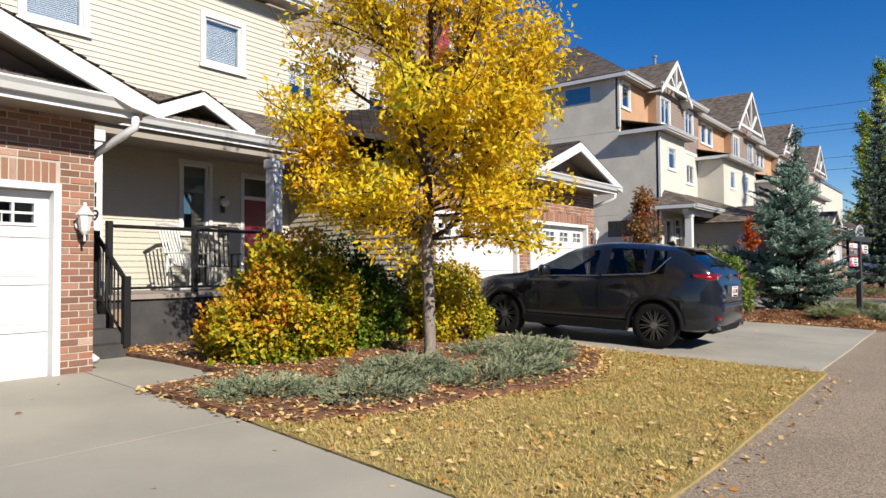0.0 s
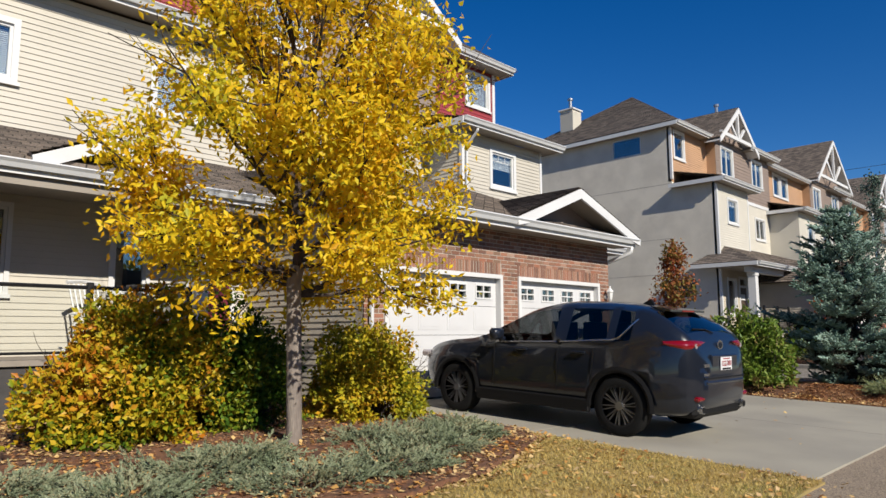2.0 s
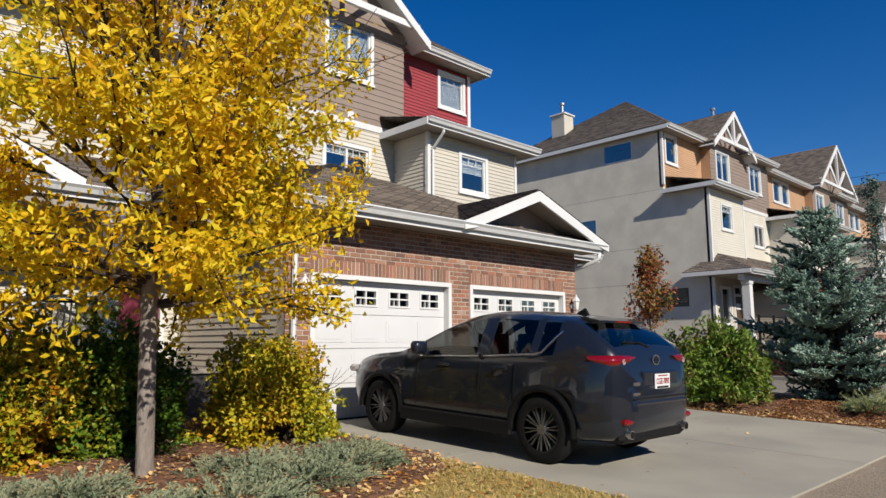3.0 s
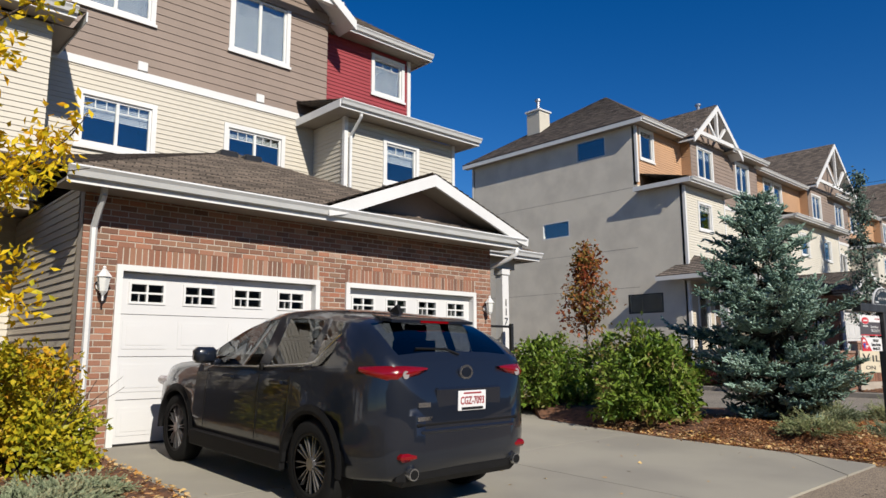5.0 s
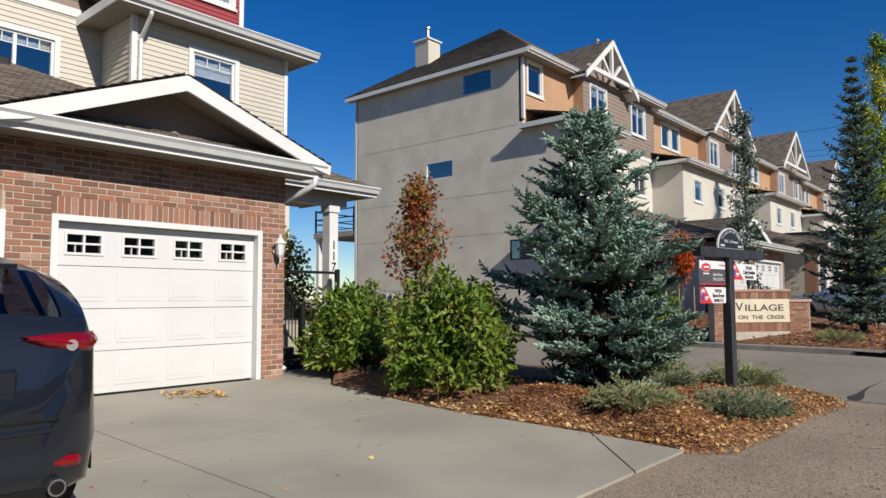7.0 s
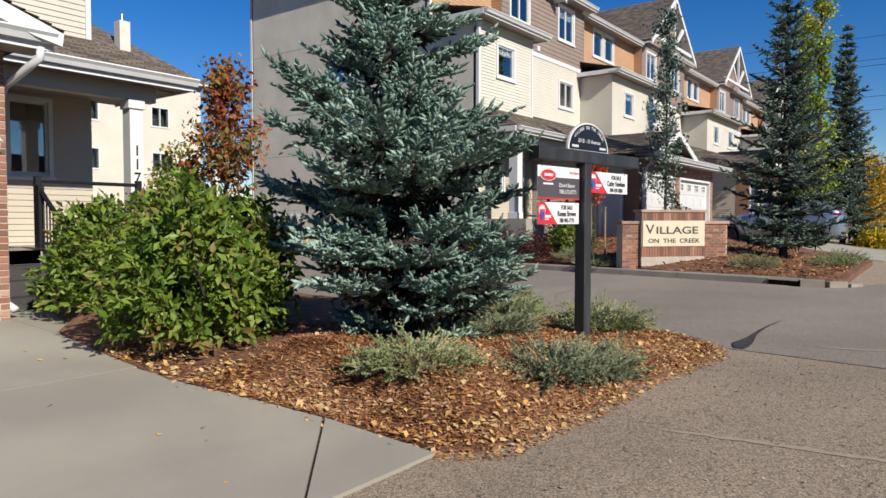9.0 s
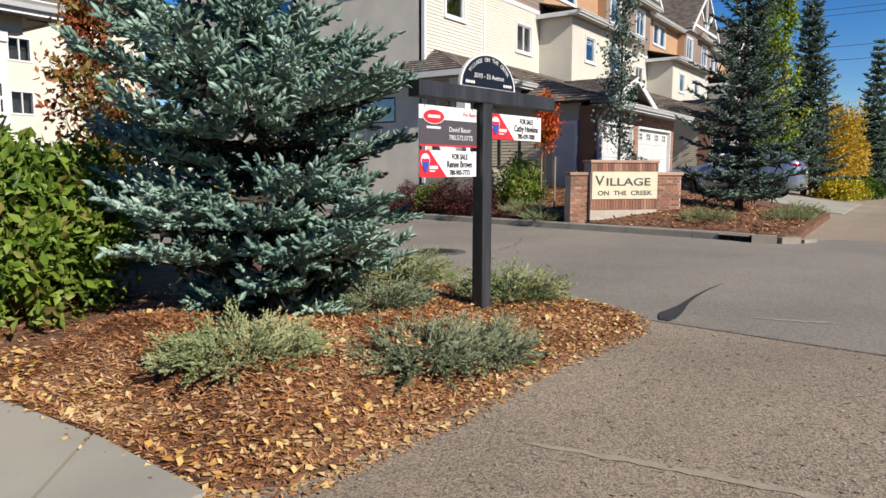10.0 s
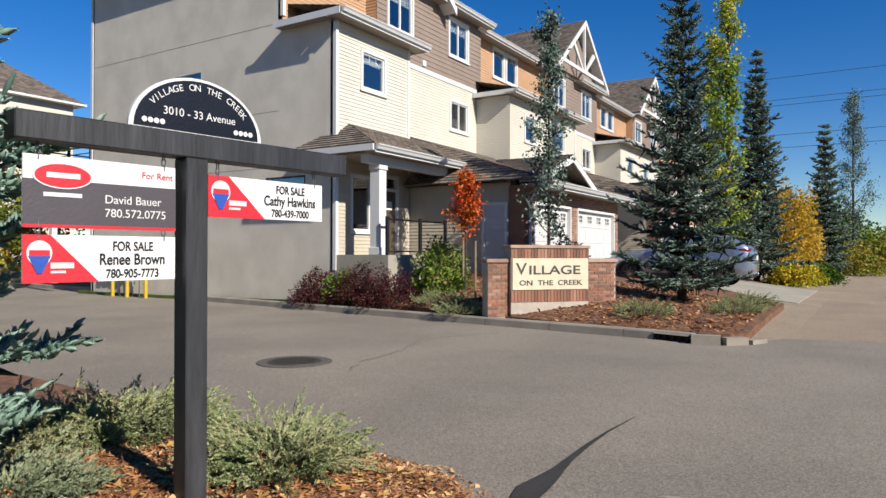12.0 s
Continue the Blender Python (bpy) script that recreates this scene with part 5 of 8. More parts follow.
def fast_mesh(name, v, f, material, parent=None):
    me = bpy.data.meshes.new(name)
    n, k = len(f), f.shape[1]
    me.vertices.add(len(v))
    me.vertices.foreach_set("co", np.asarray(v, np.float32).ravel())
    me.loops.add(n * k)
    me.loops.foreach_set("vertex_index", np.asarray(f, np.int32).ravel())
    me.polygons.add(n)
    me.polygons.foreach_set("loop_start", np.arange(0, n * k, k, dtype=np.int32))
    me.update(calc_edges=True)
    me.validate()
    return link_mesh(name, me, material, parent)


class Limbs:
    """Collects tapered limbs into one mesh, and the points of their twigs."""

    def __init__(self, seed):
        self.v, self.f, self.tips, self.rng = [], [], [], random.Random(seed)

    def limb(self, pts, r0, r1, seg=6):
        base = len(self.v)
        pts = [Vector(p) for p in pts]
        for i, p in enumerate(pts):
            d = (pts[min(i + 1, len(pts) - 1)] - pts[max(i - 1, 0)]).normalized()
            a = Vector((1, 0, 0)) if abs(d.x) < 0.8 else Vector((0, 1, 0))
            a = (a - d * a.dot(d)).normalized()
            b = d.cross(a)
            r = r0 + (r1 - r0) * i / (len(pts) - 1)
            for k in range(seg):
                t = 2 * math.pi * k / seg
                self.v.append(p + r * (math.cos(t) * a + math.sin(t) * b))
        for i in range(len(pts) - 1):
            for k in range(seg):
                o = base + i * seg
                self.f.append((o + k, o + (k + 1) % seg, o + seg + (k + 1) % seg, o + seg + k))

    def grow(self, start, way, length, r, depth, rise=0.25, wander=0.25, fan=(2, 4), inside=None):
        rng = self.rng
        pts, p, d = [Vector(start)], Vector(start), Vector(way).normalized()
        n = 4
        for i in range(n):
            d = (d + Vector((rng.gauss(0, wander), rng.gauss(0, wander), rng.gauss(0, wander) + rise)) * 0.5).normalized()
            p = p + d * length / n
            pts.append(p.copy())
            if depth <= 1:
                self.tips.append(p.copy())
        self.limb(pts, r, r * 0.45, 6 if r > 0.02 else 4)
        if depth <= 0:
            return
        for _ in range(rng.randint(*fan)):
            k = rng.randint(1, n)
            q = pts[k]
            side = Vector((rng.gauss(0, 1), rng.gauss(0, 1), rng.gauss(0, 0.5)))
            self.grow(q, (d * 1.1 + side.normalized() * 0.9), length * rng.uniform(0.5, 0.75), r * 0.5, depth - 1, rise, wander, fan)
        self.grow(pts[-1], d, length * 0.6, r * 0.45, depth - 1, rise, wander, fan)


def ash_tree(x, y, z):
    t = thing("ash_tree", (x, y, z), "young ash tree with golden yellow autumn leaves", "tree")
    lb = Limbs(4)
    lb.limb([(0, 0, -0.1), (0.0, 0, 0.05), (-0.02, 0.0, 0.8), (-0.03, 0.02, 1.6), (0, 0.0, 1.75)], 0.08, 0.07, 10)
    trunk = raw("trunk", lb.v, lb.f, BARK, t, smooth=True)
    lb.v, lb.f = [], []
    rng = lb.rng
    lb.grow((0, 0, 1.7), (0.0, 0, 1), 2.1, 0.06, 3, 0.3, 0.18, (4, 5))
    for i in range(13):
        a = 2.4 * i + rng.uniform(-0.3, 0.3)
        h = 1.45 + 0.2 * i
        out = 1.2 if i < 7 else 0.75
        lb.grow((0, 0, min(h, 3.4)), (math.cos(a) * out, math.sin(a) * out, 0.30 if i < 5 else 0.8), 1.35, 0.036, 2, 0.16, 0.22, (3, 4))
    for i in range(8):
        a = 0.785 * i + rng.uniform(-0.25, 0.25)
        lb.grow((0, 0, 1.45 + 0.05 * i), (math.cos(a), math.sin(a), 0.02), 1.15, 0.024, 1, 0.04, 0.2, (4, 5))
    raw("branch", lb.v, lb.f, BARKD, t, "dark twiggy branches")
    r = np.random.default_rng(3)
    tips = np.array([p[:] for p in lb.tips])
    wt = np.where(tips[:, 2] < 3.2, 2.4, 1.0) * np.clip(np.hypot(tips[:, 0], tips[:, 1]) / 0.8, 0.35, 1.3)
    c = tips[r.choice(len(tips), 38000, p=wt / wt.sum())] + r.normal(size=(38000, 3)) * [0.11, 0.11, 0.09]
    rad = np.hypot(c[:, 0], c[:, 1])
    top = 7.4
    lim = 1.95 * np.clip((top - c[:, 2]) / (top - 3.6), 0, 1) ** 0.6 * np.clip((c[:, 2] - 0.6) / 0.8, 0.5, 1)
    keep = (rad < lim * (0.85 + 0.25 * r.random(len(c)))) & (c[:, 2] > 1.0) & (c[:, 2] < top)
    leaf_cloud("crown", c[keep], 0.085, 0.04, ASH, t, r, droop=0.35)
    return t


def shrub(name, x, y, z, rx, ry, h, material, label, count, length, width, seed, stems=True, droop=0.1, group="", category="shrub"):
    t = thing(name, (x, y, z), label, category, group)
    lb = Limbs(seed)
    rng = lb.rng
    for i in range(26):
        a = rng.uniform(0, 2 * math.pi)
        q = rng.random() ** 0.6
        lb.grow((math.cos(a) * rx * 0.3 * q, math.sin(a) * ry * 0.3 * q, 0), (math.cos(a) * rx * q, math.sin(a) * ry * q, h * 0.9), h * rng.uniform(0.32, 0.5), 0.011, 1, 0.1, 0.25, (2, 3))
    if stems:
        raw("stem", lb.v, lb.f, BARKD, t, "thin dark woody stems")
    r = np.random.default_rng(seed)
    # leaves thin out towards the middle; the outline swells and sinks
    n = count * 2
    d = r.normal(size=(n, 3))
    d[:, 2] = np.abs(d[:, 2])
    d /= np.linalg.norm(d, axis=1, keepdims=True)
    q = r.random(n) ** 0.35
    lump = np.array([0.86 + 0.3 * noise.noise((v[0] * 2.2 + seed, v[1] * 2.2, v[2] * 2.2)) + 0.14 * noise.noise((v[0] * 6 + seed, v[1] * 6, v[2] * 6)) for v in d])
    c = d * (q * lump)[:, None]
    c *= [rx, ry, h]
    gap = np.array([noise.noise((v[0] * 3.2 + seed, v[1] * 3.2, v[2] * 3.2)) for v in c])
    keep = gap > -0.32 + 0.25 * (c[:, 2] < 0.15 * h)
    c = c[keep][:count]
    c[:, 2] = np.maximum(c[:, 2], 0.03)
    leaf_cloud("foliage", c, length, width, material, t, r, droop, outward=c / np.linalg.norm(c, axis=1, keepdims=True) * 0.6)
    return t


def needles(twigs, per, length, width, rng, material, name, parent, out=0.85, lean=0.6):
    """Needles round twigs given as rows of start and end: each is one thin triangle."""
    a, b = twigs[:, :3], twigs[:, 3:]
    k = len(a)
    d = b - a
    ln = np.linalg.norm(d, axis=1, keepdims=True)
    d = d / (ln + 1e-9)
    u = rng.random((k, per, 1))
    p = a[:, None] + (b - a)[:, None] * u
    o = rng.normal(size=(k, per, 3))
    o -= (o * d[:, None]).sum(-1, keepdims=True) * d[:, None]
    o /= np.linalg.norm(o, axis=-1, keepdims=True) + 1e-9
    w = o * out + d[:, None] * lean
    L = length * rng.uniform(0.7, 1.2, (k, per, 1)) * (1.05 - 0.35 * u)
    s = np.cross(w, rng.normal(size=(k, per, 3)))
    s /= np.linalg.norm(s, axis=-1, keepdims=True) + 1e-9
    v = np.stack([p - s * width / 2, p + s * width / 2, p + w * L], 2).reshape(-1, 3)
    f = np.arange(len(v)).reshape(-1, 3)
    return fast_mesh(name, v, f, material, parent)


def fingers(twigs, r, rng, material, name, parent):
    """A plump three-sided shoot along every twig, round at the tip."""
    a, b = twigs[:, :3], twigs[:, 3:]
    d = b - a
    ln = np.linalg.norm(d, axis=1, keepdims=True) + 1e-9
    d = d / ln
    u = np.cross(d, [0.3, 0.2, 0.93])
    u /= np.linalg.norm(u, axis=1, keepdims=True) + 1e-9
    w = np.cross(d, u)
    ang = 2 * np.pi * np.arange(3) / 3
    rings = []
    for q, k in ((0.05, 0.6), (0.5, 1.0), (1.0, 0.2)):
        c = a + (b - a) * q
        rr = r * k * rng.uniform(0.8, 1.2, (len(a), 1))
        rings.append(c[:, None] + rr[:, None] * (np.cos(ang)[None, :, None] * u[:, None] + np.sin(ang)[None, :, None] * w[:, None]))
    v = np.stack(rings, 1).reshape(-1, 3)
    f = [(k * 3 + j, k * 3 + (j + 1) % 3, k * 3 + 3 + (j + 1) % 3, k * 3 + 3 + j) for k in range(2) for j in range(3)]
    f = (np.arange(len(a))[:, None, None] * 9 + np.array(f)[None]).reshape(-1, 4)
    return fast_mesh(name, v, f, material, parent)


def spruce(name, x, y, z, h, r, material, label, seed, tiers=17, per=34, twig=0.125, nl=0.03, nw=0.005, dens=1.7, group="", finger=0.023, full=0.58, core=26, gap=0.42):
    t = thing(name, (x, y, z), label, "tree", group)
    rng = random.Random(seed)
    lb = Limbs(seed)
    lb.limb([(0, 0, -0.1), (0, 0, h * 0.5), (0, 0, h)], 0.05 * h / 3.5, 0.008, 8)
    rows, inner = [], []
    for i in range(tiers):
        s = i / (tiers - 1)
        zz = 0.14 * h * 0.4 + h * 0.95 * s ** 0.95
        rad = r * (1 - s) ** full * min(1.0, 0.74 + 1.6 * s) + 0.06
        nb = max(5, int((11 - 5 * s) * dens))
        for k in range(nb):
            a = 2 * math.pi * (k + rng.uniform(-0.3, 0.3)) / nb + i * 0.7
            ln = rad * rng.choice((0.5, 0.7, 0.85, 1.0, 1.15)) * rng.uniform(0.9, 1.1)
            lift = 0.05 + 0.55 * s
            pts = []
            n = 5
            for j in range(n + 1):
                q = j / n
                pts.append(Vector((math.cos(a) * ln * q, math.sin(a) * ln * q, zz + ln * (lift * q - 0.22 * q * (1 - q) * (1 - s) + 0.12 * q * q))))
            lb.limb(pts, 0.012 + 0.008 * (1 - s), 0.004, 4)
            side = Vector((-math.sin(a), math.cos(a), 0))
            # inner twigs, coloured near-black as the painted shade of the core
            for j in range(int(ln * core)):
                q = rng.uniform(0.0, 0.72)
                seg = min(int(q * n), n - 1)
                p = pts[seg].lerp(pts[seg + 1], q * n - seg)
                e = p + Vector((rng.gauss(0, 1), rng.gauss(0, 1), rng.gauss(-0.3, 0.7))).normalized() * twig * rng.uniform(0.8, 1.7)
                inner.append((*p, *e))
            m = max(4, int(ln / (twig * gap)))
            for j in range(m + 1):
                q = 0.18 + 0.82 * j / m
                seg = min(int(q * n), n - 1)
                p = pts[seg].lerp(pts[seg + 1], q * n - seg)
                fwd = (pts[seg + 1] - pts[seg]).normalized()
                tw = twig * (1.9 - 1.1 * q) * rng.uniform(0.7, 1.25) * (1 - 0.45 * s)
                for sd in (-1, 1, 0):
                    if sd == 0 and j < m and rng.random() < 0.45:
                        continue
                    w = (fwd * 0.75 + side * sd * 0.8 + Vector((rng.gauss(0, 0.15), rng.gauss(0, 0.15), rng.gauss(0.12, 0.3)))).normalized()
                    e = p + w * tw
                    rows.append((*p, *e))
                    if tw > twig * 1.1:
                        mid = p.lerp(e, 0.55)
                        for s2 in (-1, 1):
                            w2 = (w + w.cross(Vector((0, 0, 1))) * 0.8 * s2 + Vector((0, 0, rng.gauss(0, 0.15)))).normalized()
                            rows.append((*mid, *(mid + w2 * tw * 0.5)))
    raw("trunk", lb.v, lb.f, BARKD, t, "dark bare trunk and boughs")
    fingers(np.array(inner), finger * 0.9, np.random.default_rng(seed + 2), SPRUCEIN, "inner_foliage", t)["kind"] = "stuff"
    fingers(np.array(rows), finger, np.random.default_rng(seed + 1), material, "foliage", t)
    needles(np.array(rows), per, nl, nw, np.random.default_rng(seed), material, "needles", t)
    return t


def blue_spruce(x, y, z, h, r, label, seed, lean=-0.3):
    """A ragged blue spruce: boughs in layers with gaps between, each bough a flat fan of side twigs set with short shoots."""
    t = thing("blue_spruce", (x, y, z), label, "tree")
    rng = random.Random(seed)
    lb = Limbs(seed)

    def stem(zz):
        return Vector((lean * (zz / h) ** 2, 0.0, zz))

    lb.limb([stem(-0.1), stem(h * 0.3), stem(h * 0.6), stem(h)], 0.055, 0.01, 8)
    prof = [(0, 0.84), (0.12, 1.0), (0.35, 1.0), (0.52, 0.9), (0.62, 0.66), (0.72, 0.72), (0.82, 0.58), (0.92, 0.3), (1, 0.08)]
    ps, pr = zip(*prof)
    shoots, twigs, inner = [], [], []
    up = Vector((0, 0, 1))
    tiers = 17
    for i in range(tiers):
        s = i / (tiers - 1)
        zz = 0.1 + h * 0.93 * s
        nb = max(5, int(15 - 8 * s))
        for k in range(nb):
            a = 2 * math.pi * (k + rng.uniform(-0.35, 0.35)) / nb + i * 0.9
            n1 = noise.noise((math.cos(a) * 1.5 + seed, math.sin(a) * 1.5, zz * 1.6))
            if noise.noise((math.cos(a) * 2.1 + seed, math.sin(a) * 2.1, zz * 2.3 + 9)) < -0.06 and s < 0.9:
                continue
            ln = r * float(np.interp(s, ps, pr)) * (0.98 + 0.75 * n1) * rng.uniform(0.86, 1.12) + 0.05
            lift = -0.06 + 0.4 * s + rng.uniform(-0.1, 0.1)
            base, pts, n = stem(zz), [], 6
            for j in range(n + 1):
                q = j / n
                pts.append(base + Vector((math.cos(a) * ln * q, math.sin(a) * ln * q, ln * (lift * q - 0.3 * q * (1 - q) * (1 - s) + 0.1 * q * q))))
            lb.limb(pts, 0.013 + 0.008 * (1 - s), 0.004, 4)
            at = lambda q: pts[min(int(q * n), n - 1)].lerp(pts[min(int(q * n), n - 1) + 1], q * n - min(int(q * n), n - 1))  # noqa: E731
            # short twigs in a shade-dark colour fill the gaps near the stem
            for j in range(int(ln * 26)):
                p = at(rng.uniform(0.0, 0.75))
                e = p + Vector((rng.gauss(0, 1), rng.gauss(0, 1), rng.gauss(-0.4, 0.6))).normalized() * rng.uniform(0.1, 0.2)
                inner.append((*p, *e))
            side = Vector((-math.sin(a), math.cos(a), 0))
            m = max(5, int(ln / 0.1))
            for j in range(m + 1):
                q = 0.3 + 0.7 * j / m
                p = at(min(q, 0.999))
                fwd = (pts[-1] - pts[-2]).normalized()
                for sd in (-1, 1) if j < m else (0,):
                    tw = (0.15 + 0.3 * ln * (1.05 - q)) * rng.uniform(0.75, 1.2)
                    w = (fwd * 0.8 + side * sd * 0.75 + up * rng.gauss(0.06, 0.2)).normalized()
                    e = p + w * tw + up * 0.12 * tw
                    twigs.append((*p, *e))
                    c = max(2, int(tw / 0.055))
                    for g in range(c + 1):
                        u = 0.25 + 0.75 * g / c
                        o = p.lerp(e, u)
                        for s2 in (-1, 1) if g < c else (0,):
                            w2 = (w * 0.8 + w.cross(up).normalized() * s2 * 0.75 + up * rng.gauss(0.15, 0.35)).normalized()
                            shoots.append((*o, *(o + w2 * rng.uniform(0.05, 0.1))))
    raw("trunk", lb.v, lb.f, BARKD, t, "dark bare trunk and boughs")
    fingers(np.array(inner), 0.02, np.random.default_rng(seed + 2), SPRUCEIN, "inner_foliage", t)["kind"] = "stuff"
    needles(np.array(twigs), 40, 0.024, 0.006, np.random.default_rng(seed + 1), SPRUCE, "twig_needles", t)
    fingers(np.array(shoots), 0.019, np.random.default_rng(seed + 3), SPRUCE, "foliage", t)
    needles(np.array(shoots), 12, 0.028, 0.0065, np.random.default_rng(seed), SPRUCE, "needles", t, 0.8, 0.7)
    return t


def juniper(x, y, z, rx, ry, h, material, label, seed, sprays=260, turn=0.0, group="junipers", flat=0.5, size=1.0):
    """A spreading juniper: arching sprays, each a twig with feathery side shoots."""
    t = thing("juniper", (x, y, z), label, "shrub", group, turn=turn)
    rng = random.Random(seed)
    rows = []
    lb = Limbs(seed)
    for i in range(sprays):
        a = rng.uniform(0, 2 * math.pi)
        q = rng.random() ** 0.55
        bx, by = math.cos(a) * rx * q * 0.8, math.sin(a) * ry * q * 0.8
        ln = rng.uniform(0.16, 0.36) * size
        up = (1 - q) * 0.6 + 0.2 + flat * 0.5
        w = Vector((math.cos(a) + rng.gauss(0, 0.35), math.sin(a) + rng.gauss(0, 0.35), up + rng.gauss(0, 0.2))).normalized()
        bz = h * (1 - q) * rng.uniform(0.1, 0.8)
        p = Vector((bx, by, max(0.0, bz)))
        e = p + w * ln
        rows.append((*p, *e))
        for k in range(9):
            s = p.lerp(e, 0.2 + 0.75 * k / 9)
            v2 = (w + Vector((rng.gauss(0, 0.42), rng.gauss(0, 0.42), rng.gauss(0.05, 0.3)))).normalized()
            rows.append((*s, *(s + v2 * ln * rng.uniform(0.16, 0.34) * (1.15 - 0.06 * k))))
    for i in range(14):
        a = i * 2.4
        lb.limb([(0, 0, -0.05), (math.cos(a) * rx * 0.4, math.sin(a) * ry * 0.4, h * 0.3), (math.cos(a) * rx * 0.7, math.sin(a) * ry * 0.7, h * 0.35)], 0.012, 0.004, 4)
    raw("stem", lb.v, lb.f, BARKD, t)
    needles(np.array(rows), 13, 0.026, 0.010, np.random.default_rng(seed), material, "sprays", t, 0.42, 0.9)
    return t


def small_tree(name, x, y, z, h, r, trunk, material, label, seed, count, length, width, low=0.35):
    """A slim upright tree: trunk, steep limbs and a narrow broken crown."""
    t = thing(name, (x, y, z), label, "tree")
    lb = Limbs(seed)
    rng = lb.rng
    lb.limb([(0, 0, -0.1), (0.01, 0.0, h * 0.5), (0, 0.02, h * 0.96)], trunk, trunk * 0.2, 7)
    for i in range(22):
        a, s = 2.4 * i, low + (0.95 - low) * i / 22
        w = r * (1.05 - 0.75 * (s - low) / (1 - low))
        lb.grow((0, 0, h * s), (math.cos(a) * w, math.sin(a) * w, w * 1.1), w * rng.uniform(0.6, 0.95), trunk * 0.3, 1, 0.3, 0.25, (2, 3))
    raw("trunk", lb.v, lb.f, BARKD, t, "slim dark trunk and branches")
    q = np.random.default_rng(seed)
    tips = np.array([p[:] for p in lb.tips])
    c = tips[q.integers(0, len(tips), count)] + q.normal(size=(count, 3)) * r * 0.12
    leaf_cloud("crown", c, length, width, material, t, q, droop=0.5)
    return t


def scatter(name, outline, count, surface, length, width, material, label, seed, lift=0.006, upright=0.0, weight=None, curl=0.3, category="ground cover"):
    """Loose flat pieces strewn over a piece of ground: leaves, chips or blades of grass; one object of stuff."""
    r = np.random.default_rng(seed)
    o = np.array(outline)
    lo, hi = o.min(0), o.max(0)
    pts = []
    while len(pts) < count:
        p = r.uniform(lo, hi, (count * 2, 2))
        inside = np.zeros(len(p), bool)
        for i in range(len(o)):
            a, b = o[i], o[i - 1]
            with np.errstate(divide="ignore", invalid="ignore"):
                hit = ((a[1] > p[:, 1]) != (b[1] > p[:, 1])) & (p[:, 0] < (b[0] - a[0]) * (p[:, 1] - a[1]) / (b[1] - a[1]) + a[0])
            inside ^= hit
        p = p[inside]
        if weight:
            p = p[[r.random() < weight(a, b) for a, b in p]]
        pts.extend(p.tolist())
    pts = pts[:count]
    c = np.array([(a, b, surface(a, b) + lift) for a, b in pts])
    n = len(c)
    ang = r.uniform(0, 2 * np.pi, n)
    d = np.stack([np.cos(ang), np.sin(ang), r.normal(0, curl, n) + upright], 1)
    d /= np.linalg.norm(d, axis=1, keepdims=True)
    s = np.stack([-np.sin(ang), np.cos(ang), r.normal(0, curl, n)], 1)
    size = r.uniform(0.5, 1.35, (n, 1))
    L, W = d * length * size, s * width * size
    up = np.array([0, 0, 1.0]) * width * 0.3 * size
    v = np.stack([c, c + L * 0.5 + W * 0.5 + up * r.random((n, 1)), c + L, c + L * 0.5 - W * 0.5 + up * r.random((n, 1))], 1).reshape(-1, 3)
    v[:, 2] = np.maximum(v[:, 2], np.repeat(c[:, 2], 4) - 0.002)
    i = np.arange(n)[:, None] * 4
    f = np.concatenate([i + [0, 1, 2], i + [0, 2, 3]], 1).reshape(-1, 3)
    return tagged(fast_mesh(name, v, f, material), label, category, kind="stuff")


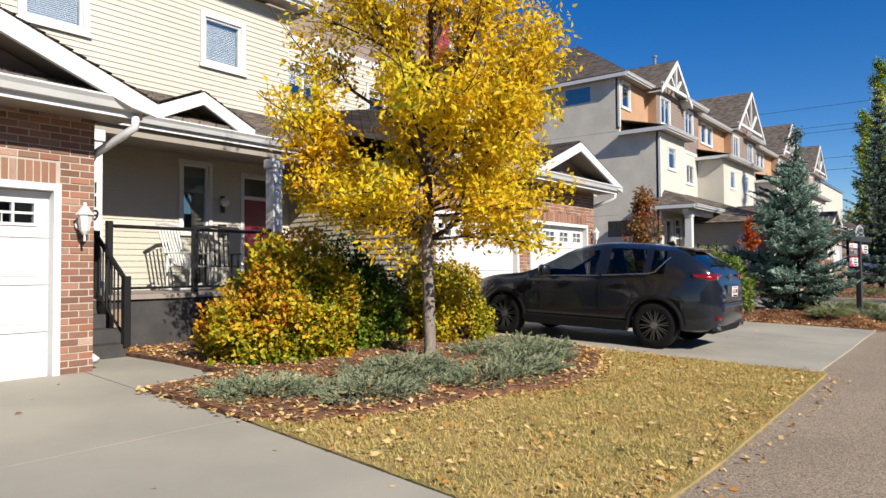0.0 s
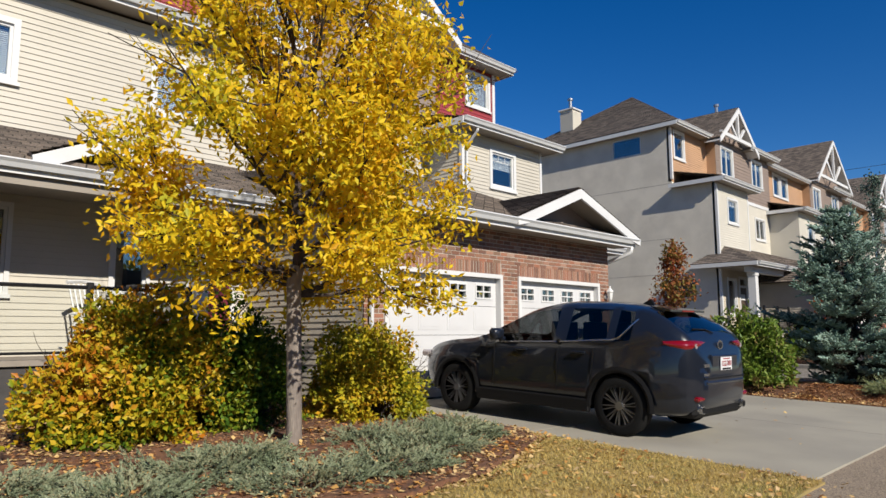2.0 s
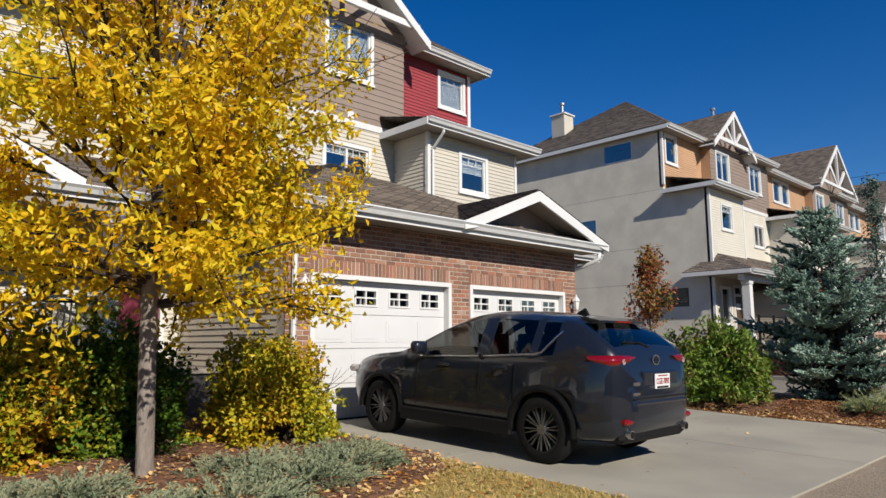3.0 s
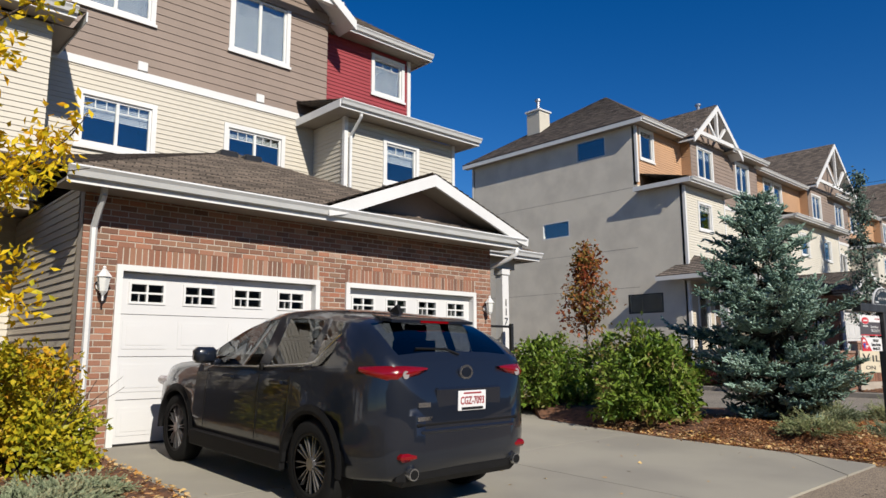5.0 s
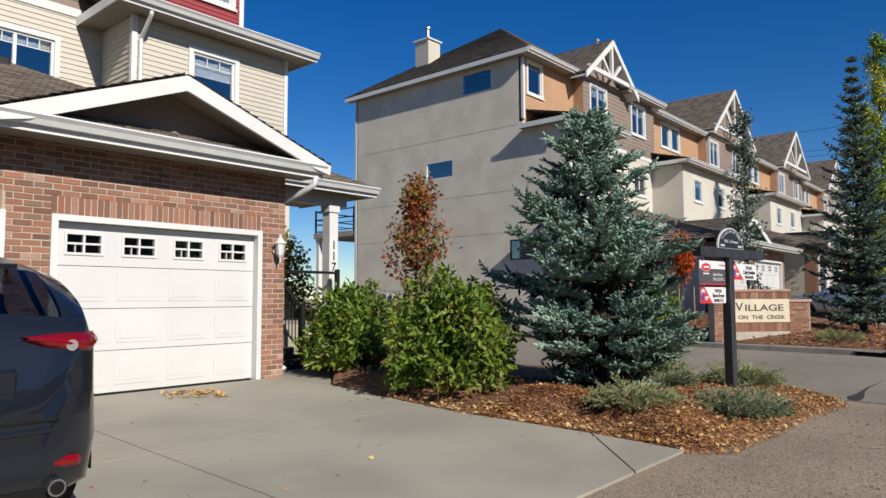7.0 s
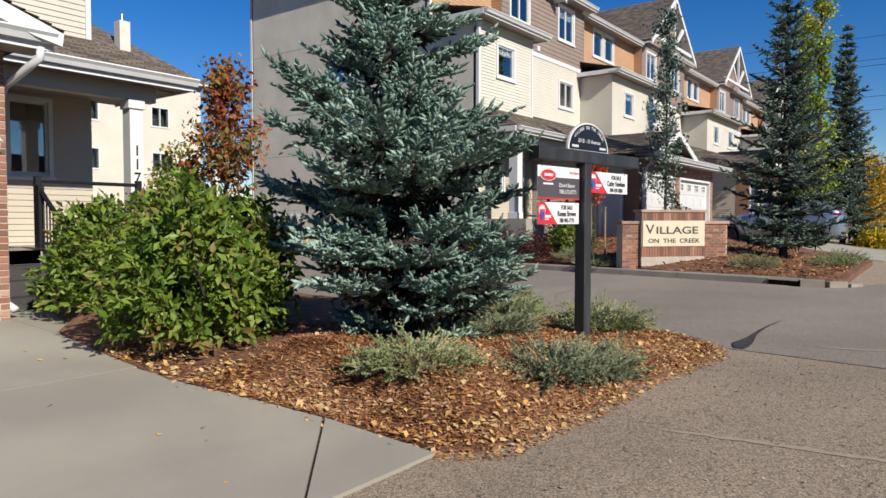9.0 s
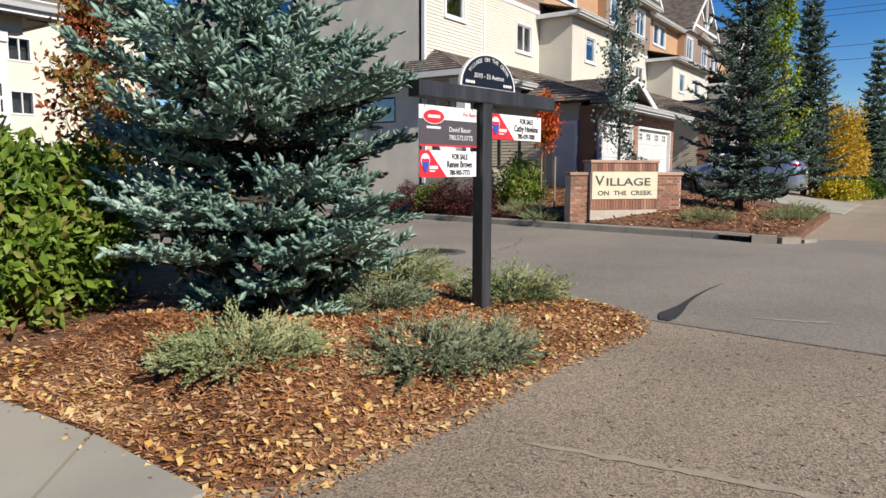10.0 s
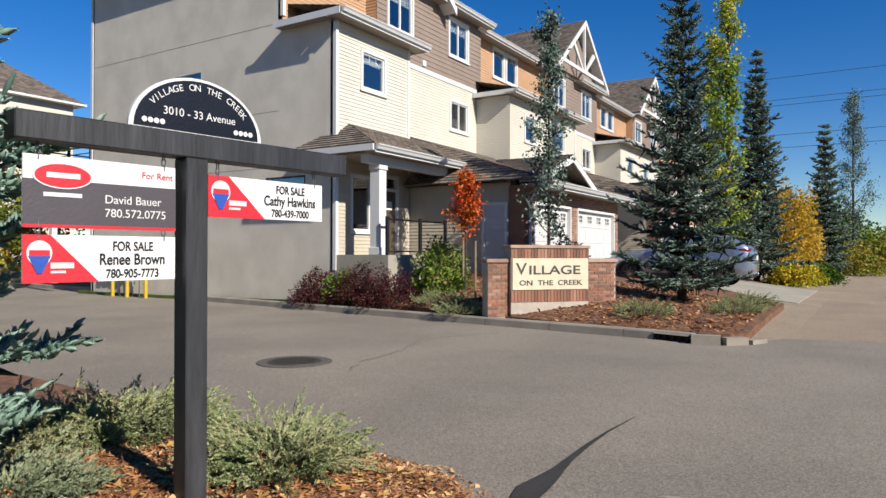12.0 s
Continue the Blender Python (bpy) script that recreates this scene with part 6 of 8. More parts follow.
def build_plants():
    sa = lambda x, y: gz(x, y) + bed_rise(x, y) + 0.015 * noise.noise((x * 3, y * 3, 7))  # noqa: E731
    sb = lambda x, y: gz(x, y) + bed_b_rise(x, y) + 0.015 * noise.noise((x * 3, y * 3, 7))  # noqa: E731
    sc = lambda x, y: gz(x, y) + bed_c_rise(x, y)  # noqa: E731
    sl = lambda x, y: gz(x, y) + 0.012 + 0.012 * noise.noise((x * 3, y * 3, 7))  # noqa: E731
    ash_tree(3.1, 5.8, sa(3.1, 5.8))
    shrub("hedge_shrub", 2.12, 7.35, sa(2.12, 7.35), 1.2, 1.05, 1.68, HEDGE, "yellow and orange autumn shrub in a mulch bed", 20000, 0.075, 0.045, 11, group="autumn shrubs")
    shrub("hedge_shrub", 3.35, 7.5, sa(3.35, 7.5), 1.05, 0.95, 1.58, HEDGEG, "dark green shrub between yellow ones", 14500, 0.07, 0.042, 12, group="autumn shrubs")
    shrub("hedge_shrub", 5.05, 7.15, sa(5.05, 7.15), 0.95, 0.9, 1.5, HEDGEY, "olive-yellow shrub beside a garage door", 14000, 0.07, 0.042, 13, group="autumn shrubs")
    # creeping junipers under the ash
    for i, (x, y, rx, ry) in enumerate(((0.55, 5.75, 0.7, 0.5), (1.2, 5.0, 0.75, 0.5), (1.9, 5.35, 0.8, 0.6), (2.5, 4.6, 0.8, 0.55), (3.3, 4.65, 0.8, 0.6), (4.1, 4.95, 0.8, 0.55), (4.0, 5.6, 0.8, 0.5), (4.9, 5.35, 0.75, 0.55), (5.3, 5.8, 0.5, 0.4), (2.4, 5.5, 0.6, 0.4))):
        juniper(x, y, sa(x, y), rx * 0.85, ry * 0.85, 0.05, JUNI, "low grey-green creeping juniper on mulch", 30 + i, 230, flat=-0.3, size=0.8)
    # corner bed
    shrub("dogwood", 13.75, 5.45, sb(13.75, 5.45), 1.1, 1.0, 1.65, DOG, "leafy green dogwood with a few red leaves", 9000, 0.115, 0.052, 21, group="dogwoods", droop=0.35)
    shrub("dogwood", 13.92, 7.7, sb(13.92, 7.7) - 0.05, 0.72, 0.95, 1.5, DOG, "leafy green dogwood beside a brick garage", 5500, 0.115, 0.052, 22, group="dogwoods", droop=0.35)
    shrub("dogwood", 15.2, 7.4, sb(15.2, 7.4) - 0.05, 0.95, 0.9, 1.45, DOG, "green dogwood behind the others", 5000, 0.095, 0.048, 23, group="dogwoods", droop=0.35)
    small_tree("young_tree", 15.85, 8.1, sb(15.85, 8.1) - 0.05, 3.35, 0.75, 0.03, MIXED, "slim young tree with olive and rust-red leaves", 41, 2200, 0.1, 0.055)
    blue_spruce(15.0, 3.92, sb(15.0, 3.92) - 0.03, 3.6, 0.95, "ragged blue spruce with silvery needles and dark gaps", 51)
    for i, (x, y, rx, ry, h, m) in enumerate(((13.95, 3.02, 0.45, 0.32, 0.1, JUNIG), (14.9, 2.3, 0.5, 0.26, 0.07, JUNI), (15.35, 2.15, 0.36, 0.24, 0.07, JUNI),
                                               (16.9, 4.15, 0.6, 0.45, 0.24, JUNIG), (16.3, 4.3, 0.5, 0.4, 0.18, JUNIG), (16.95, 2.8, 0.45, 0.33, 0.2, JUNIG), (15.7, 3.4, 0.35, 0.28, 0.08, JUNI))):
        juniper(x, y, sb(x, y), rx, ry, h, m, "grey-green spreading juniper on wood mulch", 60 + i, 340 if h > 0.15 else 230, flat=-0.25, size=1.15 if h > 0.15 else 1.05)
    # across the side street
    for i, (x, y, r) in enumerate(((27.6, 12.2, 0.9), (27.75, 10.9, 0.9), (27.4, 9.75, 0.95))):
        shrub("barberry", x, y, sc(x, y) - 0.05, r, r, 1.05, BARB, "dark red barberry beside a stucco wall", 3600, 0.06, 0.035, 70 + i, group="barberries")
    shrub("green_shrub", 28.6, 9.0, sc(28.6, 9.0) - 0.05, 0.95, 0.85, 1.45, DOG, "leafy green shrub before a porch", 3800, 0.1, 0.06, 75)
    shrub("green_shrub", 27.8, 11.6, sc(27.8, 11.6) - 0.05, 0.6, 0.6, 0.9, DOG, "small green shrub between barberries", 1600, 0.09, 0.05, 76)
    shrub("green_shrub", 31.0, 6.6, sc(31, 6.6) - 0.05, 1.5, 0.7, 1.35, SPRUCED, "dark evergreen shrub behind a sign wall", 5000, 0.07, 0.05, 77)
    small_tree("young_tree", 28.3, 8.1, sc(28.3, 8.1) - 0.05, 3.0, 0.6, 0.025, FLAME, "young staked tree with flame red leaves", 42, 2000, 0.1, 0.06, 0.45)
    small_tree("columnar_tree", 29.6, 6.5, sc(29.6, 6.5) - 0.05, 7.0, 0.85, 0.05, SPRUCED, "tall slim tree with sparse dark leaves", 43, 3000, 0.1, 0.07, 0.15)
    spruce("spruce", 30.3, 3.5, sc(30.3, 3.5) - 0.08, 8.2, 1.75, SPRUCED, "tall green spruce on a mulch bed", 52, 24, 16, 0.2, 0.05, 0.014, 1.05, "tall spruces", 0.026, 1.1, 7, 0.6)
    spruce("spruce", 46, 4.0, gz(46, 4.0), 9.6, 1.7, SPRUCED, "tall green spruce beside a driveway", 53, 24, 12, 0.32, 0.06, 0.02, 1.2, "tall spruces", 0.04, 1.0, 7, 0.7)
    spruce("spruce", 62, 2.3, gz(60, 2.3), 9.0, 1.5, SPRUCED, "distant dark spruce along the lane", 54, 19, 10, 0.36, 0.07, 0.025, 1.0, "tall spruces", 0.055, 0.75, 4, 0.8)
    for i, (x, y, h, r) in enumerate(((41.0, 4.3, 13.0, 1.2), (44.0, 5.4, 10.5, 1.1), (75, 1.1, 14.5, 1.9))):
        small_tree("poplar", x, y, gz(x, y), h, r, 0.12, POPLARG if i < 2 else SPRUCED, "tall columnar poplar turning yellow", 80 + i, 6500, 0.13, 0.1, 0.08)
    for i, (x, y, h, r) in enumerate(((58, 3.9, 6.0, 2.1), (66, 4.6, 6.0, 2.2))):
        shrub("yellow_tree", x, y, gz(x, y) + 0.8, r, r, h - 0.8, YELLOW, "pale yellow broad autumn tree", 9000, 0.16, 0.1, 90 + i, category="tree")
    for i, (x, y, r, m) in enumerate(((45.5, 2.7, 1.1, HEDGEY), (47.5, 2.3, 1.0, HEDGEY), (50, 1.9, 1.2, HEDGEG), (68, 1.2, 2.6, POPLAR), (76, -1.0, 4.0, POPLAR), (84, 2.5, 5, HEDGEG), (90, -5, 6, HEDGEY))):
        shrub("roadside_shrub", x, y, gz(min(x, 60), y), r, r, r * 0.9, m, "olive and yellow shrub along the lane", 2600, 0.06 * (1 + r), 0.04 * (1 + r), 100 + i, stems=False, group="roadside shrubs")
    for i, (x, y, rx) in enumerate(((27.6, 3.6, 0.75), (29.2, 2.2, 0.8), (31.3, 2.2, 0.8), (27.6, 8.3, 0.95), (26.9, 7.4, 0.6))):
        juniper(x, y, sc(x, y), rx, 0.55, 0.26, JUNIG, "green spreading juniper behind a kerb", 110 + i, 150)
    # loose stuff
    scatter("mulch_chips", BED_A, 14000, sa, 0.055, 0.013, CHIP, "loose reddish-brown wood chips", 1, curl=0.25)
    scatter("mulch_chips", [p for p in BED_B if p[1] < 6.5] + [], 70000, sb, 0.05, 0.011, CHIP, "loose reddish-brown wood chips", 2, curl=0.35, weight=lambda x, y: 1.0 if y < 4.4 else 0.2)
    scatter("mulch_chips", [(26.2, 2.95), (26.1, 2.2), (26.7, 1.7), (33.0, 1.8), (33.4, 8), (27.9, 11.9), (27.3, 9.0)], 9000, sc, 0.11, 0.04, CHIP, "wood chips of a far bed", 3, curl=0.3)
    scatter("fallen_leaves", BED_A, 5200, sa, 0.055, 0.036, FALLEN, "fallen orange leaves on mulch", 4, 0.012, curl=0.35, weight=lambda x, y: 1.0 if y < 5.2 or x < 1.6 else 0.45)
    scatter("fallen_leaves", LAWN, 1100, sl, 0.055, 0.036, FALLEN, "fallen leaves on dry grass", 5, 0.03, curl=0.3, weight=lambda x, y: 1.0 if y > 3.6 or y < 2.1 else 0.4)
    near_edge = lambda x, y: 1.0 if (y < 2.5 or x < 13.4) else (0.25 if y < 3.4 else 0.07)  # noqa: E731
    scatter("fallen_leaves", [p for p in BED_B if p[1] < 6.5], 2600, sb, 0.052, 0.036, FALLEN, "fallen yellow leaves along the bed's edge", 6, 0.014, curl=0.35, weight=near_edge)
    scatter("fallen_leaves", [(-0.6, 1.55), (6.2, 1.6), (6.3, 2.0), (-0.6, 1.95)], 260, lambda x, y: gz(x, y) - 0.011, 0.05, 0.034, FALLEN, "leaves blown along the kerbless edge", 7, 0.002)
    scatter("fallen_leaves", [(6.2, 2.3), (12.7, 2.4), (12.8, 8.0), (6.2, 8.1)], 60, lambda x, y: gz(x, y) + 0.013, 0.05, 0.034, FALLEN, "few fallen leaves on concrete", 8, 0.003)
    scatter("fallen_leaves", [(10.9, 7.5), (11.5, 7.2), (11.6, 7.8), (11.0, 8.0)], 190, lambda x, y: gz(x, y) + 0.014, 0.06, 0.04, FALLEN, "heap of fallen leaves before a garage door", 9, 0.012)
    scatter("fallen_leaves", [(-3, 2.3), (-0.5, 2.6), (0.0, 8.0), (-3, 8.0)], 14, lambda x, y: gz(x, y) + 0.014, 0.06, 0.04, FALLEN, "few fallen leaves on concrete", 10, 0.003)
    scatter("lawn_grass", LAWN + [], 70000, sl, 0.042, 0.005, GRASS, "short dry yellow-green grass", 11, 0.0, 0.8, curl=0.5)
    rim_b = [(12.9, 1.98), (13.2, 1.68), (14.1, 1.62), (15.4, 1.63), (17.05, 1.46), (17.65, 1.7), (18.0, 2.2), (18.05, 4.5), (17.9, 4.5), (17.8, 2.3), (17.45, 1.85), (17.0, 1.72), (15.4, 1.86), (14.1, 1.86), (13.3, 1.95), (13.12, 2.1), (13.1, 2.95), (12.95, 4.6), (12.75, 4.6), (12.9, 3.0)]
    scatter("mulch_chips", rim_b, 3600, lambda x, y: gz(x, y) - 0.006, 0.045, 0.011, CHIP, "wood chips spilled over a bed's edge", 14, 0.003, curl=0.3)
    scatter("fallen_leaves", rim_b, 1100, lambda x, y: gz(x, y) - 0.006, 0.045, 0.03, FALLEN, "leaves caught along a bed's edge", 15, 0.004, curl=0.35)
    rim_a = [(-0.2, 6.8), (-0.22, 5.1), (0.0, 4.62), (0.85, 4.25), (2.0, 4.03), (2.9, 3.73), (4.0, 3.85), (5.05, 4.28), (5.9, 4.75), (6.15, 5.3), (6.15, 8.0), (5.95, 8.0), (5.9, 5.35), (4.9, 4.6), (2.9, 4.05), (0.2, 4.95), (0.05, 6.6)]
    scatter("fallen_leaves", rim_a, 1700, lambda x, y: gz(x, y) + 0.02, 0.055, 0.036, FALLEN, "orange leaves banked along a bed's edge", 16, 0.012, curl=0.35)
    scatter("pebbles", [(9, -2.5), (17.2, -2.5), (17.3, 1.5), (13.2, 1.7), (9, 1.9)], 6500, lambda x, y: gz(x, y) - 0.01, 0.022, 0.018, mat("loose_pebble", (0.237, 0.205, 0.174), 0.8, vary=0.3, island=0.4), "pebbles in worn asphalt", 12, 0.0, curl=0.2)


# ---- street things ----


def build_street_marks():
    crack = thing("asphalt_patch", label="black tar crack filler on asphalt", category="road patch", kind="structure")
    bm = bmesh.new()
    pts = [((17.58, 1.5), 0.05), ((17.72, 1.52), 0.085), ((17.9, 1.55), 0.1), ((18.12, 1.55), 0.075), ((18.35, 1.56), 0.045), ((18.6, 1.58), 0.03), ((19.0, 1.6), 0.022), ((19.5, 1.6), 0.014), ((20.1, 1.56), 0.006)]
    prev = None
    for (x, y), w in pts:
        row = [bm.verts.new((x, y - w, 0.008)), bm.verts.new((x, y + w, 0.008))]
        if prev:
            bm.faces.new((prev[0], row[0], row[1], prev[1]))
        prev = row
    part("tar_strip", bm, TAR, crack)
    rng = random.Random(2)
    for line in ([(21.2, 5.6), (22.4, 5.75), (23.7, 6.3), (24.6, 5.9), (25.4, 5.5)], [(20.5, 5.2), (21.2, 5.6)], [(27.2, 1.05), (27.6, -2.0), (28.0, -5)], [(17.55, 1.5), (17.42, 0.5), (17.3, -0.8), (17.3, -3.0)], [(5.0, 1.1), (5.6, 0.5), (6.3, 0.6)]):
        bm = bmesh.new()
        prev = None
        for i in range(len(line) - 1):
            for k in range(6):
                s = k / 6
                x = line[i][0] + (line[i + 1][0] - line[i][0]) * s + rng.uniform(-0.04, 0.04)
                y = line[i][1] + (line[i + 1][1] - line[i][1]) * s + rng.uniform(-0.04, 0.04)
                w = rng.uniform(0.003, 0.008)
                row = [bm.verts.new((x, y - w, gz(x, y) + 0.006)), bm.verts.new((x + w, y + w, gz(x, y) + 0.006))]
                if prev:
                    bm.faces.new((prev[0], row[0], row[1], prev[1]))
                prev = row
        part("crack", bm, TAR, crack)
    pale = mat("sun_bleached_asphalt", (0.305, 0.252, 0.192), 0.95, vary=0.25, scale=18, fine=150, bump=0.6, tint=(0.261, 0.213, 0.162))
    wear = thing("asphalt_wear", label="pale worn streaks on pebbly asphalt", category="road wear", kind="structure")
    for line in ([(14.3, 1.2), (14.38, 0.75), (14.44, 0.3), (14.5, -0.2), (14.6, -0.7)], [(18.2, 0.85), (18.24, 0.65), (18.3, 0.4), (18.4, 0.1)]):
        bm = bmesh.new()
        prev = None
        for i in range(len(line) - 1):
            for k in range(8):
                q = (i + k / 8) / (len(line) - 1)
                x = line[i][0] + (line[i + 1][0] - line[i][0]) * k / 8 + rng.uniform(-0.012, 0.012)
                y = line[i][1] + (line[i + 1][1] - line[i][1]) * k / 8
                w = 0.035 * math.sin(math.pi * min(1, q + 0.02)) ** 0.5 * rng.uniform(0.55, 1.1) + 0.004
                lift = 0.0025 if x > 17.5 else -0.0075
                row = [bm.verts.new((x - w, y, gz(x, y) + lift)), bm.verts.new((x + w, y, gz(x, y) + lift))]
                if prev:
                    bm.faces.new((prev[0], row[0], row[1], prev[1]))
                prev = row
        part("streak", bm, pale, wear)
    lid = thing("manhole_cover", (20.75, 6.35, 0.0), "round iron manhole cover in the street", "manhole cover")
    iron = mat("worn_cast_iron", (0.055, 0.049, 0.043), 0.6, 0.3, vary=0.25, scale=20)
    bm = bmesh.new()
    bmesh.ops.create_cone(bm, cap_ends=True, segments=36, radius1=0.5, radius2=0.5, depth=0.02, matrix=Matrix.Translation((0, 0, 0.0)))
    part("ring", bm, mat("patched_asphalt_ring", (0.087, 0.079, 0.07), 0.9, vary=0.2, scale=8), lid)
    bm = bmesh.new()
    bmesh.ops.create_cone(bm, cap_ends=True, segments=32, radius1=0.36, radius2=0.355, depth=0.02, matrix=Matrix.Translation((0, 0, 0.006)))
    for i in range(-4, 5):
        w = math.sqrt(max(0.02, 0.3 ** 2 - (i * 0.07) ** 2))
        box(bm, i * 0.07 - 0.012, i * 0.07 + 0.012, -w, w, 0.015, 0.02)
    part("lid", bm, iron, lid)


def words(text, parent, m, size, material, name="lettering", align="CENTER", stretch=1.0, bold=0.0):
    cu = bpy.data.curves.new(name, "FONT")
    cu.body, cu.size, cu.align_x, cu.extrude, cu.offset = text, size, align, 0.001, bold
    o = new(name, cu)
    me = bpy.data.meshes.new_from_object(o)
    bpy.data.objects.remove(o)
    me.materials.append(material)
    ob = new(name, me)
    ob.parent = parent
    ob.matrix_basis = m @ Matrix.Diagonal((stretch, 1, 1, 1))
    return ob


def ellipse(rx, rz, depth, seg=28):
    bm = bmesh.new()
    prism(bm, [(rx * math.cos(2 * math.pi * i / seg), rz * math.sin(2 * math.pi * i / seg)) for i in range(seg)], -depth, 0)
    return bm


def build_sign_post():
    """A black timber post with a cross arm, an arched name board and three hung boards."""
    x, y, z = 16.27, 2.7, 0.2
    turn = math.degrees(math.atan2(2.557 - 2.791, 17.265 - 15.439))
    t = thing("sign_post", (x, y, z), "black timber sign post with a cross arm on mulch", "sign post", turn=turn)
    part("post", boxes((-0.06, 0.06, -0.06, 0.06, -0.1, 1.745), bevel=0.006), POSTB, t)
    part("cross_arm", boxes((-0.83, 1.01, -0.062, 0.062, 1.745, 1.867), bevel=0.006), POSTB, t)
    white, black = WHITE, mat("gloss_black_panel", (0.0095, 0.0103, 0.0142), 0.3, vary=0.1)
    board = part("name_board", prism(bmesh.new(), [(0.37 * math.cos(a), 0.29 * math.sin(a)) for a in [math.pi * i / 24 for i in range(25)]], -0.015, 0.01), white, t, "arched black board with white rim")
    board.location = (0.02, -0.03, 1.86)
    arch = part("panel", prism(bmesh.new(), [(0.345 * math.cos(a), 0.015 + 0.26 * math.sin(a)) for a in [math.pi * i / 24 for i in range(25)]], -0.02, -0.016), black, board)
    for i, ch in enumerate("VILLAGE ON THE CREEK"):
        a = radians(148 - 116 * i / 19)
        words(ch, board, pose(0.285 * math.cos(a), -0.022, 0.02 + 0.205 * math.sin(a), 90, 0, 0) @ pose(0, 0, 0, 0, 0, (math.degrees(a) - 90) * 0.75), 0.047, white, "letter")
    words("3010 - 33 Avenue", board, pose(0, -0.022, 0.085, 90, 0, 0), 0.056, white)
    for sx in (-0.25, 0.25):
        bm = bmesh.new()
        for k in range(4):
            bmesh.ops.create_cone(bm, cap_ends=True, segments=8, radius1=0.014, radius2=0.014, depth=0.003, matrix=Matrix.Translation((sx - 0.045 + 0.03 * k, -0.022, 0.045)) @ Matrix.Rotation(radians(90), 4, "X"))
        part("ornament", bm, white, board)
    steel = mat("zinc_chain", (0.276, 0.269, 0.261), 0.4, 0.9)

    def hung(name, x0, x1, z0, z1, label, chain_top, group="hung boards"):
        # a thin aluminium board in a thing of its own, hanging from the arm
        b = thing(name, (0, 0, 0), label, "sign", group)
        b.matrix_world = pose(x, y, z, 0, 0, turn)
        part("board", boxes((x0, x1, -0.006, 0.006, z0, z1), bevel=0.002), mat("white_sign_panel", (0.616, 0.616, 0.624), 0.4, vary=0.03), b)
        for cx in (x0 + 0.06, x1 - 0.06):
            bm = bmesh.new()
            zz, k = z1 - 0.02, 0
            while zz < chain_top:
                w = 0.009
                if k % 2:
                    tube(bm, [(cx - w, 0, zz), (cx - w, 0, zz + 0.03), (cx + w, 0, zz + 0.03), (cx + w, 0, zz)], 0.003, 4)
                else:
                    tube(bm, [(cx, -w, zz), (cx, -w, zz + 0.03), (cx, w, zz + 0.03), (cx, w, zz)], 0.003, 4)
                zz += 0.026
                k += 1
            part("chain", bm, steel, b)
        return b

    red = mat("sign_red", (0.49, 0.0237, 0.036), 0.4, vary=0.03)
    grey = mat("sign_charcoal", (0.067, 0.059, 0.067), 0.4, vary=0.04)
    blue = mat("sign_blue", (0.0237, 0.071, 0.332), 0.4, vary=0.03)
    ink = mat("sign_ink", (0.0158, 0.0158, 0.0198), 0.4, vary=0.03)
    R = lambda u, v, dy=-0.009: pose(u, dy, v, 90, 0, 0)  # noqa: E731
    b = hung("rental_sign", -0.78, -0.09, 1.375, 1.69, "white and charcoal rental board with a red oval", 1.75)
    part("lower_field", boxes((-0.78, -0.09, -0.0085, -0.006, 1.39, 1.585)), grey, b)
    part("edge_strip", boxes((-0.78, -0.09, -0.0085, -0.006, 1.375, 1.39)), red, b)
    o = part("oval", ellipse(0.125, 0.058, 0.003), white, b, "plain red oval mark")
    o.location = (-0.62, -0.009, 1.605)
    o = part("oval", ellipse(0.117, 0.051, 0.003), red, b, "plain red oval mark")
    o.location = (-0.62, -0.0115, 1.605)
    part("mark", boxes((-0.69, -0.55, -0.0165, -0.0145, 1.594, 1.617)), white, b)
    part("mark", boxes((-0.7, -0.54, -0.011, -0.009, 1.512, 1.53)), white, b)
    words("For Rent", b, R(-0.185, 1.625), 0.044, red)
    words("David Bauer", b, R(-0.44, 1.495), 0.055, white, align="LEFT")
    words("780.572.0775", b, R(-0.44, 1.432), 0.055, white, align="LEFT")

    def agent(name, x0, x1, z0, z1, top, who, tel):
        b = hung(name, x0, x1, z0, z1, "white for-sale board with a red corner and balloon mark", top)
        w, h = x1 - x0, z1 - z0
        part("red_corner", prism(bmesh.new(), [(x0, z0), (x0 + 0.46 * w, z0), (x0 + 0.16 * w, z1), (x0, z1)], -0.0085, -0.006), red, b)
        bal = part("balloon", ellipse(0.05 * w / 0.68, 0.26 * h, 0.003), white, b, "plain balloon mark")
        bal.location = (x0 + 0.095 * w, -0.0085, z0 + 0.62 * h)
        band = part("balloon_band", boxes((x0 + 0.035 * w, x0 + 0.155 * w, -0.0135, -0.0115, z0 + 0.56 * h, z0 + 0.68 * h)), red, b)
        tip = part("balloon_tip", prism(bmesh.new(), [(x0 + 0.03 * w, z0 + 0.56 * h), (x0 + 0.16 * w, z0 + 0.56 * h), (x0 + 0.11 * w, z0 + 0.2 * h), (x0 + 0.08 * w, z0 + 0.2 * h)], -0.0135, -0.0115), blue, b)
        part("mark", boxes((x0 + 0.16 * w, x0 + 0.3 * w, -0.0115, -0.0085, z0 + 0.3 * h, z0 + 0.42 * h), (x0 + 0.16 * w, x0 + 0.25 * w, -0.0115, -0.0085, z0 + 0.2 * h, z0 + 0.25 * h)), white, b)
        cx = x0 + 0.69 * w
        words("FOR SALE", b, R(cx, z1 - 0.32 * h), 0.29 * h, ink, stretch=0.75, bold=0.001)
        words(who, b, R(cx, z1 - 0.63 * h), 0.35 * h, ink, stretch=0.78, bold=0.0012)
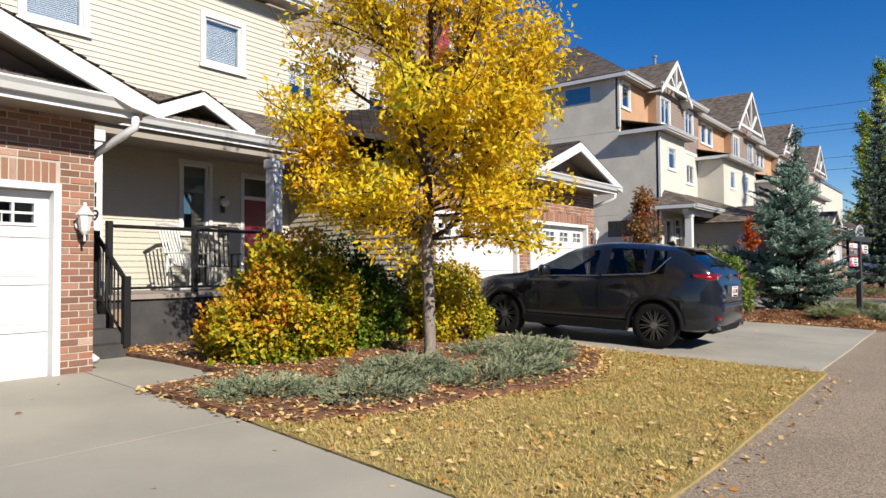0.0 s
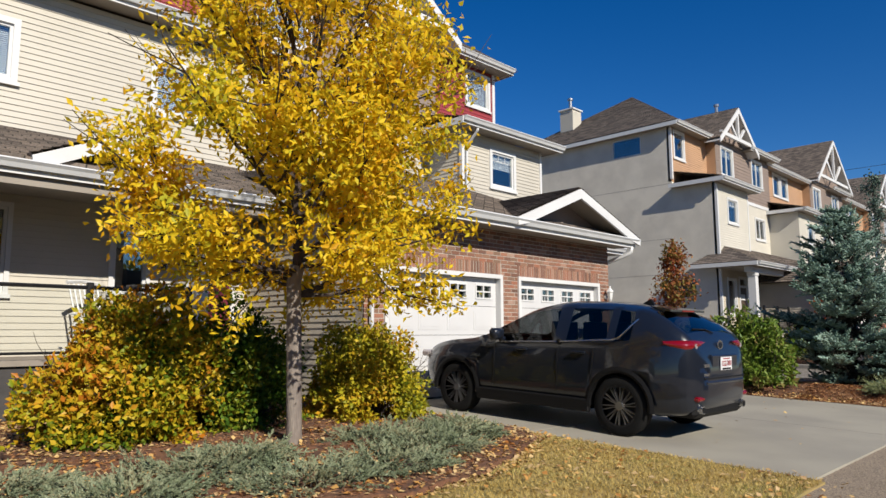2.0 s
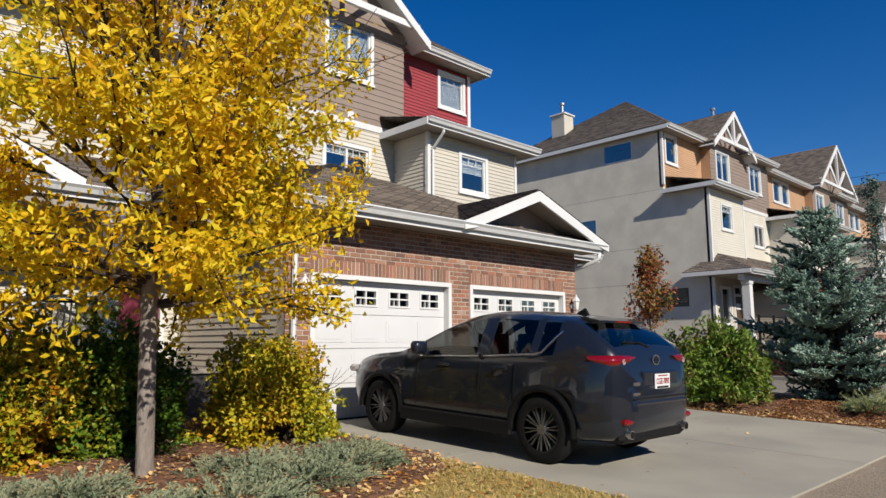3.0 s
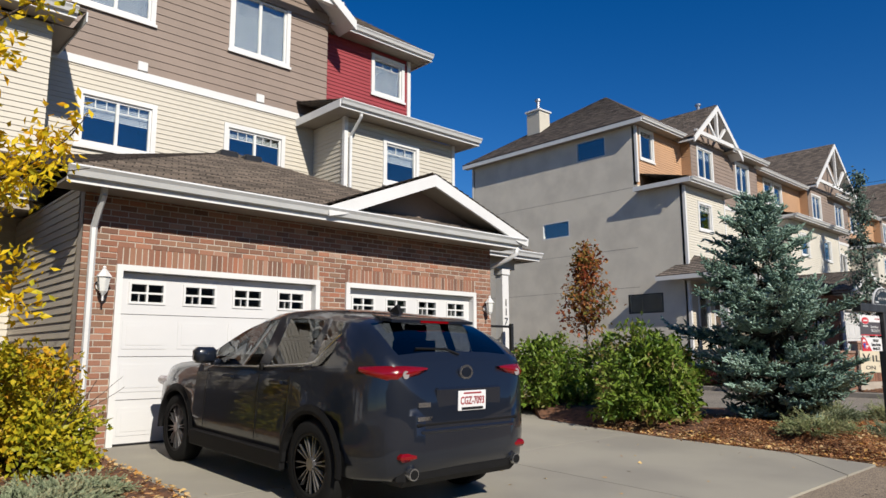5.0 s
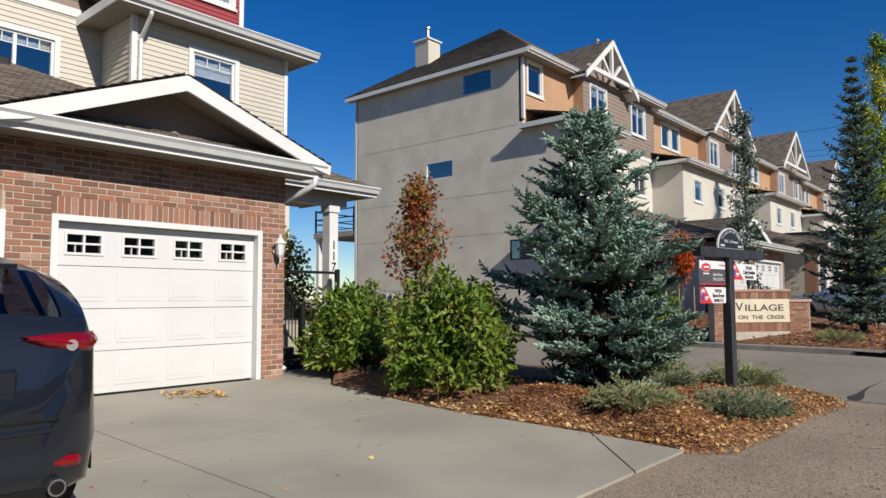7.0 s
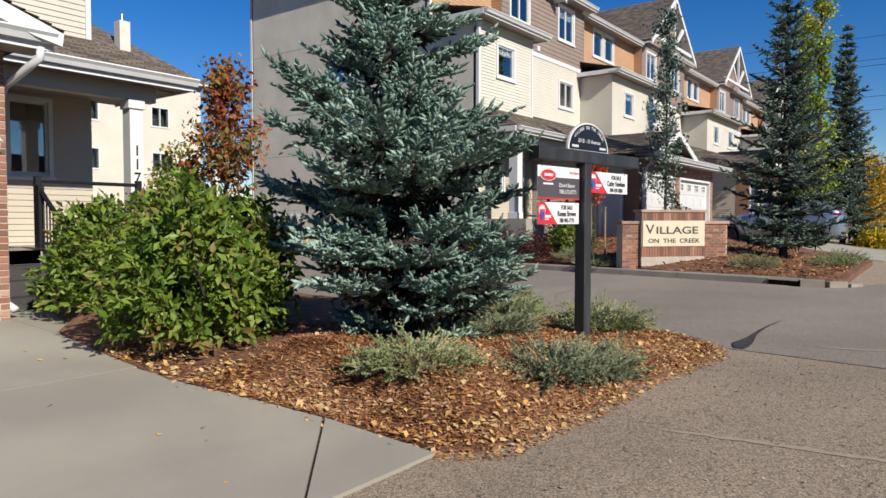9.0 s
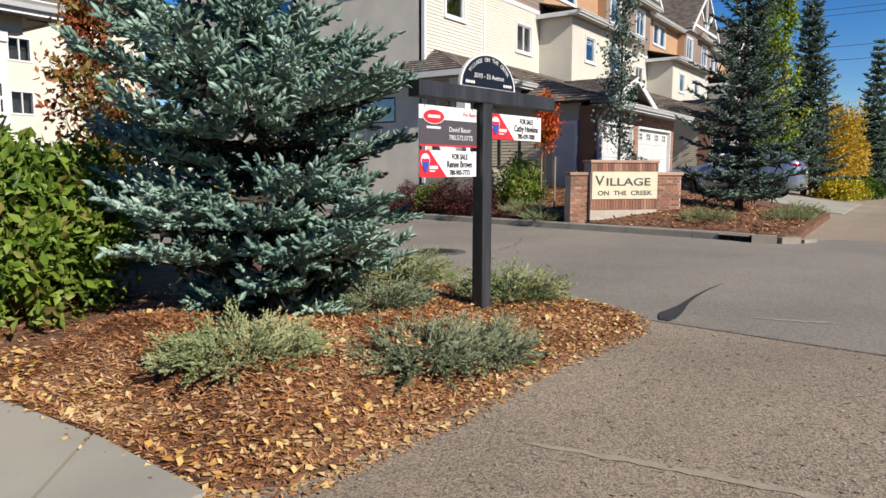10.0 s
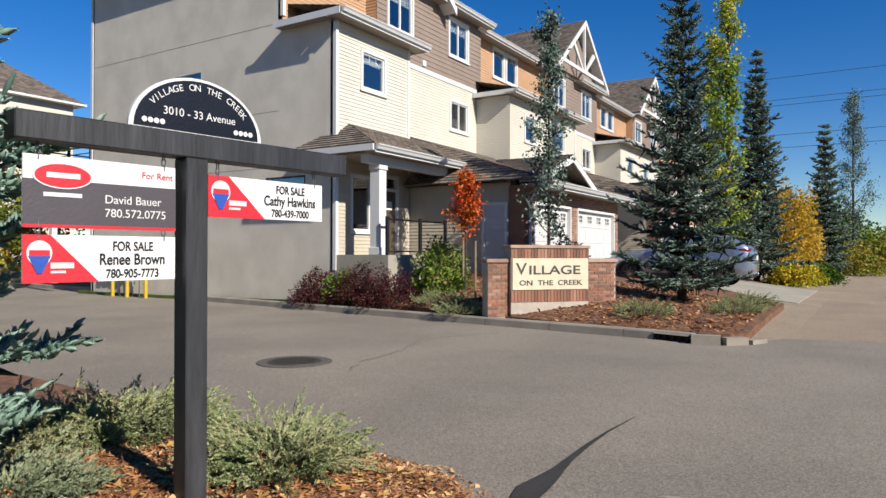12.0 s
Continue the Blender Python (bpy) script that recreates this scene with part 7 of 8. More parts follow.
        words(tel, b, R(cx, z1 - 0.92 * h), 0.27 * h, ink, stretch=0.8, bold=0.001)

    agent("sale_sign", -0.78, -0.09, 1.135, 1.345, 1.385, "Renee Brown", "780-905-7773")
    agent("sale_sign", 0.09, 0.86, 1.455, 1.675, 1.75, "Cathy Hawkins", "780-439-7000")


def build_sign_wall():
    """A low brick wall across the corner with a carved cream name panel."""
    a, b = Vector((26.78, 6.1)), Vector((28.14, 4.97))
    turn = math.degrees(math.atan2(b.y - a.y, b.x - a.x))
    t = thing("entrance_sign_wall", (a.x, a.y, 0), "low red brick sign wall with a cream panel", "sign wall", turn=turn)
    w = (b - a).length
    bm = boxes((-0.02, w + 0.02, 0.0, 0.35, 0.2, 1.62), (-0.5, -0.02, 0.1, 0.4, 0.1, 1.35), (w + 0.02, w + 0.75, 0.1, 0.4, 0.1, 1.35))
    part("core", bm, MORTAR, t)
    verts, faces = [], []

    def lay(x0, x1, y0, z0, z1):
        o = len(verts)
        verts.extend([(x0, y0, z0), (x1, y0, z0), (x1, y0, z1), (x0, y0, z1), (x0, y0 + 0.02, z0), (x1, y0 + 0.02, z0), (x1, y0 + 0.02, z1), (x0, y0 + 0.02, z1)])
        faces.extend([(o, o + 1, o + 2, o + 3), (o, o + 4, o + 5, o + 1), (o + 1, o + 5, o + 6, o + 2), (o + 2, o + 6, o + 7, o + 3), (o + 3, o + 7, o + 4, o)])

    for z0, z1 in ((1.37, 1.56), (0.45, 0.69)):
        x = -0.02
        while x < w:
            lay(x, x + 0.065, -0.012, z0, z1)
            x += 0.076
    for s0, s1 in ((-0.5, -0.02), (w + 0.02, w + 0.75)):
        z, row = 0.15, 0
        while z < 1.25:
            x = s0 - (0.1 if row % 2 else 0)
            while x < s1:
                p, q = max(x, s0), min(x + 0.19, s1)
                if q - p > 0.03:
                    lay(p, q, 0.088, z, z + 0.06)
                x += 0.2
            z += 0.072
            row += 1
    raw("bricks", verts, faces, BRICK, t)["kind"] = "stuff"
    part("coping", boxes((-0.05, w + 0.05, -0.04, 0.4, 1.57, 1.64), bevel=0.01), MATS["pale_brick"], t)
    part("coping", boxes((-0.54, -0.05, 0.05, 0.44, 1.27, 1.35), bevel=0.01), MATS["pale_brick"], t)
    part("coping", boxes((w + 0.05, w + 0.79, 0.05, 0.44, 1.27, 1.35), bevel=0.01), MATS["pale_brick"], t)
    cream = mat("cream_cast_stone", (0.553, 0.49, 0.363), 0.8, vary=0.06, scale=5)
    part("panel", boxes((0.0, w, -0.03, 0.01, 0.7, 1.36), bevel=0.008), cream, t, "cream cast panel")
    ink = mat("dark_cut_letter", (0.04, 0.04, 0.036), 0.6)
    words("V", t, pose(0.2, -0.034, 1.03, 90, 0, 0), 0.34, ink, stretch=1.15, bold=0.004)
    words("ILLAGE", t, pose(0.97, -0.034, 1.03, 90, 0, 0), 0.26, ink, stretch=1.5, bold=0.004)
    words("ON  THE  CREEK", t, pose(w / 2, -0.034, 0.8, 90, 0, 0), 0.15, ink, stretch=1.3, bold=0.003)


build_plants()
build_street_marks()
build_sign_post()
build_sign_wall()

# ---- vehicles ----


def curve_at(table, v):
    # the table softened over a short run, so that no kink shows in the gloss
    xs, ys = zip(*table)
    run = min(0.06 if v < 0.8 else 0.14, max(v, 0.0), max(xs[-1] - v, 0.0)) if xs[0] <= v <= xs[-1] else 0.0
    return float(np.mean(np.interp(np.linspace(v - run, v + run, 9), xs, ys)))


def suv(name, x, y, z, turn, paint, label, plate="", pitch=0.0):
    """A five-door crossover, nose towards +y: lofted body shell with cut arches, glass, lights, wheels and trim."""
    t = thing(name, (x, y, z), label, "car", turn=turn)
    t.matrix_world = pose(x, y, z, pitch, 0, turn)
    black = mat("black_plastic_cladding", (0.006, 0.006, 0.0065), 0.6, vary=0.1, scale=8, spec=0.2)
    trimc = mat("bright_trim", (0.435, 0.442, 0.458), 0.2, 0.95, vary=0.03)
    tyre_m = mat("tyre_rubber", (0.008, 0.008, 0.008), 0.85, vary=0.15, scale=10, spec=0.2)
    rim_m = mat("gunmetal_alloy", (0.36, 0.36, 0.37), 0.28, 0.9, vary=0.05)
    lens_r = mat("red_lamp_lens", (0.16, 0.002, 0.004), 0.08, vary=0.03, spec=0.8)
    lens_c = mat("clear_lamp_lens", (0.34, 0.31, 0.31), 0.08, 0.3, vary=0.03)
    tint = glass_mat("tinted_car_glass", (0.3, 0.32, 0.33), 0.05)
    W = [(0, 0.5), (0.03, 0.64), (0.08, 0.73), (0.16, 0.80), (0.3, 0.865), (0.5, 0.905), (0.8, 0.92), (3.4, 0.92), (3.9, 0.905), (4.25, 0.85), (4.45, 0.74), (4.55, 0.56)]
    BOT = [(0, 0.47), (0.05, 0.38), (0.14, 0.31), (0.5, 0.27), (3.9, 0.24), (4.3, 0.26), (4.55, 0.36)]
    BELT = [(0, 0.80), (0.05, 0.98), (0.1, 1.1), (0.18, 1.16), (0.5, 1.16), (1.2, 1.11), (2.9, 1.04), (3.2, 1.02), (3.5, 1.0)]
    TOP = [(0, 0.84), (0.03, 0.98), (0.07, 1.1), (0.12, 1.19), (0.17, 1.25), (0.4, 1.42), (0.58, 1.515), (0.68, 1.55), (0.9, 1.585), (1.4, 1.622), (1.9, 1.628), (2.2, 1.595), (2.5, 1.51), (2.8, 1.34), (3.05, 1.19), (3.2, 1.115), (3.4, 1.09), (3.8, 1.055), (4.1, 0.99), (4.3, 0.91), (4.45, 0.82), (4.55, 0.66)]
    hubs, R = (0.92, 3.62), 0.405
    ys = sorted({*np.linspace(0, 4.55, 70).round(3).tolist(), *(round(h + R * math.cos(a), 3) for h in hubs for a in np.linspace(0, math.pi, 15)), 2.42, 3.16, 0.58, 0.19, 0.02, 0.04, 0.1, 0.13, 0.16})
    rings, N = [], 11
    for v in ys:
        w, b, belt, top = curve_at(W, v), curve_at(BOT, v), curve_at(BELT, v), curve_at(TOP, v)
        for h in hubs:
            if abs(v - h) < R:
                b = max(b, 0.355 + math.sqrt(R * R - (v - h) ** 2))
        if v >= 3.16:
            belt = top - 0.09
        belt = min(belt, top - 0.03)
        cab = min(1.0, max(0.0, (top - belt) / 0.5))
        wt = w * (0.93 - 0.235 * cab)
        sec = [(0, b), (w * 0.8, b), (w * 0.96, max(b, b + 0.02) + 0.03), (w * 1.0, max(b + 0.05, 0.58)), (w * 0.985, max(b + 0.07, 0.80)), (w * 0.97, max(b + 0.09, belt - 0.08)),
               (w * 0.94, max(b + 0.10, belt)), (wt + 0.02, belt + (top - belt) * 0.82), (wt * 0.86, top - 0.02 * cab - 0.012), (wt * 0.5, top + 0.004), (0, top + 0.012)]
        mono = []
        for px, pz in sec:
            mono.append((px, max(pz, mono[-1][1]) if mono else pz))
        rings.append(mono)
    verts = []
    for v, sec in zip(ys, rings):
        verts += [(px, v, pz) for px, pz in sec] + [(-px, v, pz) for px, pz in sec[1:-1]]
    M = 2 * N - 2
    loop = list(range(N)) + [N + i for i in range(N - 3, -1, -1)]
    body_f, glass_f = [], {"side_window": [], "windscreen": [], "rear_window": []}
    for i in range(len(ys) - 1):
        mid = (ys[i] + ys[i + 1]) / 2
        for k in range(M):
            a, b2 = loop[k], loop[(k + 1) % M]
            q = (i * M + a, i * M + b2, (i + 1) * M + b2, (i + 1) * M + a)
            lo = min(k, M - 1 - k)
            kind = None
            if lo == 6 and 0.78 < mid < 2.9 and not (1.74 < mid < 1.88 or 1.03 < mid < 1.11):
                kind = "side_window"
            elif lo >= 8 and 2.42 < mid < 3.16:
                kind = "windscreen"
            elif lo >= 8 and 0.19 < mid < 0.58:
                kind = "rear_window"
            (glass_f[kind] if kind else body_f).append(q)
    body_f.append(tuple(loop[::-1]))
    body_f.append(tuple((len(ys) - 1) * M + k for k in loop))

    def piece(nm, faces, material, parent, label=""):
        used = sorted({i for f in faces for i in f})
        ren = {o: n for n, o in enumerate(used)}
        ob = raw(nm, [verts[i] for i in used], [tuple(ren[i] for i in f) for f in faces], material, parent, label, smooth=True)
        bm = bmesh.new()
        bm.from_mesh(ob.data)
        bmesh.ops.recalc_face_normals(bm, faces=bm.faces)
        bm.to_mesh(ob.data)
        bm.free()
        return ob

    body = piece("body", body_f, paint, t)
    for nm, fs in glass_f.items():
        sides = ([f for f in fs if verts[f[0]][0] > 0], [f for f in fs if verts[f[0]][0] <= 0]) if nm == "side_window" else (fs,)
        for part_f in sides:
            g = piece(nm, part_f, tint, t, "dark tinted glass")
            g.visible_shadow = False
    # cabin inside
    dark = mat("black_cabin_trim", (0.02, 0.02, 0.022), 0.8, vary=0.1)
    part("cabin_floor", boxes((-0.75, 0.75, 0.7, 3.3, 0.45, 0.7)), dark, t)
    for sx in (-0.38, 0.38):
        for sy in (1.25, 2.15):
            part("seat", boxes((sx - 0.24, sx + 0.24, sy - 0.05, sy + 0.42, 0.7, 0.9), (sx - 0.23, sx + 0.23, sy - 0.16, sy - 0.02, 0.9, 1.35), (sx - 0.12, sx + 0.12, sy - 0.15, sy - 0.05, 1.35, 1.5), bevel=0.02), dark, t)
    # sills, arches, bumper underside
    for s in (-1, 1):
        part("sill_cladding", boxes((s * 0.86 if s > 0 else -0.93, 0.93 if s > 0 else -0.86, 1.33, 3.2, 0.24, 0.40), bevel=0.015), black, t)
        for h in hubs:
            bm = bmesh.new()
            prev = None
            for k in range(17):
                a = math.pi * (k / 16) * 1.06 - 0.09
                row = [bm.verts.new((s * px, h + rr * math.cos(a), 0.355 + rr * math.sin(a))) for px, rr in ((0.80, R - 0.01), (0.925, R - 0.01), (0.932, R + 0.02), (0.915, R + 0.065))]
                if prev:
                    for j in range(3):
                        bm.faces.new((prev[j], row[j], row[j + 1], prev[j + 1]))
                prev = row
            part("arch_cladding", bm, black, t)
            # wheel
            wheel = new("wheel")
            wheel.parent = t
            wheel.location = (s * 0.80, h, 0.355)
            bm = bmesh.new()
            prof = [(-0.105, 0.25), (-0.11, 0.32), (-0.09, 0.35), (0, 0.357), (0.09, 0.35), (0.112, 0.32), (0.105, 0.25)]
            seg = 36
            ringv = [[bm.verts.new((px, rr * math.cos(2 * math.pi * k / seg), rr * math.sin(2 * math.pi * k / seg))) for k in range(seg)] for px, rr in prof]
            for r0, r1 in zip(ringv, ringv[1:]):
                for k in range(seg):
                    bm.faces.new((r0[k], r0[(k + 1) % seg], r1[(k + 1) % seg], r1[k]))
            part("tyre", bm, tyre_m, wheel, smooth=True)
            bm = bmesh.new()
            for px, r0, r1 in ((0.1 * s, 0.225, 0.255), (-0.02 * s, 0.02, 0.25)):
                ra = [bm.verts.new((px, r0 * math.cos(2 * math.pi * k / seg), r0 * math.sin(2 * math.pi * k / seg))) for k in range(seg)]
                rb = [bm.verts.new((px, r1 * math.cos(2 * math.pi * k / seg), r1 * math.sin(2 * math.pi * k / seg))) for k in range(seg)]
                for k in range(seg):
                    bm.faces.new((ra[k], ra[(k + 1) % seg], rb[(k + 1) % seg], rb[k]))
            part("rim", bm, mat("dark_wheel_well", (0.0158, 0.0158, 0.0174), 0.5, 0.4), wheel)
            for k in range(20):
                a = 2 * math.pi * k / 20 + (0.05 if k % 2 else -0.05)
                bm = bmesh.new()
                d = Vector((0, math.cos(a), math.sin(a)))
                n = Vector((0, -math.sin(a), math.cos(a)))
                vs = []
                for rr, ww in ((0.04, 0.007), (0.235, 0.0065)):
                    for xx, sc in ((0.085, 0.6), (0.05, 1.0)):
                        for sg in (-1, 1):
                            vs.append(bm.verts.new(d * rr + n * ww * sg * sc + Vector((xx * s, 0, 0))))
                for q in ((0, 1, 5, 4), (0, 4, 6, 2), (1, 3, 7, 5), (4, 5, 7, 6)):
                    bm.faces.new([vs[i] for i in q])
                part("spoke", bm, rim_m, wheel)
            bm = bmesh.new()
            bmesh.ops.create_cone(bm, cap_ends=True, segments=16, radius1=0.05, radius2=0.045, depth=0.03, matrix=Matrix.Translation((0.085 * s, 0, 0)) @ Matrix.Rotation(radians(90), 4, "Y"))
            part("hub_cap", bm, rim_m, wheel)
        # mirror, handles, bright window line, lamps
        bm = boxes((s * 1.0 - 0.11, s * 1.0 + 0.11, 2.7, 2.84, 1.08, 1.24), bevel=0.035)
        box(bm, min(s * 0.84, s * 0.93), max(s * 0.84, s * 0.93), 2.74, 2.82, 1.06, 1.12)
        part("wing_mirror", bm, paint, t, smooth=True)
        for hy in (1.38, 2.3):
            part("door_handle", boxes((min(s * 0.905, s * 0.94), max(s * 0.905, s * 0.94), hy, hy + 0.2, 0.955, 0.985), bevel=0.008), paint, t)
        bm = bmesh.new()
        tube(bm, [(s * 0.765, 0.72, 1.40), (s * 0.80, 0.78, 1.34), (s * 0.885, 0.93, 1.165), (s * 0.895, 1.02, 1.145), (s * 0.88, 1.8, 1.09), (s * 0.875, 2.88, 1.05)], 0.011, 5)
        part("window_trim", bm, trimc, t, "bright window line")
        for dy in (1.81,):
            part("door_pillar", boxes((min(s * 0.76, s * 0.90), max(s * 0.76, s * 0.90), dy - 0.02, dy + 0.02, 1.06, 1.12)), black, t)
        for dy in (1.3, 1.83, 2.9):
            bm = bmesh.new()
            tube(bm, [(s * 0.922, dy, 0.45), (s * 0.921, dy - 0.02, 0.8), (s * 0.905, dy - 0.03, 1.03)], 0.004, 4)
            part("door_seam", bm, black, t)
        path = [(0.40, 0.085, 1.135, 1.15), (0.50, 0.085, 1.09, 1.16), (0.60, 0.09, 1.055, 1.165), (0.68, 0.11, 1.035, 1.165), (0.745, 0.155, 1.03, 1.165), (0.80, 0.24, 1.06, 1.16), (0.845, 0.38, 1.11, 1.15)]
        bm = bmesh.new()
        prev = None
        for px, py, z0, z1 in path:
            row = [bm.verts.new((s * px, py, z0)), bm.verts.new((s * (px + 0.022), py - 0.028, (z0 + z1) / 2)), bm.verts.new((s * px, py, z1)), bm.verts.new((s * (px - 0.08), py + 0.1, (z0 + z1) / 2))]
            if prev:
                for j in range(4):
                    bm.faces.new((prev[j], row[j], row[(j + 1) % 4], prev[(j + 1) % 4]))
            prev = row
        part("tail_lamp", bm, lens_r, t, "dark red wraparound lamp", smooth=True)
        o = part("reverse_lamp", ellipse(0.03, 0.03, 0.006), lens_c, t, "clear round reversing lens")
        o.location = (s * 0.63, 0.072, 1.1)
        part("bumper_reflector", boxes((min(s * 0.53, s * 0.69), max(s * 0.53, s * 0.69), 0.015, 0.12, 0.47, 0.53), bevel=0.02), lens_r, t, "red reflector")
        bm = bmesh.new()
        tube(bm, [(s * 0.57, 0.015, 0.375), (s * 0.57, 0.2, 0.375)], 0.045, 16)
        pipe = part("exhaust", bm, trimc, t, "chrome tail pipe")
        # black disc painted in for the shade inside the pipe
        o = part("bore", ellipse(0.034, 0.034, 0.004), black, pipe)
        o.location = (s * 0.57, 0.014, 0.375)
        part("head_lamp", boxes((min(s * 0.48, s * 0.8), max(s * 0.48, s * 0.8), 4.32, 4.5, 0.76, 0.86), bevel=0.03), lens_c, t, "clear lens")
    part("rear_diffuser", boxes((-0.66, 0.66, 0.07, 0.5, 0.27, 0.46), bevel=0.05), black, t)
    part("tailgate_recess", boxes((-0.36, 0.36, 0.004, 0.05, 0.79, 1.0), bevel=0.015), paint, t)
    part("tailgate_lip", boxes((-0.56, 0.56, -0.004, 0.05, 0.715, 0.745), bevel=0.01), black, t)
    part("bumper_crease", boxes((-0.52, 0.52, -0.012, 0.03, 0.66, 0.70), bevel=0.014), paint, t)
    part("spoiler", prism(bmesh.new(), [(0.46, 1.5), (0.62, 1.52), (0.74, 1.567), (0.6, 1.552), (0.46, 1.525)], -0.47, 0.47, "x"), paint, t)
    part("stop_lamp", boxes((-0.16, 0.16, 0.452, 0.47, 1.503, 1.521)), lens_r, t)
    part("wiper", tube(bmesh.new(), [(0.0, 0.15, 1.25), (-0.1, 0.2, 1.29), (-0.42, 0.215, 1.295)], 0.009, 5), black, t)
    part("aerial", prism(bmesh.new(), [(0.9, 1.575), (1.1, 1.595), (0.96, 1.67)], -0.02, 0.02, "x"), black, t, "shark-fin aerial")
    o = part("badge", ellipse(0.075, 0.058, 0.012), trimc, t, "plain bright oval badge")
    o.location = (0, 0.07, 1.11)
    o = part("badge", ellipse(0.055, 0.04, 0.004), paint, t)
    o.location = (0, 0.06, 1.11)
    pl = part("number_plate", boxes((-0.155, 0.155, -0.014, -0.002, 0.815, 0.97), bevel=0.003), mat("white_plate", (0.593, 0.593, 0.6), 0.4, vary=0.03), t, "white number plate")
    if plate:
        words(plate, pl, pose(0, -0.016, 0.865, 90, 0, 0), 0.085, mat("plate_red_ink", (0.276, 0.0158, 0.0237), 0.5), stretch=0.72, bold=0.0015)
        part("plate_bar", boxes((-0.1, 0.1, -0.0165, -0.0145, 0.945, 0.957)), mat("plate_red_ink", (0.276, 0.0158, 0.0237)), pl)
        part("plate_bar", boxes((-0.12, 0.12, -0.0165, -0.0145, 0.822, 0.842)), black, pl)
        part("dealer_mark", boxes((-0.56, -0.42, 0.0, 0.02, 0.76, 0.79)), trimc, t)
        part("model_mark", boxes((-0.55, -0.43, 0.005, 0.02, 0.86, 0.895)), trimc, t)
    return t


suv("car", 7.57, 3.4, gz(7.6, 3.4) + 0.012, 0.0, mat("dark_grey_metallic_paint", (0.008, 0.0105, 0.017), 0.3, 0.0, spec=0.2, vary=0.03, scale=2, fine=300, bump=0.0, coat=0.9),
    "dark grey crossover car parked facing a garage", "CGZ-7093", 1.97)
suv("car", 36.6, 2.75, gz(39, 5.2) + 0.02, 0.0, mat("silver_blue_metallic_paint", (0.276, 0.332, 0.435), 0.3, 0.7, vary=0.03, scale=2, fine=300, bump=0.0, coat=1.0),
    "silver-blue car parked on a far driveway", "")

# ---- porch things and distance ----


def stair_rail(x0, y0, z0, x1, y1, z1, name="stair_rail", h=0.85, n=7, top_post=True):
    """A black metal rail down a flight of steps: two posts, two rails and upright bars."""
    t = thing(name, label="black metal stair railing with upright bars", category="railing")
    a, b = Vector((x0, y0, z0)), Vector((x1, y1, z1))
    for p, w in ((a, 0.04), (b, 0.045)):
        part("post", boxes((p.x - w, p.x + w, p.y - w, p.y + w, p.z, p.z + h + 0.06), bevel=0.005), BLACKM, t)
    for dz, r in ((h, 0.032), (0.1, 0.018)):
        part("rail", tube(bmesh.new(), [a + Vector((0, 0, dz)), b + Vector((0, 0, dz))], r, 6), BLACKM, t)
    for i in range(1, n + 1):
        p = a.lerp(b, i / (n + 1))
        part("bar", tube(bmesh.new(), [p + Vector((0, 0, 0.1)), p + Vector((0, 0, h))], 0.011, 6), BLACKM, t)
    return t


def deck_rail(pts, z, h=1.0, glass=True, name="deck_railing", label="black metal deck railing with clear glass panels"):
    t = thing(name, label=label, category="railing")
    for p in pts:
        part("post", boxes((p[0] - 0.04, p[0] + 0.04, p[1] - 0.04, p[1] + 0.04, z, z + h + 0.04), bevel=0.005), BLACKM, t)
    for a, b in zip(pts, pts[1:]):
        A, B = Vector((*a, 0)), Vector((*b, 0))
        d = (B - A).normalized() * 0.04
        part("top_rail", tube(bmesh.new(), [A + d + Vector((0, 0, z + h - 0.03)), B - d + Vector((0, 0, z + h - 0.03))], 0.028, 6), BLACKM, t)
        part("bottom_rail", tube(bmesh.new(), [A + d + Vector((0, 0, z + 0.09)), B - d + Vector((0, 0, z + 0.09))], 0.02, 6), BLACKM, t)
        if glass:
            p, q = A + 2 * d, B - 2 * d
            g = raw("glass_panel", [(p.x, p.y, z + 0.11), (q.x, q.y, z + 0.11), (q.x, q.y, z + h - 0.06), (p.x, p.y, z + h - 0.06)], [(0, 1, 2, 3)], CLEAR, t)
            g.visible_shadow = False
    return t


def rocking_chair(x, y, z, turn, paint=WHITE, tone="white"):
    t = thing("rocking_chair", (x, y, z), tone + " slatted rocking chair on a porch", "chair", "porch chairs", turn=turn)
    white = paint
    part("seat", boxes(*[(-0.26, 0.26, -0.24 + 0.08 * i, -0.175 + 0.08 * i, 0.4, 0.42) for i in range(6)]), white, t)
    for i in range(7):
        u = -0.24 + 0.08 * i
        bm = bmesh.new()
        tube(bm, [(u, 0.22, 0.42), (u * 1.1, 0.42, 1.1)], 0.016, 5)
        part("back_slat", bm, white, t)
    part("top_rail", tube(bmesh.new(), [(-0.3, 0.42, 1.12), (0, 0.45, 1.15), (0.3, 0.42, 1.12)], 0.03, 6), white, t)
    for s in (-1, 1):
        part("arm", boxes((s * 0.3 - 0.035, s * 0.3 + 0.035, -0.28, 0.3, 0.62, 0.645), bevel=0.005), white, t)
        for yy in (-0.22, 0.22):
            part("leg", tube(bmesh.new(), [(s * 0.29, yy, 0.06), (s * 0.29, yy, 0.63)], 0.02, 6), white, t)
        part("rocker", tube(bmesh.new(), [(s * 0.29, -0.42, 0.12), (s * 0.29, -0.2, 0.04), (s * 0.29, 0.1, 0.02), (s * 0.29, 0.35, 0.06), (s * 0.29, 0.5, 0.14)], 0.02, 6), white, t)
    return t


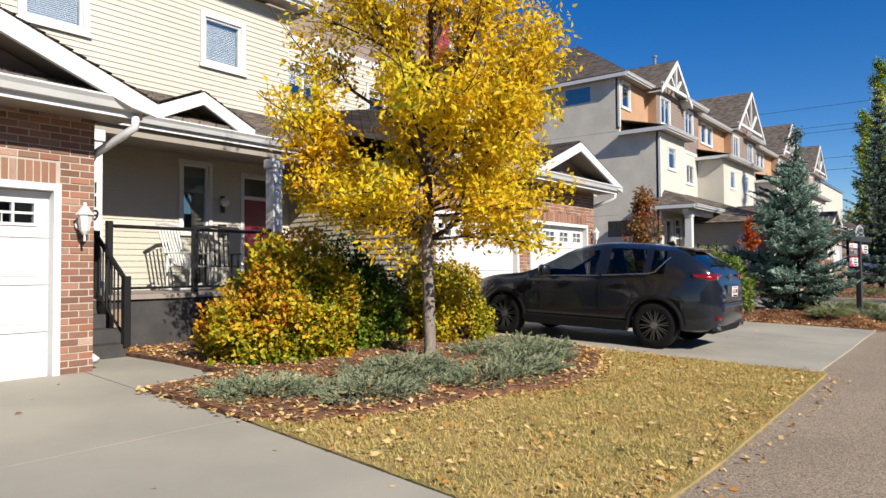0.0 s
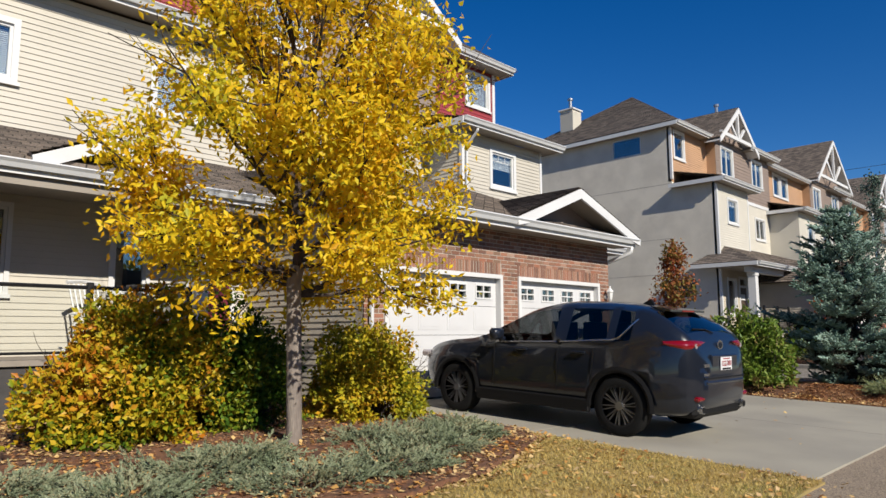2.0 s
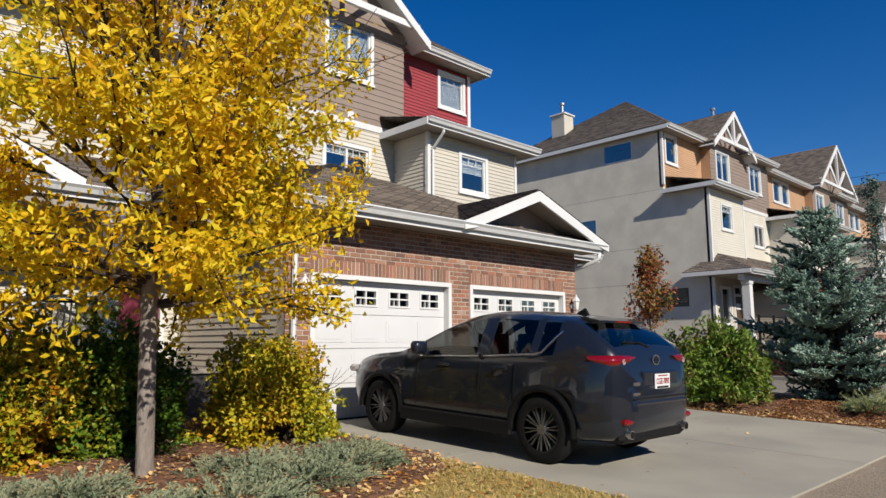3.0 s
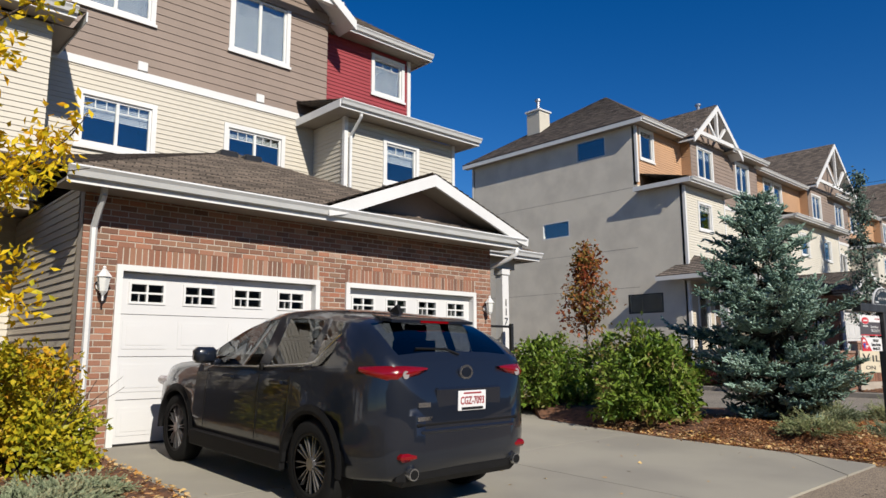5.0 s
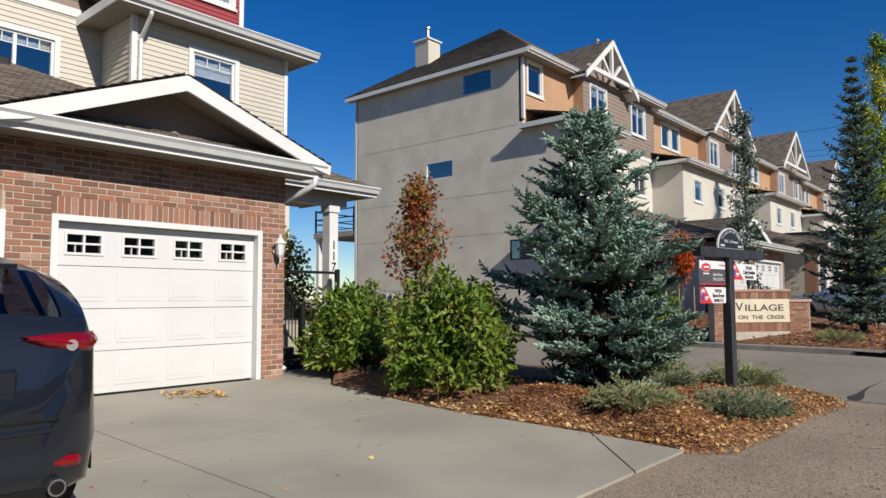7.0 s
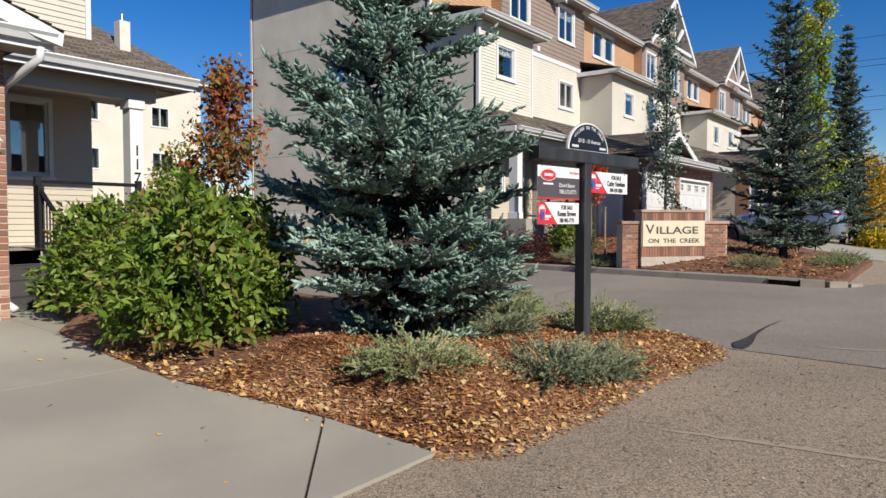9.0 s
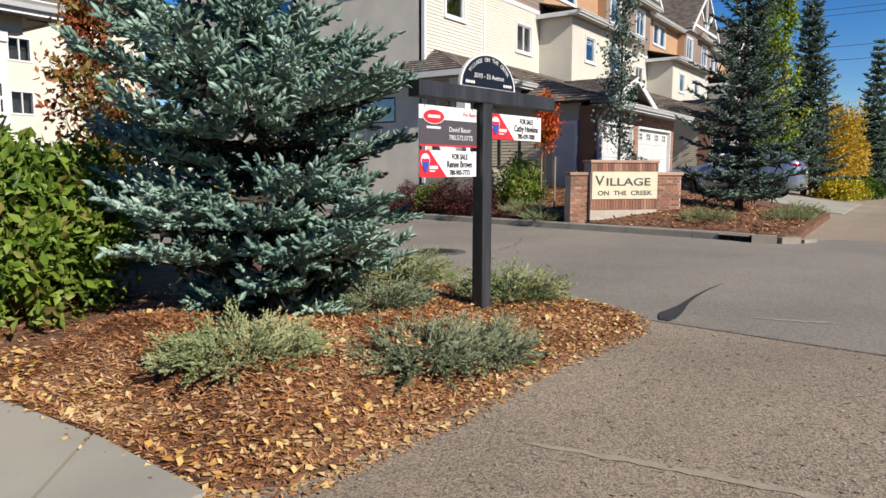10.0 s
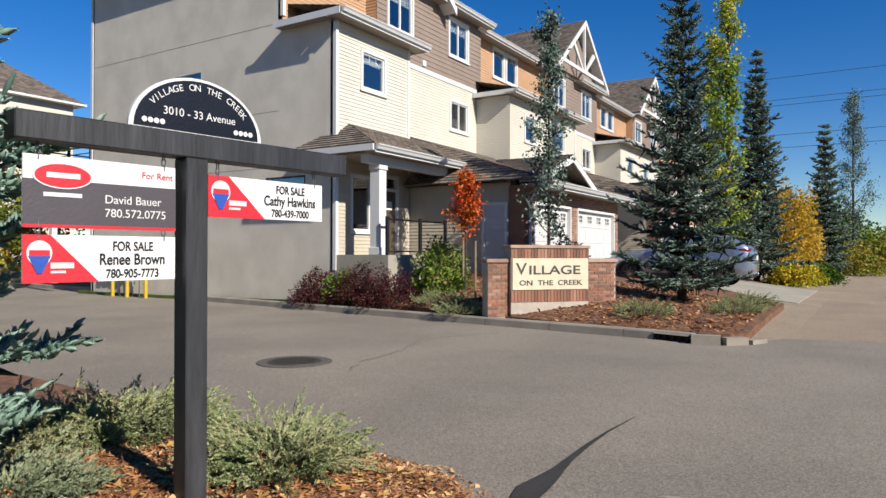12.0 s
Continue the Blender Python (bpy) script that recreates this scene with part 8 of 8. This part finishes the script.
def far_house(x0, x1, y, depth, h, roof_h, turn=0.0):
    """A cream house at the end of the side street, with a hipped roof, windows and a chimney."""
    t = thing("house", (x0, y, 0.0), "cream three-storey house with a brown hip roof", "house", turn=turn)
    w = x1 - x0
    wins = [(w * f - 0.55, w * f + 0.55, z, z + 1.15) for f in (0.15, 0.4, 0.62, 0.85) for z in (1.6, 4.5, 7.4) if z + 1.6 < h]
    bm = bmesh.new()
    for a, b, c, d in rect_minus(0, w, 0, h, wins):
        box(bm, a, b, 0, 0.2, c, d)
    box(bm, 0, 0.2, 0.2, depth, 0, h)
    box(bm, w - 0.2, w, 0.2, depth, 0, h)
    box(bm, 0.2, w - 0.2, depth - 0.2, depth, 0, h)
    part("wall", bm, CREAM2, t)
    for a, b, c, d in wins:
        win = part("window", boxes((a - 0.1, a, -0.04, 0.06, c - 0.1, d + 0.1), (b, b + 0.1, -0.04, 0.06, c - 0.1, d + 0.1), (a, b, -0.04, 0.06, d, d + 0.1), (a, b, -0.04, 0.06, c - 0.1, c), ((a + b) / 2 - 0.03, (a + b) / 2 + 0.03, -0.02, 0.06, c, d)), WHITE, t)
        part("pane", boxes((a, b, 0.08, 0.09, c, d)), GLASS, win)
        part("backing", boxes((a, b, 0.5, 0.52, c, d)), DARKIN, win)
    o = 0.45
    q = [(-o, -o, h), (w + o, -o, h), (w + o, depth + o, h), (-o, depth + o, h)]
    r0, r1 = (depth / 2, depth / 2, h + roof_h), (w - depth / 2, depth / 2, h + roof_h)
    roof_plane("roof", [q[0], q[1], r1, r0], t)
    roof_plane("roof", [q[3], q[2], r1, r0], t)
    roof_plane("roof", [q[0], q[3], r0], t)
    roof_plane("roof", [q[1], q[2], r1], t)
    part("fascia", boxes((-o - 0.1, w + o + 0.1, -o - 0.1, depth + o + 0.1, h - 0.14, h - 0.02)), WHITE, t)
    part("chimney", boxes((w * 0.775, w * 0.775 + 0.7, depth * 0.2, depth * 0.2 + 0.7, h, h + roof_h * 0.95)), CREAM2, t)
    part("flue", tube(bmesh.new(), [(w * 0.775 + 0.35, depth * 0.2 + 0.35, h + roof_h * 0.9), (w * 0.775 + 0.35, depth * 0.2 + 0.35, h + roof_h * 0.95 + 0.5)], 0.1, 8), MATS["galvanised_steel"], t)
    part("chimney", boxes((w * 0.9, w * 0.9 + 0.8, depth * 0.4, depth * 0.4 + 0.8, h, h + roof_h * 0.6)), CREAM2, t)
    return t


def build_porch_things():
    stair_rail(0.94, 9.9, 0.98, 0.95, 9.1, 0.36)
    deck_rail([(1.16, 9.98), (2.49, 9.98), (3.9, 9.98)], 1.0)
    rocking_chair(3.0, 10.95, 1.0, 25)
    rocking_chair(3.75, 11.2, 1.0, -20, DARKWOOD, "charcoal")
    lamp = thing("porch_lamp", (4.3, 11.9, 2.65), "small round wall lamp beside a porch door", "wall lamp")
    bm = bmesh.new()
    bmesh.ops.create_uvsphere(bm, u_segments=12, v_segments=8, radius=0.09, matrix=Matrix.Translation((0, -0.08, 0)))
    part("globe", bm, MATS["frosted_lantern_glass"], lamp)
    part("bracket", boxes((-0.04, 0.04, -0.03, 0.0, -0.2, 0.12)), BLACKM, lamp)
    solid("mailbox", BLACKM, (4.2, 4.36, 11.84, 11.9, 2.0, 2.22), label="small black mailbox on a porch wall", category="mailbox", kind="", bevel=0.01)
    stair_rail(14.12, 9.92, 0.95, 14.14, 9.2, 0.4)
    deck_rail([(14.12, 10.0), (15.6, 10.0)], 0.95, glass=False, label="black metal porch railing")
    deck_rail([(28.1, 10.3), (29.6, 10.3), (30.9, 10.3)], 1.42, 0.95, glass=False, label="black metal railing of a corner porch")
    # side door of the far garage
    d = thing("door_3", label="pale blue-grey side door in white trim", category="door", kind="structure")
    part("door_leaf", boxes((31.44, 31.5, 8.64, 9.3, 0.85, 2.85)), GREYDOOR, d)
    part("door_frame", boxes((31.41, 31.5, 8.56, 8.64, 0.85, 2.93), (31.41, 31.5, 9.3, 9.38, 0.85, 2.93), (31.41, 31.5, 8.64, 9.3, 2.85, 2.93)), WHITE, d)
    # posts of the gas meter beside the stucco wall
    pipe = mat("yellow_bollard_paint", (0.49, 0.332, 0.0237), 0.5, vary=0.1)
    for yy in (19.6, 20.6, 21.4):
        b = part("bollard", tube(bmesh.new(), [(27.6, yy, gz(27.6, yy)), (27.6, yy, gz(27.6, yy) + 1.0)], 0.06, 10), pipe)
        tagged(b, "yellow painted steel bollard beside a wall", "bollard", "bollards")
    bank = thing("meter_bank", (27.72, 20.8, gz(27.8, 20.8)), "row of grey gas meters on pipes beside a stucco wall", "gas meters")
    meter_grey = mat("meter_grey_paint", (0.30, 0.31, 0.31), 0.45, 0.2, vary=0.1)
    for dz in (0.9, 1.75):
        part("pipe", tube(bmesh.new(), [(0.1, -0.7, dz), (0.1, 0.7, dz)], 0.025, 8), meter_grey, bank)
    for i in range(4):
        v = -0.54 + 0.36 * i
        part("meter", boxes((-0.12, 0.12, v - 0.12, v + 0.12, 1.25, 1.62), bevel=0.03), meter_grey, bank)
        part("dial", boxes((-0.126, -0.119, v - 0.07, v + 0.07, 1.4, 1.54)), BLACKM, bank)
        for q in (-0.07, 0.07):
            part("pipe", tube(bmesh.new(), [(0.02, v + q, 1.6), (0.02, v + q, 1.74), (0.1, v + q, 1.75)], 0.015, 6), meter_grey, bank)
        part("riser", tube(bmesh.new(), [(0.1, v, 0.0), (0.1, v, 0.9)], 0.02, 6), meter_grey, bank)
    # balcony at the back of the stucco wall
    solid("balcony_slab", CONCRETE, (28.0, 33, 23.37, 26.4, 4.35, 4.6), label="concrete balcony slab behind a house", category="balcony")
    balcony = [(28.06, 23.5), (28.06, 24.9), (28.06, 26.3), (31.0, 26.3)]
    deck_rail(balcony, 4.6, 1.1, glass=False, label="black metal balcony railing")
    deck_rail(balcony, 4.95, 0.35, glass=False, label="lower rails of a black balcony railing")
    porch_post(28.2, 26.2, 0.3, 4.35, 0.2)
    for sx, sy in ((27.9, 7.6), (28.7, 8.4)):
        b = part("tree_stake", tube(bmesh.new(), [(sx, sy, gz(sx, sy)), (sx, sy, gz(sx, sy) + 1.5)], 0.025, 6), mat("stake_wood", (0.237, 0.174, 0.103), 0.8))
        tagged(b, "thin wooden stake beside a young tree", "stake", "tree stakes")


def build_distance():
    far_house(17.5, 37.3, 41.0, 10.0, 10.5, 3.9, 0)
    far_house(4.0, 24.0, 62.0, 11.0, 9.5, 3.6, 3)
    rng = random.Random(9)
    k = 0
    # trees from y -28 to -40 are unseen, added to close the reflections
    for x, y, r, h, m in ((22, 48, 3.0, 6.5, POPLAR), (16.5, 36, 2.6, 5.5, POPLAR), (27, 52, 3.0, 7, HEDGEG), (95, 12, 6, 9, POPLAR), (110, 4, 7, 8, HEDGEG), (120, -12, 9, 9, POPLAR), (105, -25, 9, 8, HEDGEY),
                          (30.6, 33.0, 2.3, 5.6, POPLAR), (19.9, 28.0, 1.7, 4.4, POPLARG), (24, 33, 1.6, 3.4, DOG), (-30, 14, 5, 8, POPLAR), (60, -40, 9, 8, HEDGEG), (20, -32, 8, 8, POPLAR), (0, -30, 8, 8, HEDGEG), (-20, -28, 8, 8, HEDGEY), (40, -34, 8, 8, POPLAR)):
        k += 1
        shrub("distant_tree", x, y, 0.6, r, r, h, m, "distant leafy tree in autumn colour", 3600, 0.14 * r / 2.2 + 0.1, 0.1 * r / 2.2 + 0.07, 140 + k, stems=False, group="distant trees", category="tree")
    lines = thing("power_line", label="thin dark power lines across the sky", category="power line")
    for i, (z, y) in enumerate(((17.0, 18), (19.2, 18), (24.0, 18), (25.2, 18), (29, 18))):
        bm = bmesh.new()
        pts = [(150 + i * 2, -120 + 240 * s / 20, z * 1.2 + 0.006 * (s - 10) ** 2) for s in range(21)]
        tube(bm, pts, 0.05, 4)
        part("wire", bm, BLACKM, lines)
    for yy in (-121, 121):
        part("pylon", boxes((150.0, 151.2, yy - 0.6, yy + 0.6, -1, 38)), BLACKM, lines)


build_porch_things()
build_distance()

# an unseen plain wall, added behind the walker to darken reflections and shade
solid("wall_south", mat("unseen_wall_brown", (0.087, 0.067, 0.051), 0.8, vary=0.15, scale=0.6), (-24, 34, -12.2, -12.0, -0.2, 4.6), label="unseen plain brown wall added to darken reflections and shade", category="wall")
